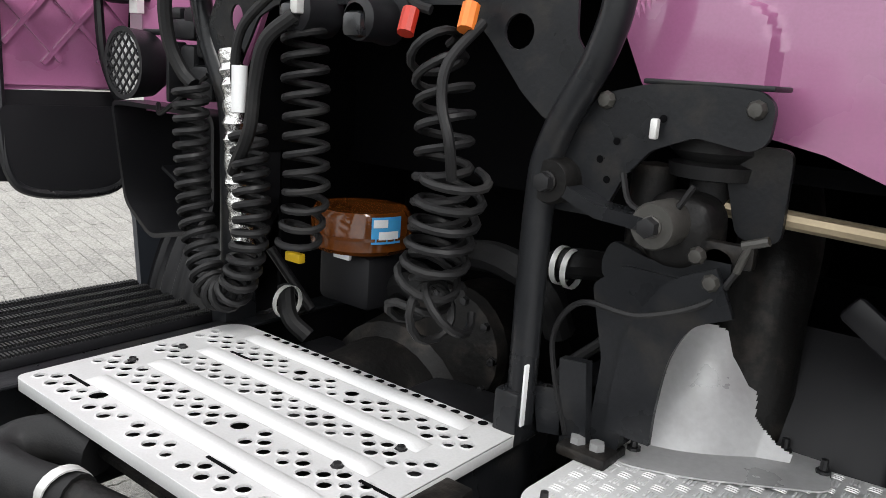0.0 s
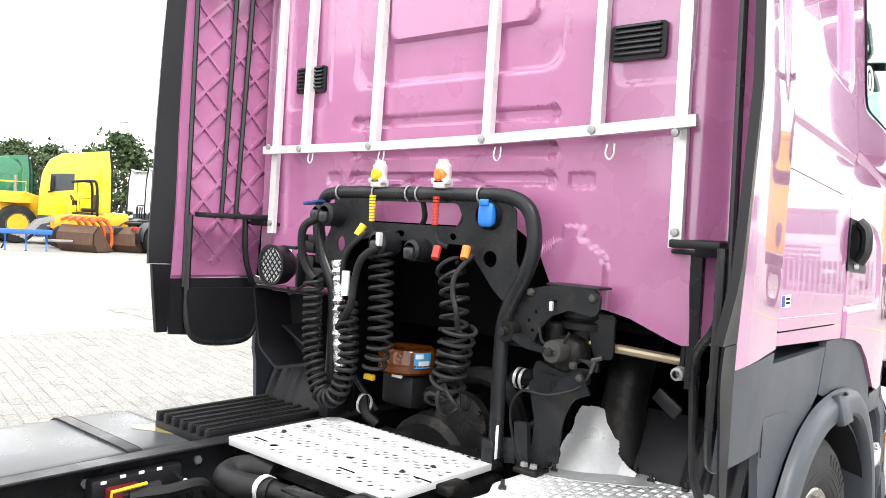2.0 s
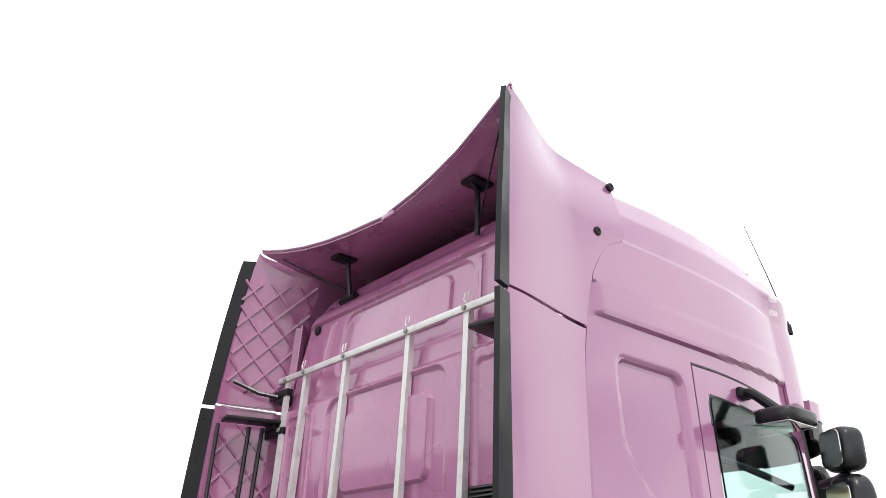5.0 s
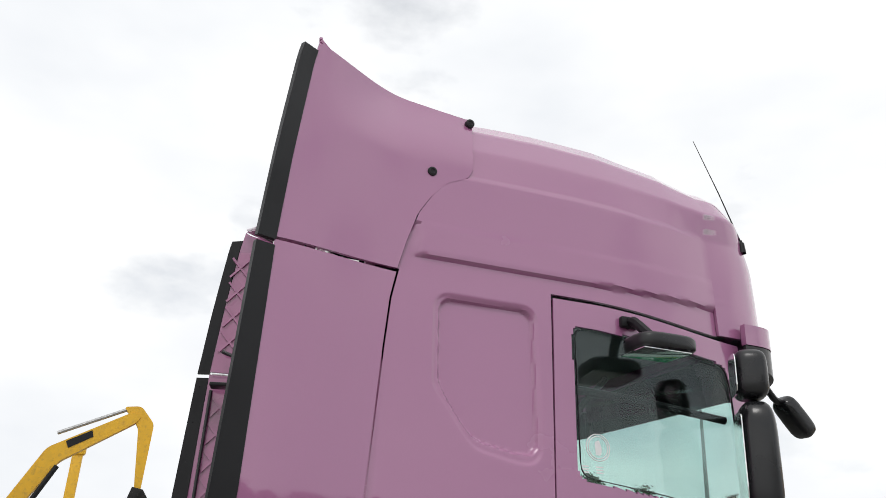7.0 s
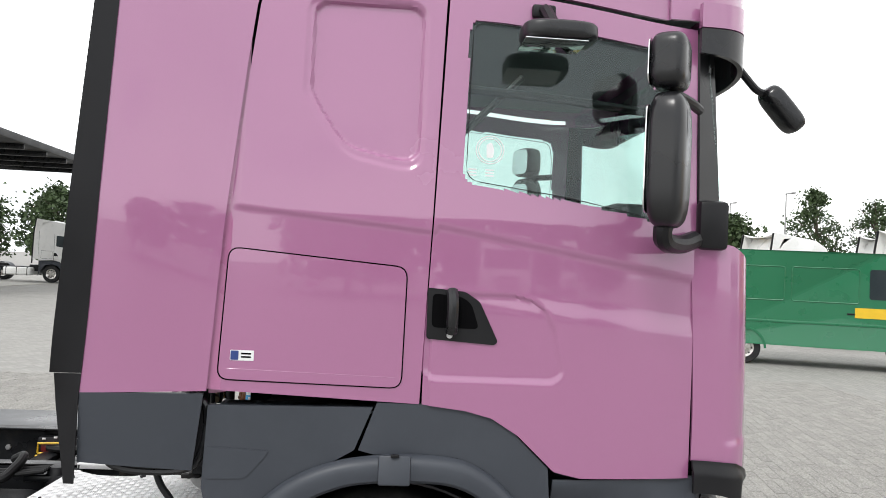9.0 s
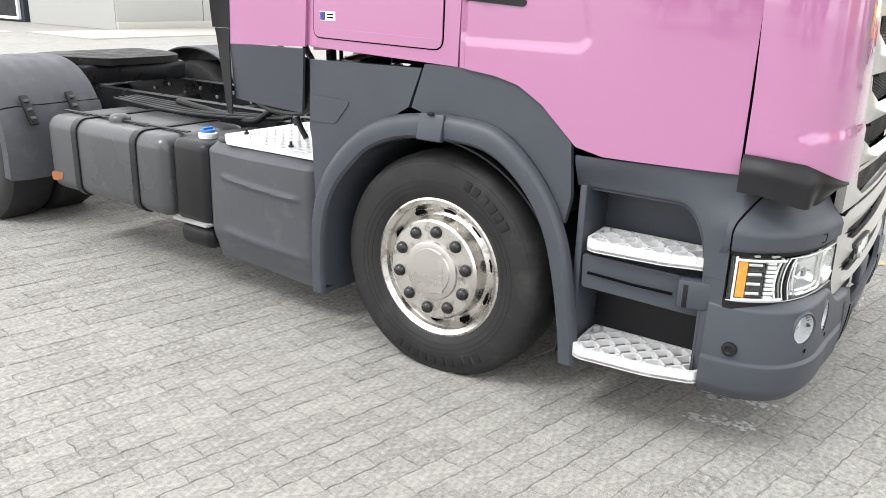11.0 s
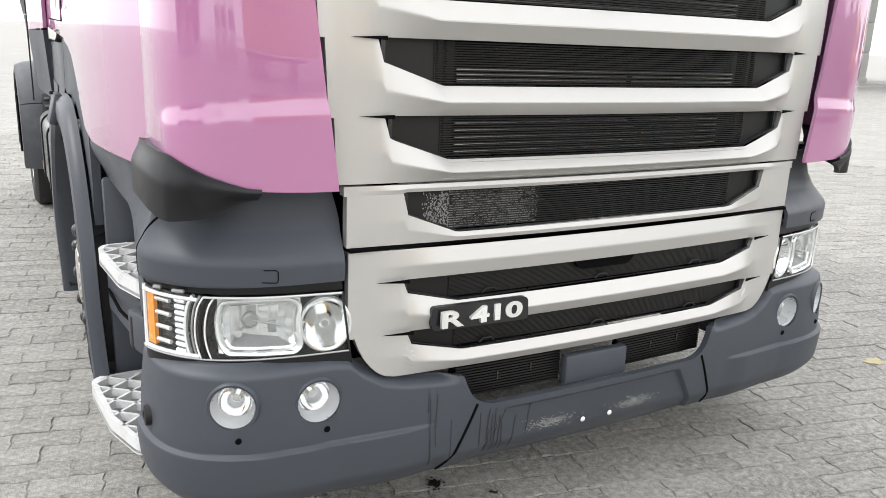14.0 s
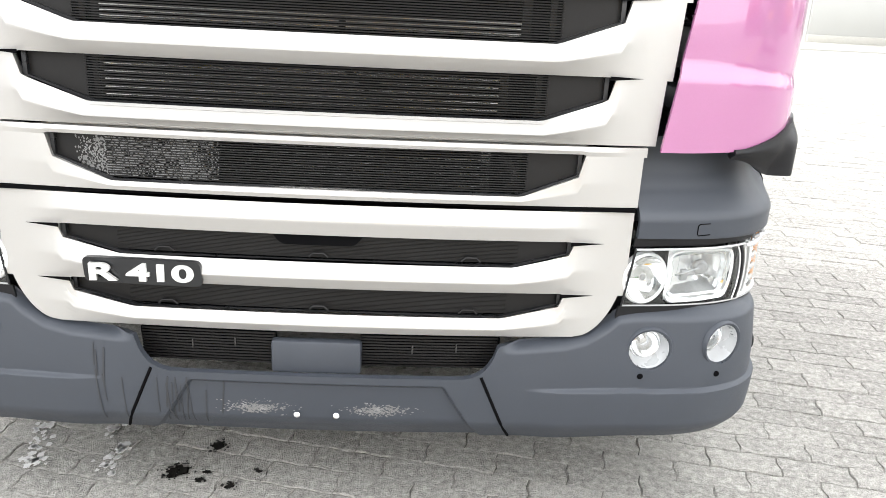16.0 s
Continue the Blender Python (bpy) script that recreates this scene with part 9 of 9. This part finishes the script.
of = thing("site_office", pose(-11.2, -38.0, 0, 0, 0, 3), "row of site offices with white frames and dark panels", "office")
part("core", box(-2.2, 0, 1.6, 4.0, 22, 3.2, 0.02), GREY, of)
part("roof", box(-2.1, 0, 3.3, 4.6, 22.4, 0.25, 0.04), LABEL_W, of)
for k in range(10):
    y = -10 + 2.2 * k
    bay_ = part("window_frame", slab([rounded(y - 1.05, 0.08, y + 1.05, 3.1, 0.02), rounded(y - 0.95, 0.18, y + 0.95, 1.35, 0.01), rounded(y - 0.95, 1.47, y + 0.95, 3.0, 0.01)], lambda a, b, d: Vector((-0.18 + d, a, b)), 0.10), LABEL_W, of)
    part("panel", box(-0.16, y, 0.77, 0.04, 1.92, 1.2, 0.0), BLACK, bay_)
    part("pane", box(-0.15, y, 2.23, 0.03, 1.92, 1.56, 0.0), FARGLASS, bay_)
    for j in range(4):
        part("blind_slat", box(-0.128, y + 0.1, 1.75 + 0.3 * j, 0.006, 1.5, 0.16, 0.0), CLAD, bay_)
car = thing("silver_car", pose(-9.6, -47.5, 0, 0, 0, 178), "silver estate car parked by the offices", "car")
part("body", loft_side([(-2.2, 0.3), (-2.2, 0.95), (-2.0, 1.1), (-1.7, 1.50), (0.2, 1.52), (1.1, 1.0), (2.0, 0.85), (2.15, 0.6), (2.15, 0.3)], 1.75, 0.08), SHIELD, car)
for s in (1, -1):
    for y in (-1.35, 1.35):
        far_wheel(car, s * 0.80, y, 0.32, 0.2, s)
    part("side_glass", slab([soften([(-1.65, 1.02), (0.85, 1.02), (0.2, 1.42), (-1.55, 1.42)], 0.05)], lambda a, b, d, s=s: Vector((s * (0.868 + d), a, b)), 0.012), FARGLASS, car)
fn = thing("site_fence", pose(-7.7, -24.0, 0, 0, 0, 10), "white site fence standing on a grey pallet", "fence")
for k in range(9):
    part("slat", box(0.0, 0.22 * k, 1.0, 0.03, 0.10, 1.7, 0.005), LABEL_W, fn)
for z in (0.45, 1.5):
    part("rail", box(-0.03, 0.9, z, 0.03, 2.0, 0.10, 0.005), LABEL_W, fn)
part("base", box(0, 0.4, 0.08, 0.9, 1.3, 0.16, 0.02), SHIELD, fn)
tagged(part("yellow_line", slab([[(-16.4, 14.3), (-16.3, 14.0), (-9.0, 12.2), (-8.9, 12.6)]], lambda a, b, d: Vector((a, b, -0.0078 + d)), 0.003), material("yellow_line_paint", (0.62, 0.50, 0.10), 0.8, 0, 20, 3, 0.2, 0.0), None), "worn yellow line on the paving", "road marking", kind="structure")
tagged(part("white_line", slab([[(-9, -23.2), (-1.8, -23.2), (-1.8, -22.3), (-9, -22.3)]], lambda a, b, d: Vector((a, b, -0.0078 + d)), 0.003), CHALK_LINE := material("white_line_paint", (0.62, 0.62, 0.60), 0.8, 0, 20, 3, 0.15, 0.0), None), "worn white line on the paving", "road marking", kind="structure")

# ---- lamp masts ----
def mast(x, y, h, heads):
    m = thing("lamp_mast", (x, y, 0), "tall grey steel lamp mast", "lamp post", "lamp masts")
    part("pole", tube([(0, 0, 0), (0, 0, h * 0.5), (0, 0, h)], [0.30 * h / 25, 0.22 * h / 25, 0.12 * h / 25], 10), SHIELD, m)
    if heads > 1:
        part("head_ring", tube([(1.2 * math.cos(k * math.pi / 8), 1.2 * math.sin(k * math.pi / 8), h) for k in range(16)], 0.06, 6, closed=True), SHIELD, m)
        for k in range(heads):
            a = 2 * math.pi * k / heads
            part("floodlight", box(1.35 * math.cos(a), 1.35 * math.sin(a), h - 0.1, 0.55, 0.4, 0.22, 0.04, rot=(0, 0, math.degrees(a))), BLACK, m)
    else:
        part("arm", box(0.5, 0, h, 1.2, 0.1, 0.1, 0.02), SHIELD, m)
        part("lamp_head", box(1.1, 0, h - 0.03, 0.6, 0.25, 0.12, 0.03), SHIELD, m)


mast(-68, 55.2, 24, 8)
mast(-60, 34, 9.5, 1)
mast(-75, 36, 10, 1)

# ---- trees beyond the yard ----
BARK = material("bark", (0.09, 0.07, 0.05), 0.9, 0, 20, 4, 0.25, 0.01)
LEAF = material("leaves", (0.045, 0.075, 0.025), 0.7, 0, 8, 0.6, 0.25, 0.0, island_vary=0.35)


def tree(x, y, h, w, seed, slim=False):
    rr = random.Random(seed)
    t = thing("tree", (x, y, 0), "dark green leafy tree beyond the yard", "tree", "trees beyond the yard")
    tb = bmesh.new()
    tube(curve_points([(0, 0, 0), (0.1 * w, 0.05 * w, h * 0.3), (0, 0.06 * w, h * 0.62), (0.05, 0, h * 0.92)], 5), [h * 0.028 * (1 - 0.85 * k / 15) for k in range(16)], 8, bm=tb)
    tips = []
    for k in range(11):
        a, z = rr.uniform(0, 6.28), h * rr.uniform(0.25, 0.8)
        r = w * 0.42 * rr.uniform(0.6, 1.0) * (1 - 0.5 * max(0, (z / h - 0.5)))
        e = Vector((r * math.cos(a), r * math.sin(a), z + h * (0.22 if slim else 0.12)))
        tube([(0, 0, z), e * 0.5 + Vector((0, 0, z * 0.5 + h * 0.02)), e], [h * 0.010, h * 0.007, h * 0.003], 5, bm=tb)
        tips.append(e)
    part("trunk", tb, BARK, t)
    vs, fs = [], []
    for k in range(190):
        a = rr.uniform(0, 6.28)
        zz = rr.uniform(0.16, 1.0)
        prof = (math.sin(math.pi * min(1, (zz - 0.08) / 0.92) ** 0.75)) ** 0.55
        r = w * 0.5 * prof * math.sqrt(rr.uniform(0.15, 1.0)) * (1 + 0.25 * math.sin(3 * a + seed))
        c = Vector((r * math.cos(a), r * math.sin(a), zz * h))
        R_ = w * rr.uniform(0.06, 0.13)
        for j in range(26):
            p = c + Vector((rr.gauss(0, 1), rr.gauss(0, 1), rr.gauss(0, 0.8))) * R_ * 0.6
            s = w * rr.uniform(0.017, 0.034)
            n = Vector((rr.gauss(0, 1), rr.gauss(0, 1), rr.gauss(0.5, 1))).normalized()
            q = n.to_track_quat("Z", "Y").to_matrix()
            b = len(vs)
            for dx, dy in ((-1, -0.5), (0, -0.9), (1, -0.3), (0.4, 1)):
                vs.append(p + q @ Vector((dx * s, dy * s, 0)))
            fs.append((b, b + 1, b + 2, b + 3))
    me = bpy.data.meshes.new("crown")
    me.from_pydata(vs, [], fs)
    me.materials.append(LEAF)
    cr = new("crown", me)
    cr.parent = t


for k, (x, y, h, w, sl) in enumerate(((-72, 34.5, 8.2, 7.5, False), (-66, 40, 10.5, 5.0, True), (-63, 44, 9.5, 4.5, True), (-85, 30, 7.5, 7, False), (-80, 62, 10, 6, True), (-77, 66, 11, 4.5, True), (-92, 70, 7, 9, False), (-70, 52, 7, 8, False),
                                     (-88, -36, 9, 8, False), (-95, -28, 8, 9, False), (-90, -45, 8.5, 7, False), (-98, -20, 7, 9, False), (-105, 0, 7, 10, False), (-102, 9, 6.5, 9, False), (-60, 75, 8, 8, False), (-100, 40, 8, 10, False),
                                     # unseen trees opposite, added as a dark skyline for the paint to mirror
                                     (49, -2, 8, 9, False), (47, 7, 9, 10, False), (48, 16, 8, 9, False), (46, 25, 9, 10, False))):
    tree(x, y, h, w, 50 + k, sl)


# ---- white railing across the yard, mirrored in the paint of the cab side ----
rl = thing("yard_railing", pose(9.5, 19.5, 0, 0, 0, -35), "white steel yard railing with upright bars", "fence")
rb_ = box(0, 0, 0, 0.035, 0.035, 1.55, 0.004)
bar_mesh = bpy.data.meshes.new("upright_bar")
rb_.to_mesh(bar_mesh)
rb_.free()
bar_mesh.materials.append(LABEL_W)
for k in range(84):
    b_ = new("upright_bar", bar_mesh)
    b_.parent = rl
    b_.location = (-6.2 + 0.15 * k, 0, 0.93)
for zq in (0.22, 1.64):
    part("railing_rail", box(0, 0, zq, 12.8, 0.05, 0.06, 0.006), LABEL_W, rl)
for k in range(6):
    part("railing_post", box(-6.3 + 2.52 * k, 0, 0.86, 0.08, 0.08, 1.72, 0.008), LABEL_W, rl)


# ---- ground: one sheet to the horizon, paving blocks near the truck ----
GROUND_TEX = material("block_paving_far", (0.285, 0.278, 0.262), 0.85, 0, 6.0, 0.35, 0.10, 0.0, spots=(0.22, 0.21, 0.2), spot_scale=0.7, spot_amount=0.4)
PAVER = material("concrete_block", (0.298, 0.289, 0.268), 0.95, 0, 210, 48.0, 0.70, 0.06, island_vary=0.10, spots=(0.47, 0.455, 0.43), spot_scale=38, spot_amount=0.8)
PAVER_P = material("concrete_block_piece", (0.298, 0.289, 0.268), 0.95, 0, 210, 48.0, 0.70, 0.06, random_vary=0.10, spots=(0.47, 0.455, 0.43), spot_scale=38, spot_amount=0.8)
BL, BW = 0.21, 0.105


def lay_pattern(mat):
    """Courses of blocks on the ground beyond the ones that are built singly."""
    nt = mat.node_tree
    base = nt.nodes["Principled BSDF"].inputs["Base Color"]
    colour = base.links[0].from_socket
    co, turn, blocks, mul = [nt.nodes.new(n) for n in ("ShaderNodeTexCoord", "ShaderNodeMapping", "ShaderNodeTexBrick", "ShaderNodeMixRGB")]
    turn.inputs["Rotation"].default_value = (0, 0, radians(12.5))
    for key, val in (("Scale", 1.0), ("Brick Width", BL), ("Row Height", BW), ("Mortar Size", 0.004), ("Mortar Smooth", 0.3)):
        blocks.inputs[key].default_value = val
    blocks.inputs["Color1"].default_value = (1.06, 1.06, 1.05, 1)
    blocks.inputs["Color2"].default_value = (0.90, 0.90, 0.90, 1)
    blocks.inputs["Mortar"].default_value = (0.60, 0.59, 0.57, 1)
    mul.blend_type = "MULTIPLY"
    mul.inputs["Fac"].default_value = 1.0
    nt.links.new(co.outputs["Object"], turn.inputs["Vector"])
    nt.links.new(turn.outputs["Vector"], blocks.inputs["Vector"])
    nt.links.new(colour, mul.inputs["Color1"])
    nt.links.new(blocks.outputs["Color"], mul.inputs["Color2"])
    nt.links.new(mul.outputs["Color"], base)


lay_pattern(GROUND_TEX)
OIL = material("oil_stain", (0.012, 0.011, 0.010), 0.35, 0, 60, 9, 0.3, 0.001)
CHALK = material("pale_scuff", (0.58, 0.575, 0.57), 0.9, 0, 60, 9, 0.2, 0.001)
g_bm = bmesh.new()
R = 1500
gv = [g_bm.verts.new(p) for p in ((-R, -R, -0.008), (R, -R, -0.008), (R, R, -0.008), (-R, R, -0.008))]
g_bm.faces.new(gv)
ground = tagged(part("ground", g_bm, GROUND_TEX), "grey concrete block paving of the yard", "ground", kind="structure")

SPIN = Matrix.Rotation(radians(-12.5), 2)


def block_outline():
    """Interlocking block: both long sides carry the same shallow zigzag, so that rows shifted by half a block still mesh."""
    a, b, gap, t = BL / 2, BW / 2, 0.0019, 0.0034
    xs = [-1.0, -0.75, -0.5, -0.25, 0.0, 0.25, 0.5, 0.75, 1.0]
    wave = [0.0, t, 0.0, -t, 0.0, t, 0.0, -t, 0.0]
    low = [(x * (a - gap), -b + gap + w) for x, w in zip(xs, wave)]
    high = [(x * (a - gap), b - gap + w) for x, w in zip(xs, wave)]
    right = [(a - gap + 0.005, -b * 0.3), (a - gap - 0.005, b * 0.35)]
    left = [(-a + gap - 0.005, b * 0.35), (-a + gap + 0.005, -b * 0.3)]
    return low + right + high[::-1] + left


OUTLINE = block_outline()


def block_geometry(cx, cy, dz, tilt, verts, faces):
    n = len(OUTLINE)
    base = len(verts)
    chip = [(rnd.uniform(-0.0030, 0.0030), rnd.uniform(-0.0030, 0.0030)) for _ in range(n)]
    for k, (zz, sh) in enumerate(((-0.012, 1.0), (-0.003, 1.0), (0.0, 0.955))):
        for i_, (x, y) in enumerate(OUTLINE):
            if k == 2:
                x, y = x + chip[i_][0], y + chip[i_][1]
            p = SPIN @ Vector((x * (1 - (1 - sh) * 0.5), y * sh))
            verts.append((cx + p.x, cy + p.y, zz + dz + tilt[0] * x + tilt[1] * y))
    for k in range(2):
        for i in range(n):
            j = (i + 1) % n
            faces.append((base + k * n + i, base + k * n + j, base + (k + 1) * n + j, base + (k + 1) * n + i))
    faces.append(tuple(base + 2 * n + i for i in range(n)))


rnd = random.Random(7)
pv, pf = [], []
shared = []
for q in range(4):
    v, f = [], []
    block_geometry(0, 0, 0, (rnd.uniform(-0.01, 0.01), rnd.uniform(-0.02, 0.02)), v, f)
    me = bpy.data.meshes.new("paving_block")
    me.from_pydata(v, [], f)
    me.materials.append(PAVER_P)
    shared.append(me)
count = 0
for row in range(-105, 112):
    for col in range(-62, 50):
        p = SPIN @ Vector(((col + 0.5 * (row % 2)) * BL, row * BW))
        x, y = p.x, p.y
        if not (-10.0 < x < 5.0 and -8.0 < y < 8.0):
            continue
        if abs(x) < 0.5 and -5.0 < y < 0.6 or (x > -1.5 and y > 4.8) or (x < -8.0 and y < 3.0):
            continue
        dz = rnd.uniform(-0.0025, 0.0015)
        near = 0.9 < x < 2.75 and -0.75 < y < 1.2
        if near and count < 300:
            ob = new("paving_block", shared[rnd.randrange(4)])
            ob.location = (x, y, dz)
            ob.parent = ground
            count += 1
        else:
            block_geometry(x, y, dz, (rnd.uniform(-0.01, 0.01), rnd.uniform(-0.02, 0.02)), pv, pf)
me = bpy.data.meshes.new("paving")
me.from_pydata(pv, [], pf)
me.materials.append(PAVER)
bed = bmesh.new()
for x0, x1, y0, y1 in ((-8.0, 5.0, -8.0, 3.0), (-10.0, 5.0, 3.0, 4.8), (-10.0, -1.5, 4.8, 8.0)):
    bed.faces.new([bed.verts.new(p) for p in ((x0, y0, -0.0045), (x1, y0, -0.0045), (x1, y1, -0.0045), (x0, y1, -0.0045))])
part("joint_sand", bed, material("dirty_joint_sand", (0.24, 0.23, 0.21), 0.95, 0, 260, 30, 0.5, 0.02, spots=(0.04, 0.037, 0.033), spot_scale=26, spot_amount=0.95), ground, "dark sand in the paving joints", smooth=0)
pav = new("paving", me)
pav.parent = ground
tagged(pav, "interlocking grey paving blocks", kind="stuff")


def blot(name, cx, cy, r, mat, seed, z=0.004, squash=1.0):
    rr = random.Random(seed)
    pts = []
    for k in range(26):
        w = 2 * math.pi * k / 26
        q = r * (0.75 + 0.5 * noise.noise(Vector((math.cos(w) * 1.7 + seed, math.sin(w) * 1.7, seed * 0.3))) + rr.uniform(-0.12, 0.12))
        pts.append((cx + q * math.cos(w), cy + q * math.sin(w) * squash))
    return part(name, slab([pts], lambda a, b, d: Vector((a, b, z + d)), 0.0012), mat, ground, smooth=0)


orn = random.Random(9)
for cx, cy, r in ((0.419, 1.275, 0.036), (0.335, 1.140, 0.024), (0.346, 1.315, 0.011), (0.256, 1.335, 0.015), (0.335, 1.275, 0.009), (0.194, 1.262, 0.008)):
    blot("oil_stain", cx, cy, r, OIL, int(cx * 100))
    for k in range(int(r * 900)):
        w, d = orn.uniform(0, 6.28), r * orn.uniform(0.8, 1.5)
        blot("oil_drop", cx + d * math.cos(w), cy + d * math.sin(w), orn.uniform(0.0025, 0.006), OIL, k + 60)
for k, (x, y) in enumerate(((0.883, 1.049), (0.856, 1.150), (0.830, 1.235), (0.673, 1.060), (0.609, 1.181), (0.624, 1.253))):
    for j in range(14):
        blot("pale_scuff", x + orn.gauss(0, 0.016), y + orn.gauss(0, 0.026), orn.uniform(0.005, 0.013), CHALK, 20 + 15 * k + j, 0.0025, 1.3)
YMARK = material("worn_yellow_trace", (0.42, 0.37, 0.22), 0.9, 0, 40, 4, 0.2, 0.0)
YLINE = material("faded_yellow_marking", (0.55, 0.43, 0.10), 0.85, 0, 40, 4, 0.2, 0.0, spots=(0.3, 0.29, 0.26), spot_scale=6, spot_amount=0.8)
for k, (x, y, r) in enumerate(((-1.35, 1.98, 0.09), (-1.55, 1.72, 0.07), (-1.78, 1.40, 0.08), (-1.95, 1.10, 0.06))):
    blot("faded_yellow_mark", x, y, r, YMARK, 40 + k, 0.002, 0.8)
tagged(part("yard_line", slab([[(-30, 14.6), (8, 14.6), (8, 14.85), (-30, 14.85)]], lambda a, b, d: Vector((a, b, -0.0078 + d)), 0.004), YLINE, ground, "faded yellow line"))
